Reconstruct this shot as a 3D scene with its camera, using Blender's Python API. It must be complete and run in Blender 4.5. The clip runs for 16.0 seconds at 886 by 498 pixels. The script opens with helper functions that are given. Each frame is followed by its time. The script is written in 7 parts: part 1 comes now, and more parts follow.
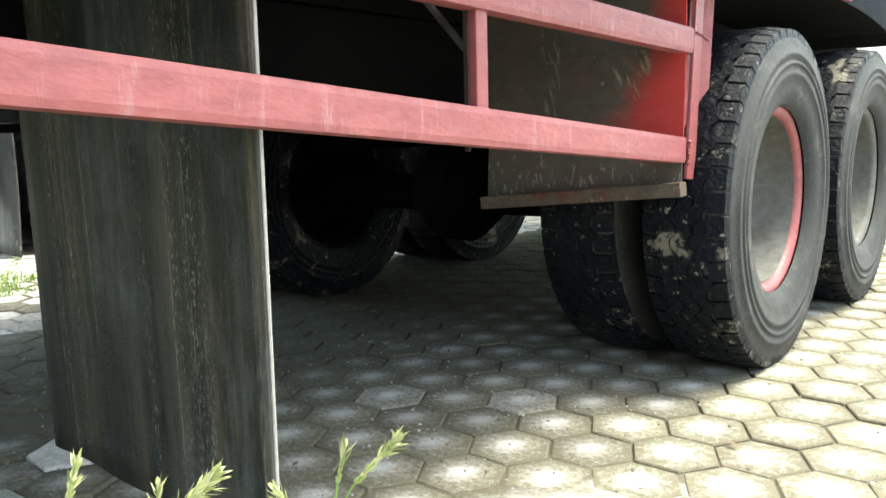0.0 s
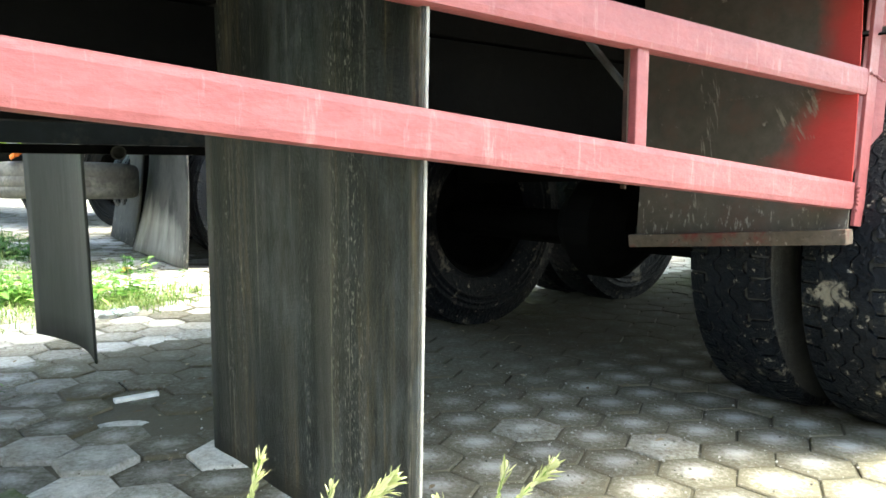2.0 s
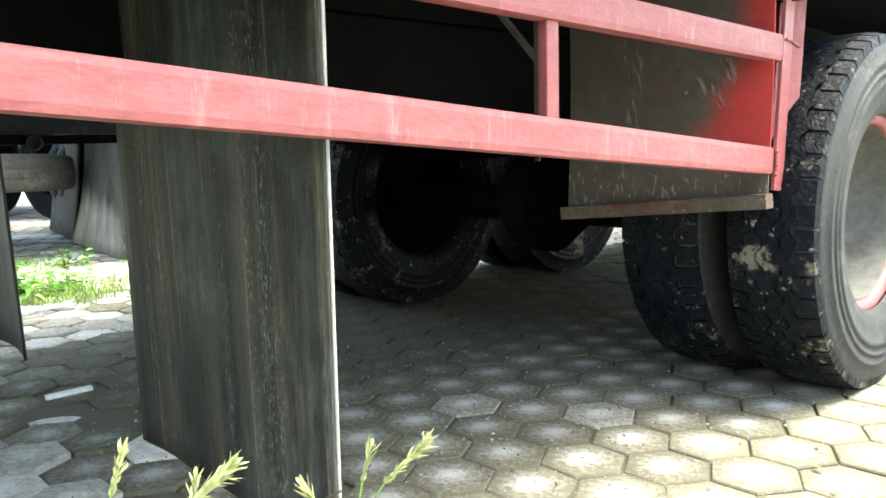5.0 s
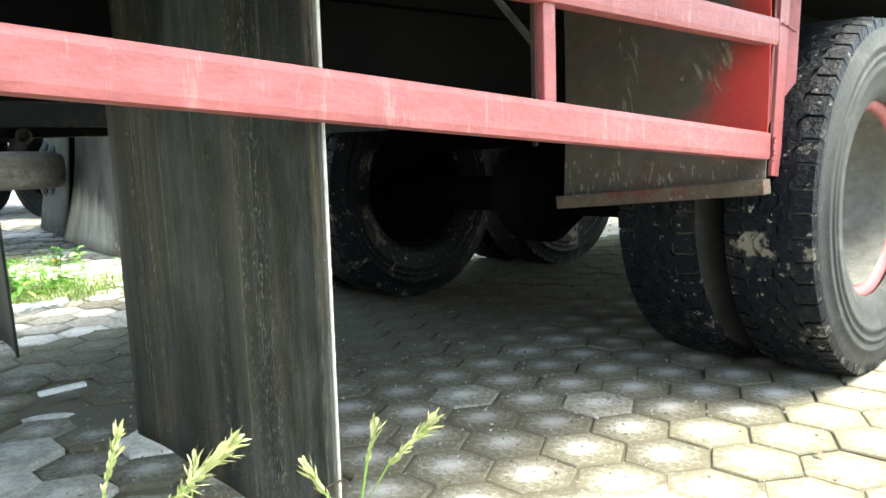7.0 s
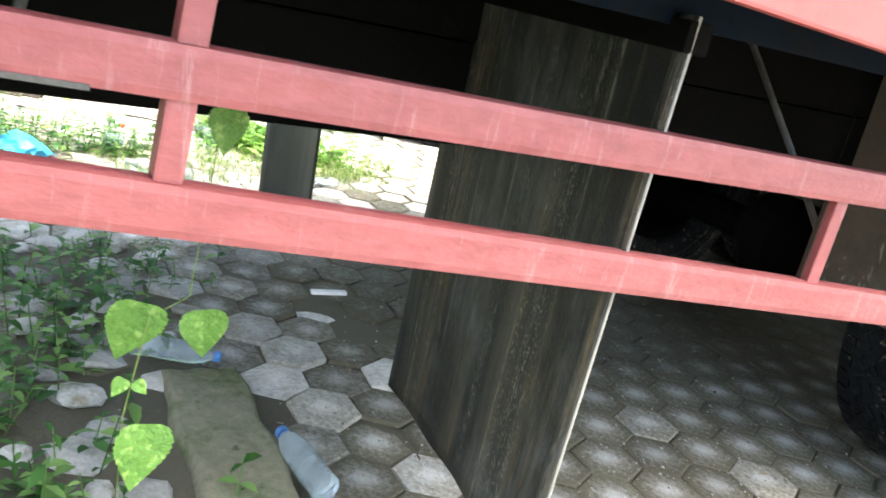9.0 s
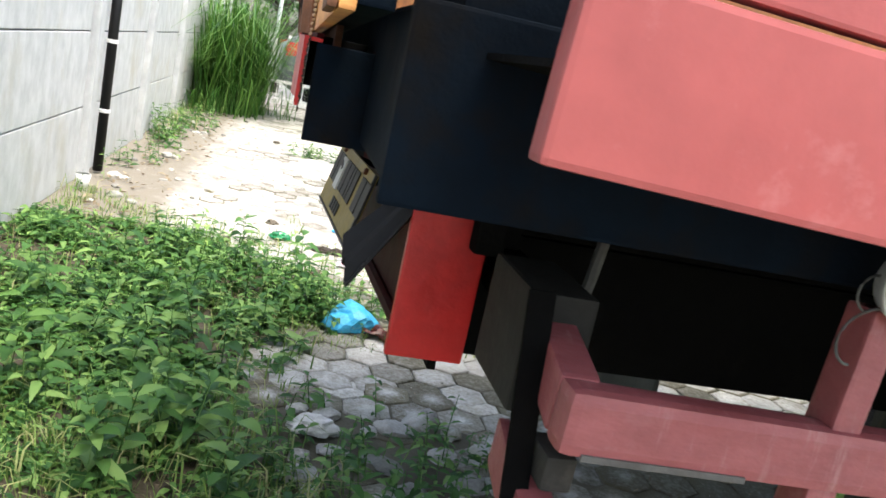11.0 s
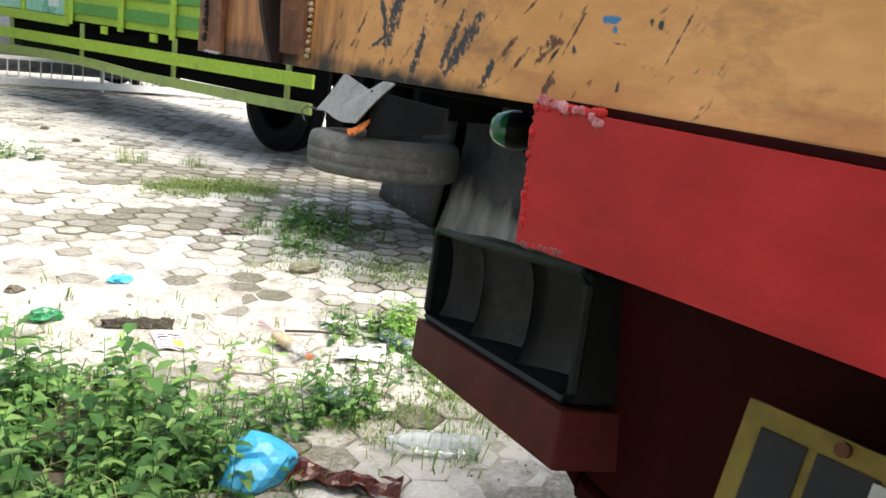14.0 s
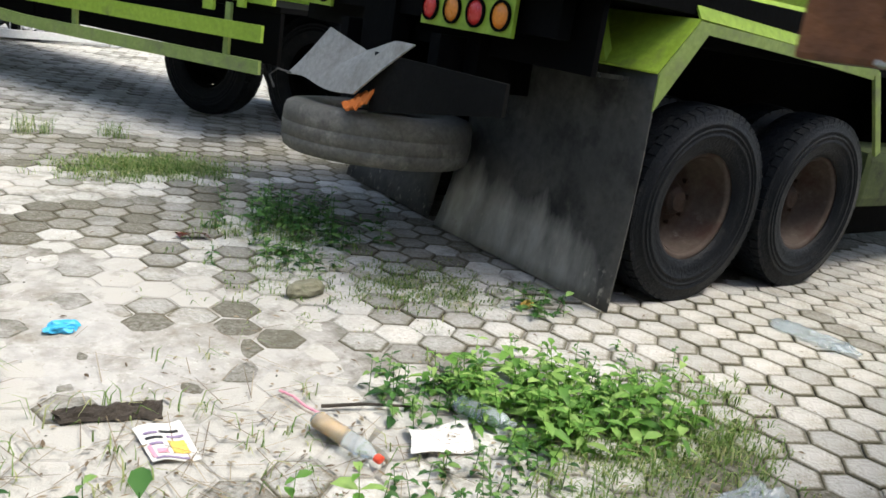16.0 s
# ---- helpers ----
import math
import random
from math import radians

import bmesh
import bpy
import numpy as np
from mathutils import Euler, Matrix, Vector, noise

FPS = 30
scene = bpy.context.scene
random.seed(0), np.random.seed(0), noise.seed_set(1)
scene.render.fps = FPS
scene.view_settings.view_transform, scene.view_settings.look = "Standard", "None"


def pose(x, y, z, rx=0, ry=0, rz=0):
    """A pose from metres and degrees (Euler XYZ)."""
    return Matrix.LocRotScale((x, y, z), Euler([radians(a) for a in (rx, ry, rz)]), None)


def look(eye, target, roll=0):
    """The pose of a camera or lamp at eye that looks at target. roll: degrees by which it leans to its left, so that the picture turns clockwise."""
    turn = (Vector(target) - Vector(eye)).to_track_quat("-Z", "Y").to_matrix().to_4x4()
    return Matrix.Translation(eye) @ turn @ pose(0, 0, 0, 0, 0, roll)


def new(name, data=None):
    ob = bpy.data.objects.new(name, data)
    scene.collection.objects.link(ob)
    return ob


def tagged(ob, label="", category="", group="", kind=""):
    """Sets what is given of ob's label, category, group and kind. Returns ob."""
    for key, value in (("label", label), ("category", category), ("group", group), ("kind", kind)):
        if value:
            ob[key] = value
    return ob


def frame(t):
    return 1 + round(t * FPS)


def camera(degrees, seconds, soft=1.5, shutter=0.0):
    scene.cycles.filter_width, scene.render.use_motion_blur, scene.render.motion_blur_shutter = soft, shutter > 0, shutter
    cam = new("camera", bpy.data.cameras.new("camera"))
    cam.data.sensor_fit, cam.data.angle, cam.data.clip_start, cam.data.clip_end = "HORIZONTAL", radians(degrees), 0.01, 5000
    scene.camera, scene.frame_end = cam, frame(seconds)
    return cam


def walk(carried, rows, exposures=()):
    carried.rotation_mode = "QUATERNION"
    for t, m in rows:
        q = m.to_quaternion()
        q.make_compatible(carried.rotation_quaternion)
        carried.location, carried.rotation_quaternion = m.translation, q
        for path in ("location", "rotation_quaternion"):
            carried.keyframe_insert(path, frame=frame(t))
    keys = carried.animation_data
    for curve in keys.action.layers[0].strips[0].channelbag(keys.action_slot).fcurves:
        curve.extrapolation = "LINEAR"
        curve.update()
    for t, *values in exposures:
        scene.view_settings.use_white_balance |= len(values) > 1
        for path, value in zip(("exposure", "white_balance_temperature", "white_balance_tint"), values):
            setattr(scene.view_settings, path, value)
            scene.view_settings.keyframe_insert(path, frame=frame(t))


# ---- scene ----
cam = camera(57.5, 16.0, soft=1.6, shutter=0.12)
PATH = [
    (0, (0.393, 0.235, 0.771), (1.923, 1.488, 0.474), -1.4),
    (0.5, (0.391, 0.235, 0.769), (1.888, 1.537, 0.519), -0.6),
    (1, (0.358, 0.242, 0.773), (1.758, 1.656, 0.571), 0.9),
    (1.5, (0.328, 0.243, 0.775), (1.639, 1.741, 0.583), 1.0),
    (2, (0.359, 0.233, 0.773), (1.66, 1.737, 0.558), 0.5),
    (2.5, (0.382, 0.235, 0.759), (1.701, 1.72, 0.526), 0.3),
    (3, (0.408, 0.225, 0.758), (1.745, 1.692, 0.511), 0.1),
    (3.5, (0.42, 0.202, 0.767), (1.78, 1.646, 0.509), -0.6),
    (4, (0.418, 0.193, 0.77), (1.786, 1.629, 0.508), -1.0),
    (6.5, (0.414, 0.203, 0.759), (1.802, 1.617, 0.485), -1.9),
    (7, (0.42, 0.211, 0.751), (1.808, 1.624, 0.474), -2.0),
    (7.5, (0.423, 0.214, 0.75), (1.815, 1.625, 0.475), -0.6),
    (8, (0.417, 0.234, 0.764), (1.766, 1.67, 0.418), 2.4),
    (8.5, (0.294, 0.223, 0.913), (1.497, 1.73, 0.381), 9.0),
    (9, (0.159, 0.134, 1.197), (1.126, 1.774, 0.584), 13.0),
    (9.5, (0.098, 0.104, 1.279), (0.673, 1.933, 0.71), 13.1),
    (10, (0.064, 0.154, 1.29), (0.41, 2.055, 0.774), 13.2),
    (10.2, (0.019, 0.176, 1.304), (0.356, 2.084, 0.806), 12.2),
    (11.2, (-0.335, 0.5, 1.35), (0.125, 2.405, 0.935), 12.5),
    (12.3, (-0.624, 0.944, 1.386), (0.012, 3.101, 1.009), 12.8),
    (12.5, (-0.695, 1.058, 1.395), (0.039, 3.183, 1.015), 12.6),
    (13, (-0.728, 1.439, 1.342), (0.21, 3.471, 0.911), 11.2),
    (13.5, (-0.716, 1.767, 1.359), (0.405, 3.694, 0.882), 9.9),
    (14, (-0.754, 2.083, 1.384), (0.559, 3.867, 0.845), 7.5),
    (14.5, (-0.769, 2.288, 1.417), (0.689, 3.948, 0.852), 6.4),
    (15, (-0.698, 2.67, 1.354), (0.802, 4.3, 0.814), 6.7),
    (15.5, (-0.683, 3.011, 1.346), (0.786, 4.67, 0.808), 8.0),
    (15.8, (-0.667, 3.262, 1.311), (0.635, 4.688, 0.790), 8.8),
    (16, (-0.655, 3.439, 1.322), (0.695, 4.804, 0.763), 8.8),
]
walk(cam, [(t, look(eye, target, roll)) for t, eye, target, roll in PATH], [(0, 2.70, 6900, -2), (1, 3.08, 6900, -2), (2, 3.2, 6900, -2), (3.5, 3.17, 6900, -2), (8, 3.14, 6900, -2), (9, 3.1, 6950, 4), (9.5, 3.1, 6950, 5), (10, 2.7, 6800, 7), (12.3, 1.72, 6900, 7), (14.5, 1.78, 7000, 7), (15, 1.74, 6900, 7), (15.5, 1.42, 6750, 6), (16, 1.20, 6600, 6)])

# world and light: bright hazy sky, soft high sun over the trucks
world = bpy.data.worlds.new("world")
scene.world = world
world.use_nodes = True
wn = world.node_tree.nodes
sky = wn.new("ShaderNodeTexSky")
sky.sky_type, sky.sun_disc = "NISHITA", False
sky.sun_elevation, sky.sun_rotation = radians(69.5), radians(139)
sky.air_density, sky.dust_density, sky.ozone_density = 1.0, 4.0, 1.0
world.node_tree.links.new(sky.outputs[0], wn["Background"].inputs[0])
wn["Background"].inputs[1].default_value = 0.15
sun_data = bpy.data.lights.new("sun", "SUN")
sun_data.energy, sun_data.angle, sun_data.color = 1.3, radians(28), (1.0, 0.97, 0.92)
sun = new("sun", sun_data)
sun.matrix_world = look((0, 0, 0), (-0.23, 0.265, -0.937))

# ---- materials ----
def mat(name, c1, c2, rough=0.7, scale=5.0, dirt=None, dscale=3.0, dlo=0.5, dhi=0.65, bump=0.15, bscale=60.0, metal=0.0, stretch=(1, 1, 1), dirt2=None, d2scale=12.0, d2lo=0.6, d2hi=0.7, spec=0.3, rand=0.0, dirt3=None, d3scale=8.0, d3lo=0.6, d3hi=0.7, d3stretch=(1, 1, 1), gate=0.0):
    """Two-scale colour variation, up to two layers of stains with a shape of their own, fine relief."""
    m = bpy.data.materials.new(name)
    m.use_nodes = True
    n, l = m.node_tree.nodes, m.node_tree.links
    b = n["Principled BSDF"]
    tc = n.new("ShaderNodeTexCoord")
    mp = n.new("ShaderNodeMapping")
    mp.inputs["Scale"].default_value = stretch
    l.new(tc.outputs["Object"], mp.inputs[0])

    def noise_at(s, det=6.0, ro=0.6):
        t = n.new("ShaderNodeTexNoise")
        t.inputs["Scale"].default_value, t.inputs["Detail"].default_value, t.inputs["Roughness"].default_value = s, det, ro
        l.new(mp.outputs[0], t.inputs["Vector"])
        return t.outputs["Fac"]

    def ramp(src, lo, hi):
        r = n.new("ShaderNodeMapRange")
        r.inputs["From Min"].default_value, r.inputs["From Max"].default_value = lo, hi
        l.new(src, r.inputs["Value"])
        return r.outputs[0]

    def mix(fac, a, c):
        x = n.new("ShaderNodeMix")
        x.data_type = "RGBA"
        l.new(fac, x.inputs["Factor"])
        for sock, v in ((x.inputs["A"], a), (x.inputs["B"], c)):
            if isinstance(v, tuple):
                sock.default_value = (*v, 1)
            else:
                l.new(v, sock)
        return x.outputs["Result"]

    col = mix(ramp(noise_at(scale), 0.3, 0.7), c1, c2)
    col = mix(ramp(noise_at(scale * 9, 4.0), 0.35, 0.85), col, tuple(v * 0.72 for v in c1))
    if dirt:
        fac = ramp(noise_at(dscale, 8.0, 0.7), dlo, dhi)
        if gate:
            gt = n.new("ShaderNodeTexNoise")
            gt.inputs["Scale"].default_value = gate
            l.new(tc.outputs["Object"], gt.inputs["Vector"])
            mu = n.new("ShaderNodeMath")
            mu.operation = "MULTIPLY"
            l.new(fac, mu.inputs[0])
            l.new(ramp(gt.outputs["Fac"], 0.42, 0.62), mu.inputs[1])
            fac = mu.outputs[0]
        col = mix(fac, col, dirt)
    if dirt2:
        col = mix(ramp(noise_at(d2scale, 8.0, 0.7), d2lo, d2hi), col, dirt2)
    if dirt3:
        mp2 = n.new("ShaderNodeMapping")
        mp2.inputs["Scale"].default_value = d3stretch
        mp2.inputs["Rotation"].default_value = (0.6, 0, 0)
        l.new(tc.outputs["Object"], mp2.inputs[0])
        t3 = n.new("ShaderNodeTexNoise")
        t3.inputs["Scale"].default_value, t3.inputs["Detail"].default_value, t3.inputs["Roughness"].default_value = d3scale, 9.0, 0.72
        l.new(mp2.outputs[0], t3.inputs["Vector"])
        col = mix(ramp(t3.outputs["Fac"], d3lo, d3hi), col, dirt3)
    if rand:
        oi = n.new("ShaderNodeObjectInfo")
        h = n.new("ShaderNodeHueSaturation")
        r = n.new("ShaderNodeMapRange")
        r.inputs["To Min"].default_value, r.inputs["To Max"].default_value = 1 - rand, 1 + rand
        l.new(oi.outputs["Random"], r.inputs["Value"])
        l.new(r.outputs[0], h.inputs["Value"])
        l.new(col, h.inputs["Color"])
        col = h.outputs[0]
    l.new(col, b.inputs["Base Color"])
    rr = n.new("ShaderNodeMapRange")
    rr.inputs["To Min"].default_value, rr.inputs["To Max"].default_value = max(rough - 0.12, 0.03), min(rough + 0.12, 1)
    l.new(noise_at(scale * 4, 4.0), rr.inputs["Value"])
    l.new(rr.outputs[0], b.inputs["Roughness"])
    b.inputs["Metallic"].default_value = metal
    b.inputs["Specular IOR Level"].default_value = spec
    if bump:
        bp = n.new("ShaderNodeBump")
        bp.inputs["Strength"].default_value, bp.inputs["Distance"].default_value = bump, 0.01
        l.new(noise_at(bscale, 5.0), bp.inputs["Height"])
        l.new(bp.outputs[0], b.inputs["Normal"])
    return m


RED = mat("faded_red_paint", (0.252, 0.066, 0.068), (0.285, 0.086, 0.086), 0.48, 2.6, (0.31, 0.150, 0.148), 22.0, 0.56, 0.72, 0.22, 55, stretch=(0.7, 1, 1.6), dirt2=(0.21, 0.045, 0.045), d2scale=5.5, d2lo=0.52, d2hi=0.74, dirt3=(0.315, 0.155, 0.152), d3scale=60, d3lo=0.56, d3hi=0.74, d3stretch=(1, 0.3, 0.14), gate=1.6, spec=0.4)
SALMON = mat("salmon_red_board_paint", (0.31, 0.064, 0.060), (0.35, 0.078, 0.072), 0.45, 1.2, (0.28, 0.05, 0.048), 3.0, 0.5, 0.75, 0.06, 30, dirt2=(0.36, 0.12, 0.115), d2scale=9, d2lo=0.60, d2hi=0.75, dirt3=(0.22, 0.06, 0.05), d3scale=60, d3lo=0.72, d3hi=0.78, spec=0.4)
REDBRIGHT = mat("red_paint", (0.43, 0.013, 0.013), (0.52, 0.026, 0.024), 0.36, 2.5, (0.25, 0.012, 0.012), 5.0, 0.50, 0.78, 0.5, 9, stretch=(1, 0.5, 1), dirt2=(0.11, 0.03, 0.025), d2scale=34, d2lo=0.66, d2hi=0.76, dirt3=(0.60, 0.15, 0.14), d3scale=24, d3lo=0.66, d3hi=0.76, spec=0.28)
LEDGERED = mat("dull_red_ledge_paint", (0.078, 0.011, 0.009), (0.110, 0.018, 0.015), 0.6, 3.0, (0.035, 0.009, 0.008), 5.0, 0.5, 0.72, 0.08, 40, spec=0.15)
# Red taken nearly black: the shade under the beam is put into it.
REDDARK = mat("shade_darkened_red_paint", (0.026, 0.0024, 0.0021), (0.038, 0.0037, 0.0030), 0.65, 3.0, (0.012, 0.0026, 0.0022), 4.0, 0.5, 0.72, 0.06, 40, spec=0.08)
MUDRED = mat("muddy_red_panel", (0.080, 0.068, 0.054), (0.115, 0.100, 0.082), 0.85, 3.0, (0.10, 0.065, 0.05), 9.0, 0.5, 0.7, 0.3, 50, dirt2=(0.26, 0.23, 0.19), d2scale=30, d2lo=0.63, d2hi=0.7)
RUST = mat("rusty_steel", (0.10, 0.040, 0.022), (0.17, 0.068, 0.034), 0.75, 7.0, (0.035, 0.018, 0.013), 9.0, 0.48, 0.68, 0.4, 60)
HINGERUST = mat("orange_brown_rust", (0.17, 0.070, 0.034), (0.30, 0.125, 0.055), 0.7, 8.0, (0.06, 0.030, 0.020), 11.0, 0.50, 0.70, 0.4, 60, dirt2=(0.42, 0.30, 0.20), d2scale=40, d2lo=0.66, d2hi=0.74)
DARKPLATE = mat("dark_steel_plate", (0.0045, 0.0045, 0.0042), (0.009, 0.0088, 0.008), 0.8, 4.0, (0.018, 0.017, 0.014), 6.0, 0.58, 0.78, 0.2, 50, spec=0.08)
DARKGREEN = mat("dark_green_paint", (0.045, 0.065, 0.020), (0.075, 0.10, 0.03), 0.75, 4.0, (0.02, 0.022, 0.014), 6.0, 0.5, 0.7, 0.2, 50)
DARKRUST = mat("dark_rust", (0.028, 0.017, 0.012), (0.055, 0.030, 0.019), 0.7, 9.0, (0.012, 0.010, 0.009), 11.0, 0.5, 0.7, 0.4, 60)
WELDGOLD = mat("bare_weld_metal", (0.46, 0.33, 0.18), (0.62, 0.47, 0.28), 0.4, 40.0, (0.22, 0.10, 0.04), 60.0, 0.55, 0.7, 0.2, 90, metal=0.3, spec=0.5)
PINKWELD = mat("pink_overpainted_weld", (0.50, 0.16, 0.16), (0.68, 0.36, 0.35), 0.5, 60.0, (0.35, 0.03, 0.03), 50.0, 0.5, 0.65, 0.2, 80)
def flap_mat():
    """Weathered black rubber: brown and grey runs down its length, columns of pale specks, faint blue-grey bloom."""
    m = mat("weathered_rubber_flap", (0.0105, 0.012, 0.0112), (0.023, 0.0245, 0.0228), 0.55, 3.0, bump=0.35, bscale=160, spec=0.3)
    n, l = m.node_tree.nodes, m.node_tree.links
    b = n["Principled BSDF"]
    col = b.inputs["Base Color"].links[0].from_socket
    tc = n.new("ShaderNodeTexCoord")
    def field(sc, stretch, lo, hi, det=8.0, ro=0.65):
        mp = n.new("ShaderNodeMapping")
        mp.inputs["Scale"].default_value = stretch
        l.new(tc.outputs["Object"], mp.inputs[0])
        t = n.new("ShaderNodeTexNoise")
        t.inputs["Scale"].default_value, t.inputs["Detail"].default_value, t.inputs["Roughness"].default_value = sc, det, ro
        l.new(mp.outputs[0], t.inputs["Vector"])
        r = n.new("ShaderNodeMapRange")
        r.inputs["From Min"].default_value, r.inputs["From Max"].default_value = lo, hi
        l.new(t.outputs["Fac"], r.inputs["Value"])
        return r.outputs[0]
    def both(p, q):
        x = n.new("ShaderNodeMath")
        x.operation = "MULTIPLY"
        l.new(p, x.inputs[0])
        l.new(q, x.inputs[1])
        return x.outputs[0]
    for fac, c in (
            (field(9, (0.3, 1, 0.05), 0.47, 0.66), (0.062, 0.060, 0.051)),
            (both(field(13, (0.3, 1, 0.03), 0.50, 0.66), field(70, (1, 1, 0.12), 0.42, 0.66)), (0.13, 0.098, 0.050)),
            (both(field(4.0, (0.5, 1, 0.4), 0.50, 0.72), field(30, (1, 1, 0.3), 0.40, 0.65)), (0.10, 0.112, 0.118)),
            (both(field(11, (0.2, 1, 0.02), 0.53, 0.66), field(230, (1, 1, 0.35), 0.56, 0.66, 4)), (0.27, 0.26, 0.22)),
            (both(field(28, (0.2, 1, 0.008), 0.62, 0.68, 3), field(150, (1, 1, 0.2), 0.40, 0.60, 4)), (0.20, 0.185, 0.15)),
            (field(300, (1, 1, 0.5), 0.70, 0.74, 3), (0.25, 0.24, 0.21))):
        x = n.new("ShaderNodeMix")
        x.data_type = "RGBA"
        l.new(fac, x.inputs["Factor"])
        l.new(col, x.inputs["A"])
        x.inputs["B"].default_value = (*c, 1)
        col = x.outputs["Result"]
    l.new(col, b.inputs["Base Color"])
    return m


RUBBERFLAP = flap_mat()
PLAINFLAP = mat("dusty_green_grey_rubber", (0.024, 0.028, 0.025), (0.044, 0.048, 0.042), 0.6, 3.0, (0.018, 0.021, 0.020), 2.0, 0.48, 0.7, 0.1, 60, stretch=(1, 2, 0.3))
GREYFLAP = mat("dusty_grey_rubber", (0.050, 0.050, 0.047), (0.088, 0.086, 0.078), 0.75, 2.5, (0.015, 0.015, 0.015), 4.0, 0.5, 0.7, 0.15, 60, dirt2=(0.10, 0.095, 0.08), d2scale=9, d2lo=0.60, d2hi=0.78)
PALERUBBER = mat("pale_grey_rubber_sheet", (0.30, 0.29, 0.26), (0.38, 0.37, 0.34), 0.8, 4.0, (0.20, 0.19, 0.165), 5.0, 0.52, 0.7, 0.15, 60)
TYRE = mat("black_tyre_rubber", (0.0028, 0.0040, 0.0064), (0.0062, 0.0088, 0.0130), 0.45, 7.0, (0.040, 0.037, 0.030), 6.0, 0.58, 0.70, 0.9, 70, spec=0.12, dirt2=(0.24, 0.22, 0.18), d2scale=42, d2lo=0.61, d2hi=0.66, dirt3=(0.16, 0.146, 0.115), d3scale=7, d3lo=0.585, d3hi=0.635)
TYREDRY = mat("dry_black_tyre_rubber", (0.0040, 0.0054, 0.0080), (0.0090, 0.0115, 0.0150), 0.45, 7.0, (0.030, 0.029, 0.026), 6.0, 0.56, 0.72, 0.7, 70, spec=0.14, dirt2=(0.10, 0.098, 0.09), d2scale=30, d2lo=0.66, d2hi=0.74)
REFLECTOR = mat("tarnished_reflector", (0.022, 0.022, 0.021), (0.042, 0.041, 0.038), 0.36, 5.0, (0.008, 0.0075, 0.007), 9.0, 0.48, 0.68, 0.05, 40, metal=0.5)
TYREOLD = mat("dusty_tyre_rubber", (0.10, 0.096, 0.082), (0.17, 0.16, 0.138), 0.85, 5.0, (0.25, 0.235, 0.20), 7.0, 0.54, 0.74, 0.25, 70, dirt2=(0.055, 0.053, 0.047), d2scale=12, d2lo=0.58, d2hi=0.74)
SIDEWALL = mat("grey_tyre_sidewall", (0.024, 0.0255, 0.0245), (0.046, 0.0465, 0.043), 0.7, 6.0, (0.11, 0.105, 0.088), 10.0, 0.55, 0.76, 0.4, 120, dirt2=(0.018, 0.019, 0.019), d2scale=3.5, d2lo=0.52, d2hi=0.7)
RIMDUST = mat("dusty_rim_paint", (0.105, 0.104, 0.092), (0.15, 0.147, 0.13), 0.8, 5.0, (0.07, 0.063, 0.052), 8.0, 0.5, 0.7, 0.15, 50)
RIMBROWN = mat("brown_dusty_rim", (0.060, 0.043, 0.034), (0.110, 0.088, 0.072), 0.8, 4.0, (0.045, 0.022, 0.016), 6.0, 0.46, 0.66, 0.2, 50, dirt2=(0.17, 0.155, 0.135), d2scale=9, d2lo=0.58, d2hi=0.74)
# Base pulled near black so that shaded undersides stay black.
BLACKSTEEL = mat("near_black_steel", (0.0018, 0.0018, 0.0018), (0.004, 0.0038, 0.0034), 0.85, 4.0, (0.009, 0.008, 0.0065), 7.0, 0.6, 0.78, 0.25, 50, spec=0.06)
BLUESTEEL = mat("dark_blue_steel", (0.0014, 0.0040, 0.0078), (0.0024, 0.0072, 0.0140), 0.75, 3.0, (0.005, 0.0042, 0.0035), 8.0, 0.50, 0.70, 0.15, 50, spec=0.06)
UNDERBLUE = mat("dusty_blue_underbeam", (0.010, 0.016, 0.021), (0.018, 0.025, 0.031), 0.7, 4.0, (0.055, 0.056, 0.046), 5.0, 0.54, 0.70, 0.2, 50, spec=0.2)
GREYSTEEL = mat("grey_primer_steel", (0.075, 0.075, 0.07), (0.12, 0.115, 0.105), 0.75, 6.0, (0.045, 0.038, 0.03), 9.0, 0.5, 0.7, 0.2, 60)
BOARDGREY = mat("sooty_grey_board", (0.026, 0.0255, 0.022), (0.042, 0.040, 0.034), 0.85, 3.0, (0.075, 0.068, 0.054), 6.0, 0.56, 0.75, 0.2, 50, spec=0.15)
LIME = mat("lime_green_paint", (0.27, 0.40, 0.035), (0.33, 0.47, 0.055), 0.55, 3.0, (0.18, 0.23, 0.05), 7.0, 0.55, 0.75, 0.08, 40, dirt2=(0.08, 0.06, 0.028), d2scale=18, d2lo=0.68, d2hi=0.76)
LIMEDULL = mat("dull_lime_paint", (0.22, 0.30, 0.075), (0.28, 0.35, 0.11), 0.65, 4.0, (0.17, 0.19, 0.085), 7.0, 0.5, 0.7, 0.1, 40)
GREEN = mat("grass_green_paint", (0.065, 0.21, 0.035), (0.10, 0.26, 0.05), 0.55, 4.0, (0.07, 0.14, 0.04), 7.0, 0.55, 0.72, 0.1, 40)
CONCRETE = mat("precast_concrete", (0.45, 0.47, 0.48), (0.52, 0.535, 0.54), 0.85, 1.2, (0.38, 0.365, 0.31), 2.2, 0.52, 0.75, 0.2, 70, stretch=(1, 1, 0.6))
MORTAR = mat("joint_mortar", (0.30, 0.29, 0.27), (0.36, 0.35, 0.32), 0.9, 8.0, bump=0.3)
PIPE = mat("black_plastic_pipe", (0.006, 0.006, 0.0065), (0.011, 0.011, 0.011), 0.5, 5.0, bump=0.03, spec=0.2)
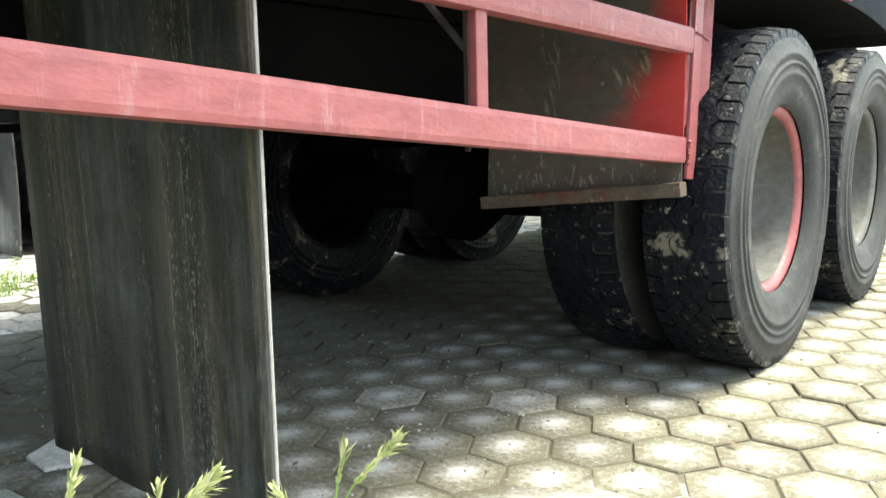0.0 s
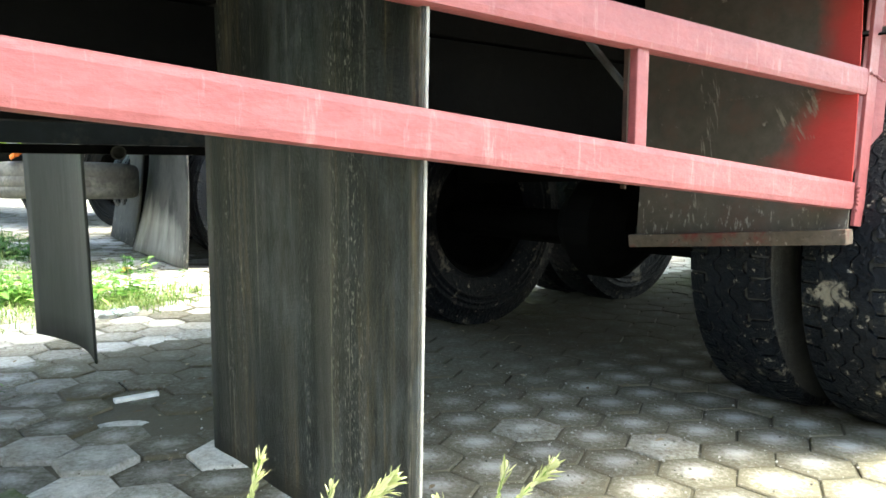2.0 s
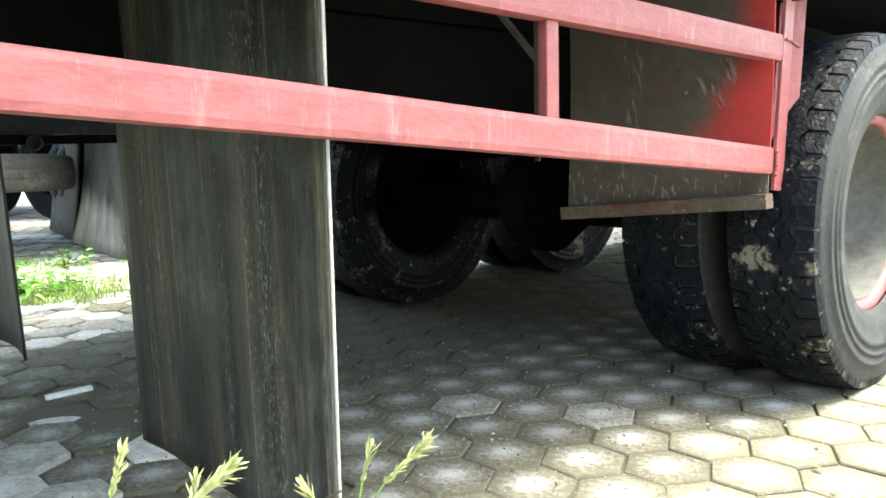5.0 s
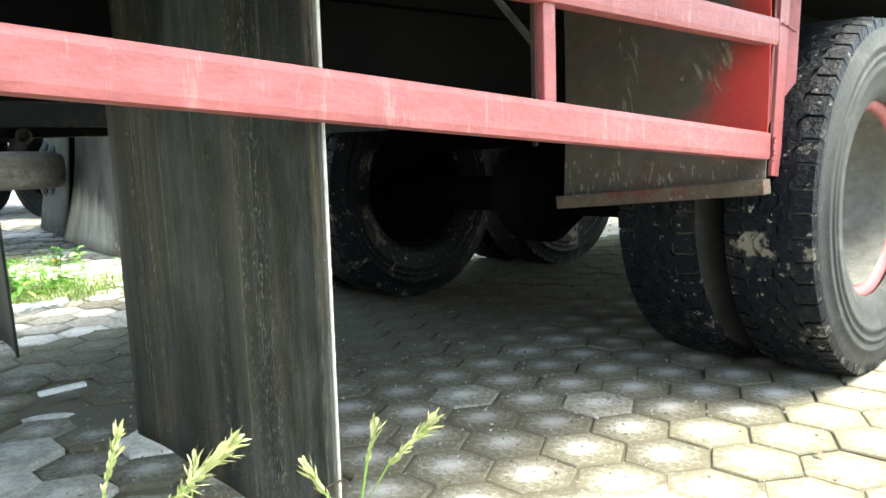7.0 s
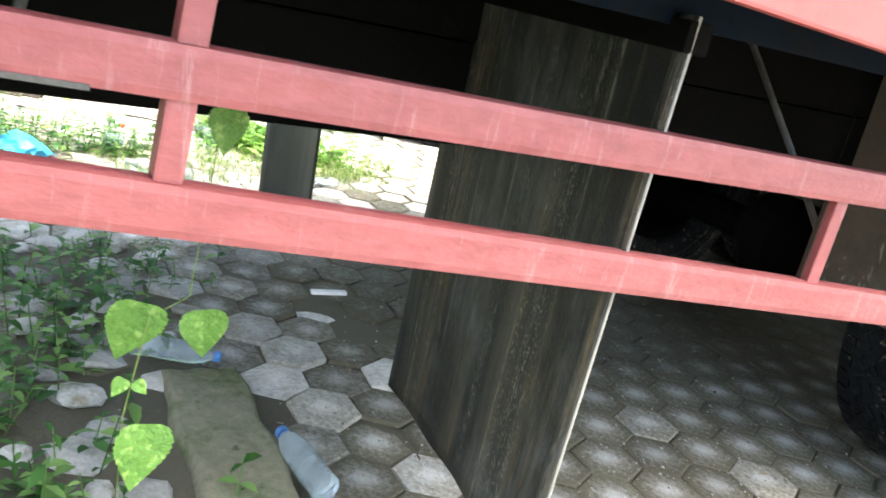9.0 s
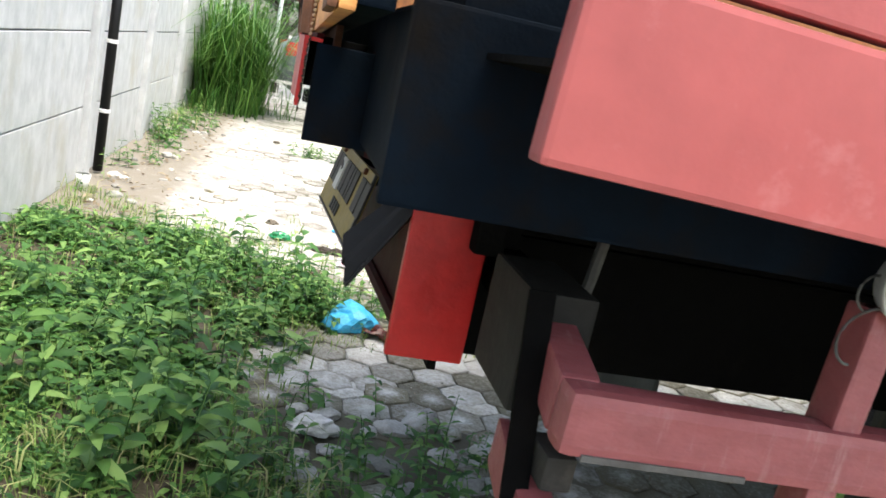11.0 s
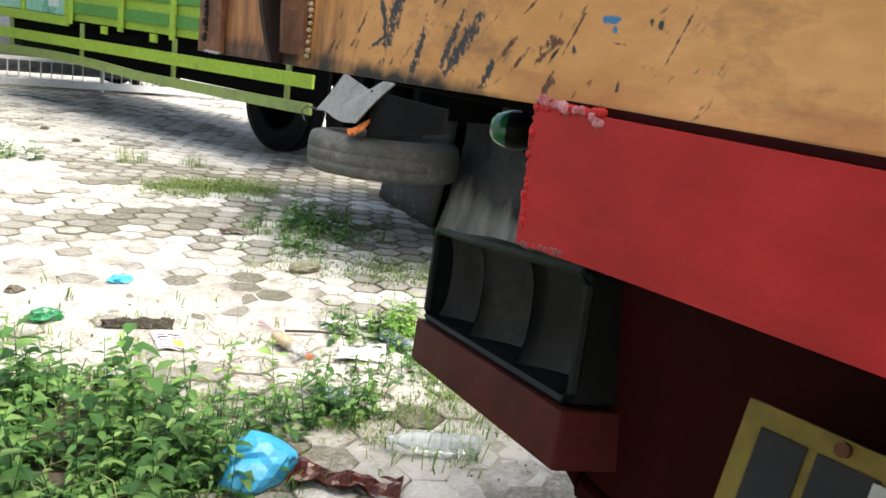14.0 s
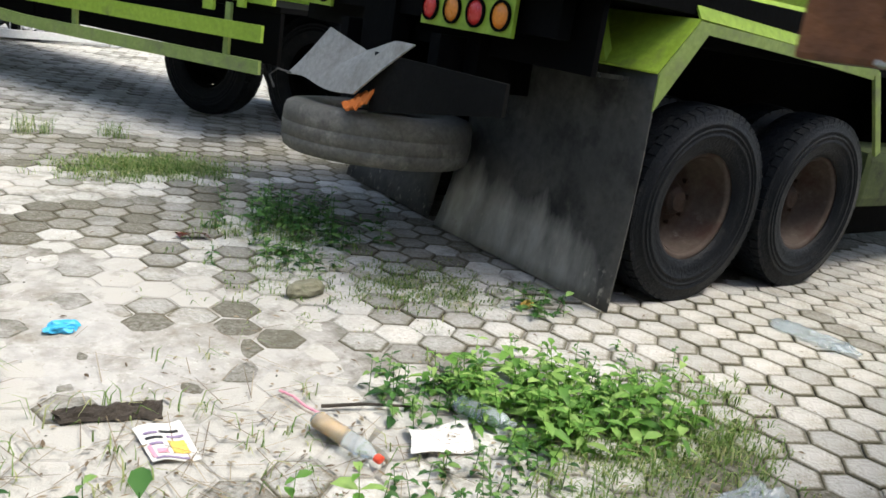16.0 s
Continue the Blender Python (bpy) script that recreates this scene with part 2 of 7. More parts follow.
WIREGREY = mat("galvanised_wire", (0.26, 0.27, 0.27), (0.36, 0.37, 0.37), 0.5, 9.0, bump=0)
WHITEPAINT = mat("white_paint", (0.70, 0.71, 0.71), (0.78, 0.78, 0.77), 0.6, 5.0, (0.45, 0.43, 0.38), 9.0, 0.6, 0.75, 0.05)
YELLOWPLATE = mat("yellow_plate_paint", (0.215, 0.155, 0.026), (0.27, 0.20, 0.038), 0.5, 6.0, (0.13, 0.098, 0.026), 9.0, 0.50, 0.72, 0.05)
INK = mat("black_ink", (0.02, 0.02, 0.022), (0.035, 0.035, 0.035), 0.6, 9.0, bump=0)
STICKER = mat("pale_sticker", (0.55, 0.55, 0.52), (0.62, 0.62, 0.58), 0.6, 9.0, bump=0.03)
CARGREY = mat("grey_car_paint", (0.13, 0.145, 0.16), (0.15, 0.165, 0.18), 0.30, 2.0, bump=0, metal=0.1, spec=0.5)
CARGLASS = mat("dark_car_glass", (0.02, 0.025, 0.03), (0.03, 0.035, 0.04), 0.08, 2.0, bump=0, spec=0.6)
TAILRED = mat("red_lamp_lens", (0.55, 0.02, 0.02), (0.62, 0.04, 0.03), 0.25, 9.0, bump=0.05, bscale=200, spec=0.5)
AMBER = mat("amber_lamp_lens", (0.75, 0.22, 0.02), (0.80, 0.28, 0.03), 0.3, 9.0, bump=0.05, bscale=200, spec=0.5)
ALLOY = mat("alloy_wheel", (0.55, 0.56, 0.57), (0.62, 0.63, 0.64), 0.35, 5.0, bump=0, metal=0.6)
POSTER = mat("green_poster_panel", (0.18, 0.42, 0.30), (0.33, 0.56, 0.44), 0.5, 1.8, (0.08, 0.25, 0.17), 3.0, 0.5, 0.6, 0.03)



def leaf_mat(name, c1, c2, c3, rough=0.55):
    """Leaves whose green differs from leaf to leaf, letting a little light through."""
    m = bpy.data.materials.new(name)
    m.use_nodes = True
    n, l = m.node_tree.nodes, m.node_tree.links
    b = n["Principled BSDF"]
    g = n.new("ShaderNodeNewGeometry")
    r = n.new("ShaderNodeValToRGB")
    r.color_ramp.elements[0].color, r.color_ramp.elements[1].color = (*c1, 1), (*c3, 1)
    e = r.color_ramp.elements.new(0.55)
    e.color = (*c2, 1)
    l.new(g.outputs["Random Per Island"], r.inputs[0])
    l.new(r.outputs[0], b.inputs["Base Color"])
    b.inputs["Roughness"].default_value = rough
    b.inputs["Specular IOR Level"].default_value = 0.3
    tr = n.new("ShaderNodeBsdfTranslucent")
    l.new(r.outputs[0], tr.inputs[0])
    mx = n.new("ShaderNodeMixShader")
    mx.inputs[0].default_value = 0.3
    l.new(b.outputs[0], mx.inputs[1])
    l.new(tr.outputs[0], mx.inputs[2])
    l.new(mx.outputs[0], n["Material Output"].inputs[0])
    return m


CRUMB = leaf_mat("stone_crumbs", (0.10, 0.095, 0.08), (0.24, 0.23, 0.20), (0.46, 0.45, 0.42), 0.95)


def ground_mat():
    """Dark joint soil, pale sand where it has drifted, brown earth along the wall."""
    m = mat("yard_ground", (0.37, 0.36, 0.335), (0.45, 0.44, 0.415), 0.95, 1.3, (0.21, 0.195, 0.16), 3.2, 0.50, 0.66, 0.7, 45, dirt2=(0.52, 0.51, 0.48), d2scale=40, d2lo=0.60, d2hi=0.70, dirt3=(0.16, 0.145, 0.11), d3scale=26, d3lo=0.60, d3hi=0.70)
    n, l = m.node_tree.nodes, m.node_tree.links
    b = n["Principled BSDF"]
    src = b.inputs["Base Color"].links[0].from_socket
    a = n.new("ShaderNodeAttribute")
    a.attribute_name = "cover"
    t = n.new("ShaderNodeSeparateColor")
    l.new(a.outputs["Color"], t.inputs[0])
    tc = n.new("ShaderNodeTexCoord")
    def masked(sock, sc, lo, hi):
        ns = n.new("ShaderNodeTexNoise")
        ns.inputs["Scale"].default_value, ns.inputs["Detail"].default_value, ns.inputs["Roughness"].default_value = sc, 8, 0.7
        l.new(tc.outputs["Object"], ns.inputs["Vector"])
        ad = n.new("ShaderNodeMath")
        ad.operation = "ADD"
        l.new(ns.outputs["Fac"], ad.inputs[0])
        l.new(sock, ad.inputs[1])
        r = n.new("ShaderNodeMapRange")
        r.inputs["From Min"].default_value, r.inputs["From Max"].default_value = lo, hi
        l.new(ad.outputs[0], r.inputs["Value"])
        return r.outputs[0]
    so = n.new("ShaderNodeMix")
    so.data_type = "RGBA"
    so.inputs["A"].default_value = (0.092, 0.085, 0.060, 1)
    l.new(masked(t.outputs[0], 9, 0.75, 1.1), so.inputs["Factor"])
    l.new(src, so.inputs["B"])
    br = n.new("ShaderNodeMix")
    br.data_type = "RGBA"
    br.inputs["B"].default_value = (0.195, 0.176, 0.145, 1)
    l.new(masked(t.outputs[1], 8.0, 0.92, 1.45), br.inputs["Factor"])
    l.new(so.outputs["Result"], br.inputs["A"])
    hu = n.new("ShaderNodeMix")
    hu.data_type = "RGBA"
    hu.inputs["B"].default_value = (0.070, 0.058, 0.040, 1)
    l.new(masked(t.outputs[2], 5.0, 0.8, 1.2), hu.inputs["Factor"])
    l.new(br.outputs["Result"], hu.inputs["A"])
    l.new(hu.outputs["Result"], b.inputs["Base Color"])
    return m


DIRT = ground_mat()


def zone_mat(base, zones, name):
    """Lays patches of other colours over a base where its height and breadth bounds allow.
    zone: colour, (axis, lo, hi, soft) bounds, noise scale, stretch, tilt, lo, hi."""
    m = base.copy()
    m.name = name
    n, l = m.node_tree.nodes, m.node_tree.links
    b = n["Principled BSDF"]
    col = b.inputs["Base Color"].links[0].from_socket
    tc = n.new("ShaderNodeTexCoord")
    sx = n.new("ShaderNodeSeparateXYZ")
    l.new(tc.outputs["Object"], sx.inputs[0])
    for colour, bounds, sc, stretch, tilt, lo, hi in zones:
        mp = n.new("ShaderNodeMapping")
        mp.vector_type = "TEXTURE"
        mp.inputs["Scale"].default_value = tuple(1 / q for q in stretch)
        mp.inputs["Rotation"].default_value = (tilt, 0, 0)
        l.new(tc.outputs["Object"], mp.inputs[0])
        ns = n.new("ShaderNodeTexNoise")
        ns.inputs["Scale"].default_value, ns.inputs["Detail"].default_value, ns.inputs["Roughness"].default_value = sc, 8, 0.62
        l.new(mp.outputs[0], ns.inputs["Vector"])
        val = ns.outputs["Fac"]
        for axis, v0, v1, soft in bounds:
            for edge, sign in ((v0, 1), (v1, -1)):
                r = n.new("ShaderNodeMapRange")
                r.inputs["From Min"].default_value, r.inputs["From Max"].default_value = (edge - soft, edge + soft) if sign > 0 else (edge + soft, edge - soft)
                r.inputs["To Min"].default_value, r.inputs["To Max"].default_value = -1.0, 0.0
                l.new(sx.outputs[axis], r.inputs["Value"])
                ad = n.new("ShaderNodeMath")
                ad.operation = "ADD"
                l.new(val, ad.inputs[0])
                l.new(r.outputs[0], ad.inputs[1])
                val = ad.outputs[0]
        r = n.new("ShaderNodeMapRange")
        r.inputs["From Min"].default_value, r.inputs["From Max"].default_value = lo, hi
        l.new(val, r.inputs["Value"])
        x = n.new("ShaderNodeMix")
        x.data_type = "RGBA"
        l.new(r.outputs[0], x.inputs["Factor"])
        l.new(col, x.inputs["A"])
        x.inputs["B"].default_value = (*colour, 1)
        col = x.outputs["Result"]
    l.new(col, b.inputs["Base Color"])
    return m


BLUEPAINT, SOOT = (0.036, 0.135, 0.215), (0.028, 0.024, 0.022)
ORANGE = zone_mat(mat("worn_orange_paint", (0.74, 0.335, 0.090), (0.82, 0.43, 0.165), 0.6, 2.6, (0.50, 0.205, 0.058), 5.0, 0.46, 0.78, 0.10, 35, stretch=(1, 0.45, 1), dirt2=(0.30, 0.135, 0.055), d2scale=13, d2lo=0.55, d2hi=0.74, dirt3=(0.12, 0.06, 0.03), d3scale=50, d3lo=0.66, d3hi=0.72), (
    (BLUEPAINT, (("Y", 0.9, 2.29, 0.03), ("Z", 1.318, 1.350, 0.010)), 22.0, (1, 0.7, 1.5), 0, 0.285, 0.31),
    (BLUEPAINT, (("Y", 2.72, 2.95, 0.03), ("Z", 1.318, 1.342, 0.012)), 26.0, (1, 1, 1), 0, 0.38, 0.42),
    ((0.055, 0.215, 0.36), (("Y", 1.915, 2.012, 0.018), ("Z", 1.285, 1.32, 0.009)), 30.0, (1, 1, 0.7), 0, 0.36, 0.38),
    ((0.055, 0.215, 0.36), (("Y", 2.235, 2.305, 0.01), ("Z", 1.289, 1.300, 0.004)), 9.0, (1, 1, 1), 0, 0.28, 0.29),
    ((0.055, 0.215, 0.36), (("Y", 2.63, 2.78, 0.02), ("Z", 1.284, 1.291, 0.004)), 9.0, (1, 1, 1), 0, 0.30, 0.31),
    ((0.055, 0.215, 0.36), (("Y", 1.4, 1.90, 0.01), ("Z", 1.278, 1.32, 0.01)), 12.0, (1, 0.8, 1.4), 0, 0.47, 0.48),
    ((0.055, 0.20, 0.34), (("Y", 1.75, 2.22, 0.06), ("Z", 1.235, 1.282, 0.02)), 34.0, (1, 1.8, 0.5), 0.55, 0.63, 0.64),
    ((0.33, 0.110, 0.032), (("Y", 3.28, 3.80, 0.10), ("Z", 1.0, 2.0, 0.1)), 7.0, (1, 2.5, 0.5), 0, 0.18, 0.66),
    ((0.11, 0.045, 0.024), (("Y", 3.54, 3.80, 0.06), ("Z", 1.0, 2.0, 0.1)), 9.0, (1, 2.5, 0.4), 0, 0.30, 0.75),
    ((0.045, 0.022, 0.015), (("Y", 3.33, 3.44, 0.03), ("Z", 1.0, 2.0, 0.1)), 12.0, (1, 2.5, 0.4), 0, 0.10, 0.55),
    ((0.05, 0.026, 0.018), (("Y", 2.365, 2.425, 0.02), ("Z", 1.0, 2.0, 0.1)), 12.0, (1, 2.5, 0.4), 0, 0.10, 0.50),
    ((0.20, 0.075, 0.026), (("Y", 3.05, 3.80, 0.22), ("Z", 1.0, 2.0, 0.1)), 14.0, (1, 2.0, 0.45), 0, 0.36, 0.66),
    (SOOT, (("Y", 3.10, 3.80, 0.12), ("Z", 1.0, 1.215, 0.03)), 18.0, (1, 1.6, 0.6), 0.3, 0.30, 0.62),
    (SOOT, (("Y", 2.895, 3.23, 0.06), ("Z", 1.0, 1.197, 0.018)), 26.0, (1, 1.3, 0.7), 0.5, 0.06, 0.50),
    ((0.07, 0.035, 0.025), (("Y", 3.15, 3.8, 0.05), ("Z", 1.0, 1.178, 0.012)), 16.0, (1, 1.0, 0.9), 0.4, 0.22, 0.5),
    (SOOT, (("Y", 2.5, 3.5, 0.2), ("Z", 1.0, 1.36, 0.1)), 40.0, (1, 2.2, 0.7), 0.7, 0.60, 0.68),
    ((0.10, 0.07, 0.045), (("Y", 1.3, 1.96, 0.06), ("Z", 1.255, 1.283, 0.008)), 22.0, (1, 0.9, 1.2), 0, 0.50, 0.54),
    ((0.16, 0.10, 0.06), (("Y", 2.0, 2.22, 0.05), ("Z", 1.25, 1.29, 0.01)), 26.0, (1, 2.0, 0.6), 0.5, 0.56, 0.60),
    ((0.34, 0.11, 0.045), (("Y", 1.5, 3.0, 0.1), ("Z", 1.0, 1.225, 0.02)), 9.0, (1, 0.6, 1), 0, 0.42, 0.75),
    ((0.34, 0.045, 0.04), (("Y", 1.6, 2.8, 0.1), ("Z", 1.0, 1.196, 0.012)), 7.0, (1, 0.6, 1), 0, 0.40, 0.62)), "tailgate_paint")


def strokes(m, marks):
    """Scuffs and paint losses: colour, the two ends in y and z, half width."""
    n, l = m.node_tree.nodes, m.node_tree.links
    b = n["Principled BSDF"]
    col = b.inputs["Base Color"].links[0].from_socket
    tc = n.new("ShaderNodeTexCoord")
    ns = n.new("ShaderNodeTexNoise")
    ns.inputs["Scale"].default_value, ns.inputs["Detail"].default_value, ns.inputs["Roughness"].default_value = 130, 8, 0.72
    l.new(tc.outputs["Object"], ns.inputs["Vector"])
    for colour, y1, z1, y2, z2, hw in marks:
        mp = n.new("ShaderNodeMapping")
        mp.vector_type = "TEXTURE"
        mp.inputs["Location"].default_value = (0, (y1 + y2) / 2, (z1 + z2) / 2)
        mp.inputs["Rotation"].default_value = (math.atan2(z2 - z1, y2 - y1), 0, 0)
        mp.inputs["Scale"].default_value = (1000, max(math.hypot(y2 - y1, z2 - z1) / 2, hw), hw * 0.85)
        l.new(tc.outputs["Object"], mp.inputs[0])
        ln = n.new("ShaderNodeVectorMath")
        ln.operation = "LENGTH"
        l.new(mp.outputs[0], ln.inputs[0])
        ad = n.new("ShaderNodeMath")
        ad.operation = "MULTIPLY_ADD"
        ad.inputs[1].default_value = -4.6
        l.new(ns.outputs["Fac"], ad.inputs[0])
        l.new(ln.outputs["Value"], ad.inputs[2])
        r = n.new("ShaderNodeMapRange")
        r.inputs["From Min"].default_value, r.inputs["From Max"].default_value = -1.30, -1.65
        l.new(ad.outputs[0], r.inputs["Value"])
        x = n.new("ShaderNodeMix")
        x.data_type = "RGBA"
        l.new(r.outputs[0], x.inputs["Factor"])
        l.new(col, x.inputs["A"])
        x.inputs["B"].default_value = (*colour, 1)
        col = x.outputs["Result"]
    l.new(col, b.inputs["Base Color"])


DK, BR, BL = (0.050, 0.050, 0.050), (0.13, 0.06, 0.03), (0.06, 0.20, 0.36)
strokes(ORANGE, (
    (DK, 3.085, 1.31, 3.125, 1.200, 0.014), (DK, 3.145, 1.275, 3.118, 1.215, 0.006), (DK, 2.955, 1.255, 3.005, 1.190, 0.010), (DK, 2.985, 1.250, 3.015, 1.195, 0.006),
    (DK, 3.045, 1.240, 3.065, 1.185, 0.008), (DK, 2.93, 1.215, 2.945, 1.185, 0.007), (BR, 2.872, 1.226, 2.845, 1.236, 0.006), (BR, 2.855, 1.232, 2.878, 1.210, 0.004),
    (BR, 2.850, 1.208, 2.862, 1.185, 0.006), (BR, 2.825, 1.256, 2.843, 1.224, 0.0016), (DK, 2.722, 1.260, 2.737, 1.226, 0.0013), (BL, 2.806, 1.252, 2.787, 1.253, 0.0035),
    (BL, 2.793, 1.246, 2.787, 1.244, 0.0028), (DK, 2.757, 1.256, 2.757, 1.250, 0.0026), (DK, 2.748, 1.254, 2.748, 1.248, 0.0028), (DK, 2.790, 1.236, 2.776, 1.235, 0.0014),
    (DK, 2.779, 1.210, 2.779, 1.200, 0.0020), (DK, 2.831, 1.233, 2.831, 1.224, 0.0035), (BL, 2.827, 1.305, 2.828, 1.277, 0.0060), (DK, 3.015, 1.292, 3.037, 1.258, 0.005),
    (BR, 2.902, 1.284, 2.916, 1.266, 0.0026), (BR, 2.885, 1.264, 2.902, 1.250, 0.0020), (DK, 2.935, 1.295, 2.957, 1.268, 0.0034), (BR, 3.055, 1.300, 3.07, 1.262, 0.003),
    (BR, 2.90, 1.236, 2.925, 1.212, 0.003), (BR, 2.89, 1.222, 2.905, 1.205, 0.003), (BR, 3.20, 1.275, 3.212, 1.266, 0.0024), (BR, 3.17, 1.24, 3.185, 1.222, 0.003),
    (BR, 3.235, 1.215, 3.26, 1.185, 0.004), (DK, 3.10, 1.232, 3.16, 1.205, 0.004)))
# Paler low down: dust, with light bounced off the ground painted in.
GREYFLAP = zone_mat(GREYFLAP, (((0.40, 0.385, 0.34), (("Z", -1, 0.48, 0.24), ("Y", 5.42, 6.9, 0.25)), 3.0, (1, 1.6, 0.5), 0.0, 0.22, 0.66), ((0.12, 0.112, 0.095), (("Z", -1, 0.75, 0.3), ("Y", 5.6, 8.0, 0.3)), 5.0, (1, 1.5, 0.7), 0.0, 0.42, 1.1), ((0.30, 0.28, 0.24), (("Z", -1, 0.30, 0.12),), 24.0, (1, 1.2, 0.8), 0.0, 0.58, 0.70)), "dust_splashed_rubber")
MUDRED = zone_mat(MUDRED, (
    ((0.40, 0.04, 0.035), (("Y", 0.8, 1.18, 0.07), ("Z", 0.84, 1.4, 0.08)), 5.0, (1, 1.2, 1.2), 0.6, -0.15, 0.45),
    ((0.42, 0.04, 0.035), (("Y", 0.8, 1.245, 0.08), ("Z", 0.74, 0.96, 0.09)), 5.0, (1, 1.2, 1.2), 0.6, -0.15, 0.45),
    ((0.40, 0.04, 0.035), (("Y", 0.8, 1.31, 0.09), ("Z", 0.66, 0.86, 0.07)), 5.0, (1, 1.2, 1.2), 0.6, -0.12, 0.50),
    ((0.24, 0.21, 0.17), (("Y", 1.14, 1.34, 0.05), ("Z", 0.78, 1.02, 0.06)), 30.0, (1, 2.2, 0.4), -0.5, 0.54, 0.62),
    ((0.24, 0.22, 0.18), (("Y", 1.42, 1.56, 0.04), ("Z", 0.55, 1.1, 0.06)), 40.0, (1, 2.5, 0.3), -0.2, 0.56, 0.64),
    ((0.26, 0.24, 0.20), (("Z", 0.5, 0.70, 0.04),), 45.0, (1, 1.6, 0.6), 0.0, 0.57, 0.65)), "mudguard_paint")
LIPMUD = mat("muddy_rusted_angle_iron", (0.085, 0.066, 0.050), (0.13, 0.105, 0.080), 0.85, 7.0, (0.12, 0.03, 0.022), 9.0, 0.54, 0.68, 0.5, 60, dirt2=(0.24, 0.21, 0.17), d2scale=50, d2lo=0.62, d2hi=0.68)
SLAB = mat("mossy_concrete_slab", (0.19, 0.185, 0.125), (0.28, 0.27, 0.20), 0.9, 5.0, (0.085, 0.115, 0.045), 5.0, 0.48, 0.64, 0.5, 60, dirt2=(0.05, 0.052, 0.036), d2scale=16, d2lo=0.60, d2hi=0.70)


LEAF = leaf_mat("weed_leaves", (0.022, 0.076, 0.016), (0.064, 0.165, 0.035), (0.21, 0.35, 0.10))
STONE = mat("pale_broken_concrete", (0.34, 0.335, 0.31), (0.47, 0.465, 0.44), 0.9, 9.0, (0.14, 0.13, 0.085), 7.0, 0.52, 0.68, 0.4, 90, rand=0.35)
VINE = mat("vine_leaf", (0.060, 0.145, 0.024), (0.105, 0.215, 0.040), 0.5, 30.0, (0.17, 0.27, 0.075), 60.0, 0.54, 0.62, 0.7, 90)
VINESTEM = mat("vine_stem", (0.10, 0.16, 0.04), (0.14, 0.20, 0.05), 0.6, 9.0, bump=0)
GRASS = leaf_mat("grass_blades", (0.080, 0.165, 0.028), (0.15, 0.24, 0.055), (0.37, 0.37, 0.18))
TALL = leaf_mat("reed_grass_blades", (0.03, 0.10, 0.02), (0.07, 0.19, 0.03), (0.17, 0.30, 0.07))
LIMELEAF = leaf_mat("lime_weed_leaves", (0.060, 0.165, 0.024), (0.145, 0.31, 0.052), (0.31, 0.46, 0.13))
DRY = leaf_mat("dry_litter", (0.10, 0.07, 0.045), (0.22, 0.17, 0.11), (0.36, 0.31, 0.22), 0.9)
SEED = leaf_mat("pale_grass_seed", (0.24, 0.28, 0.11), (0.34, 0.37, 0.17), (0.46, 0.46, 0.26), 0.8)
FAR = leaf_mat("tree_leaves", (0.02, 0.06, 0.015), (0.045, 0.11, 0.025), (0.09, 0.17, 0.04))


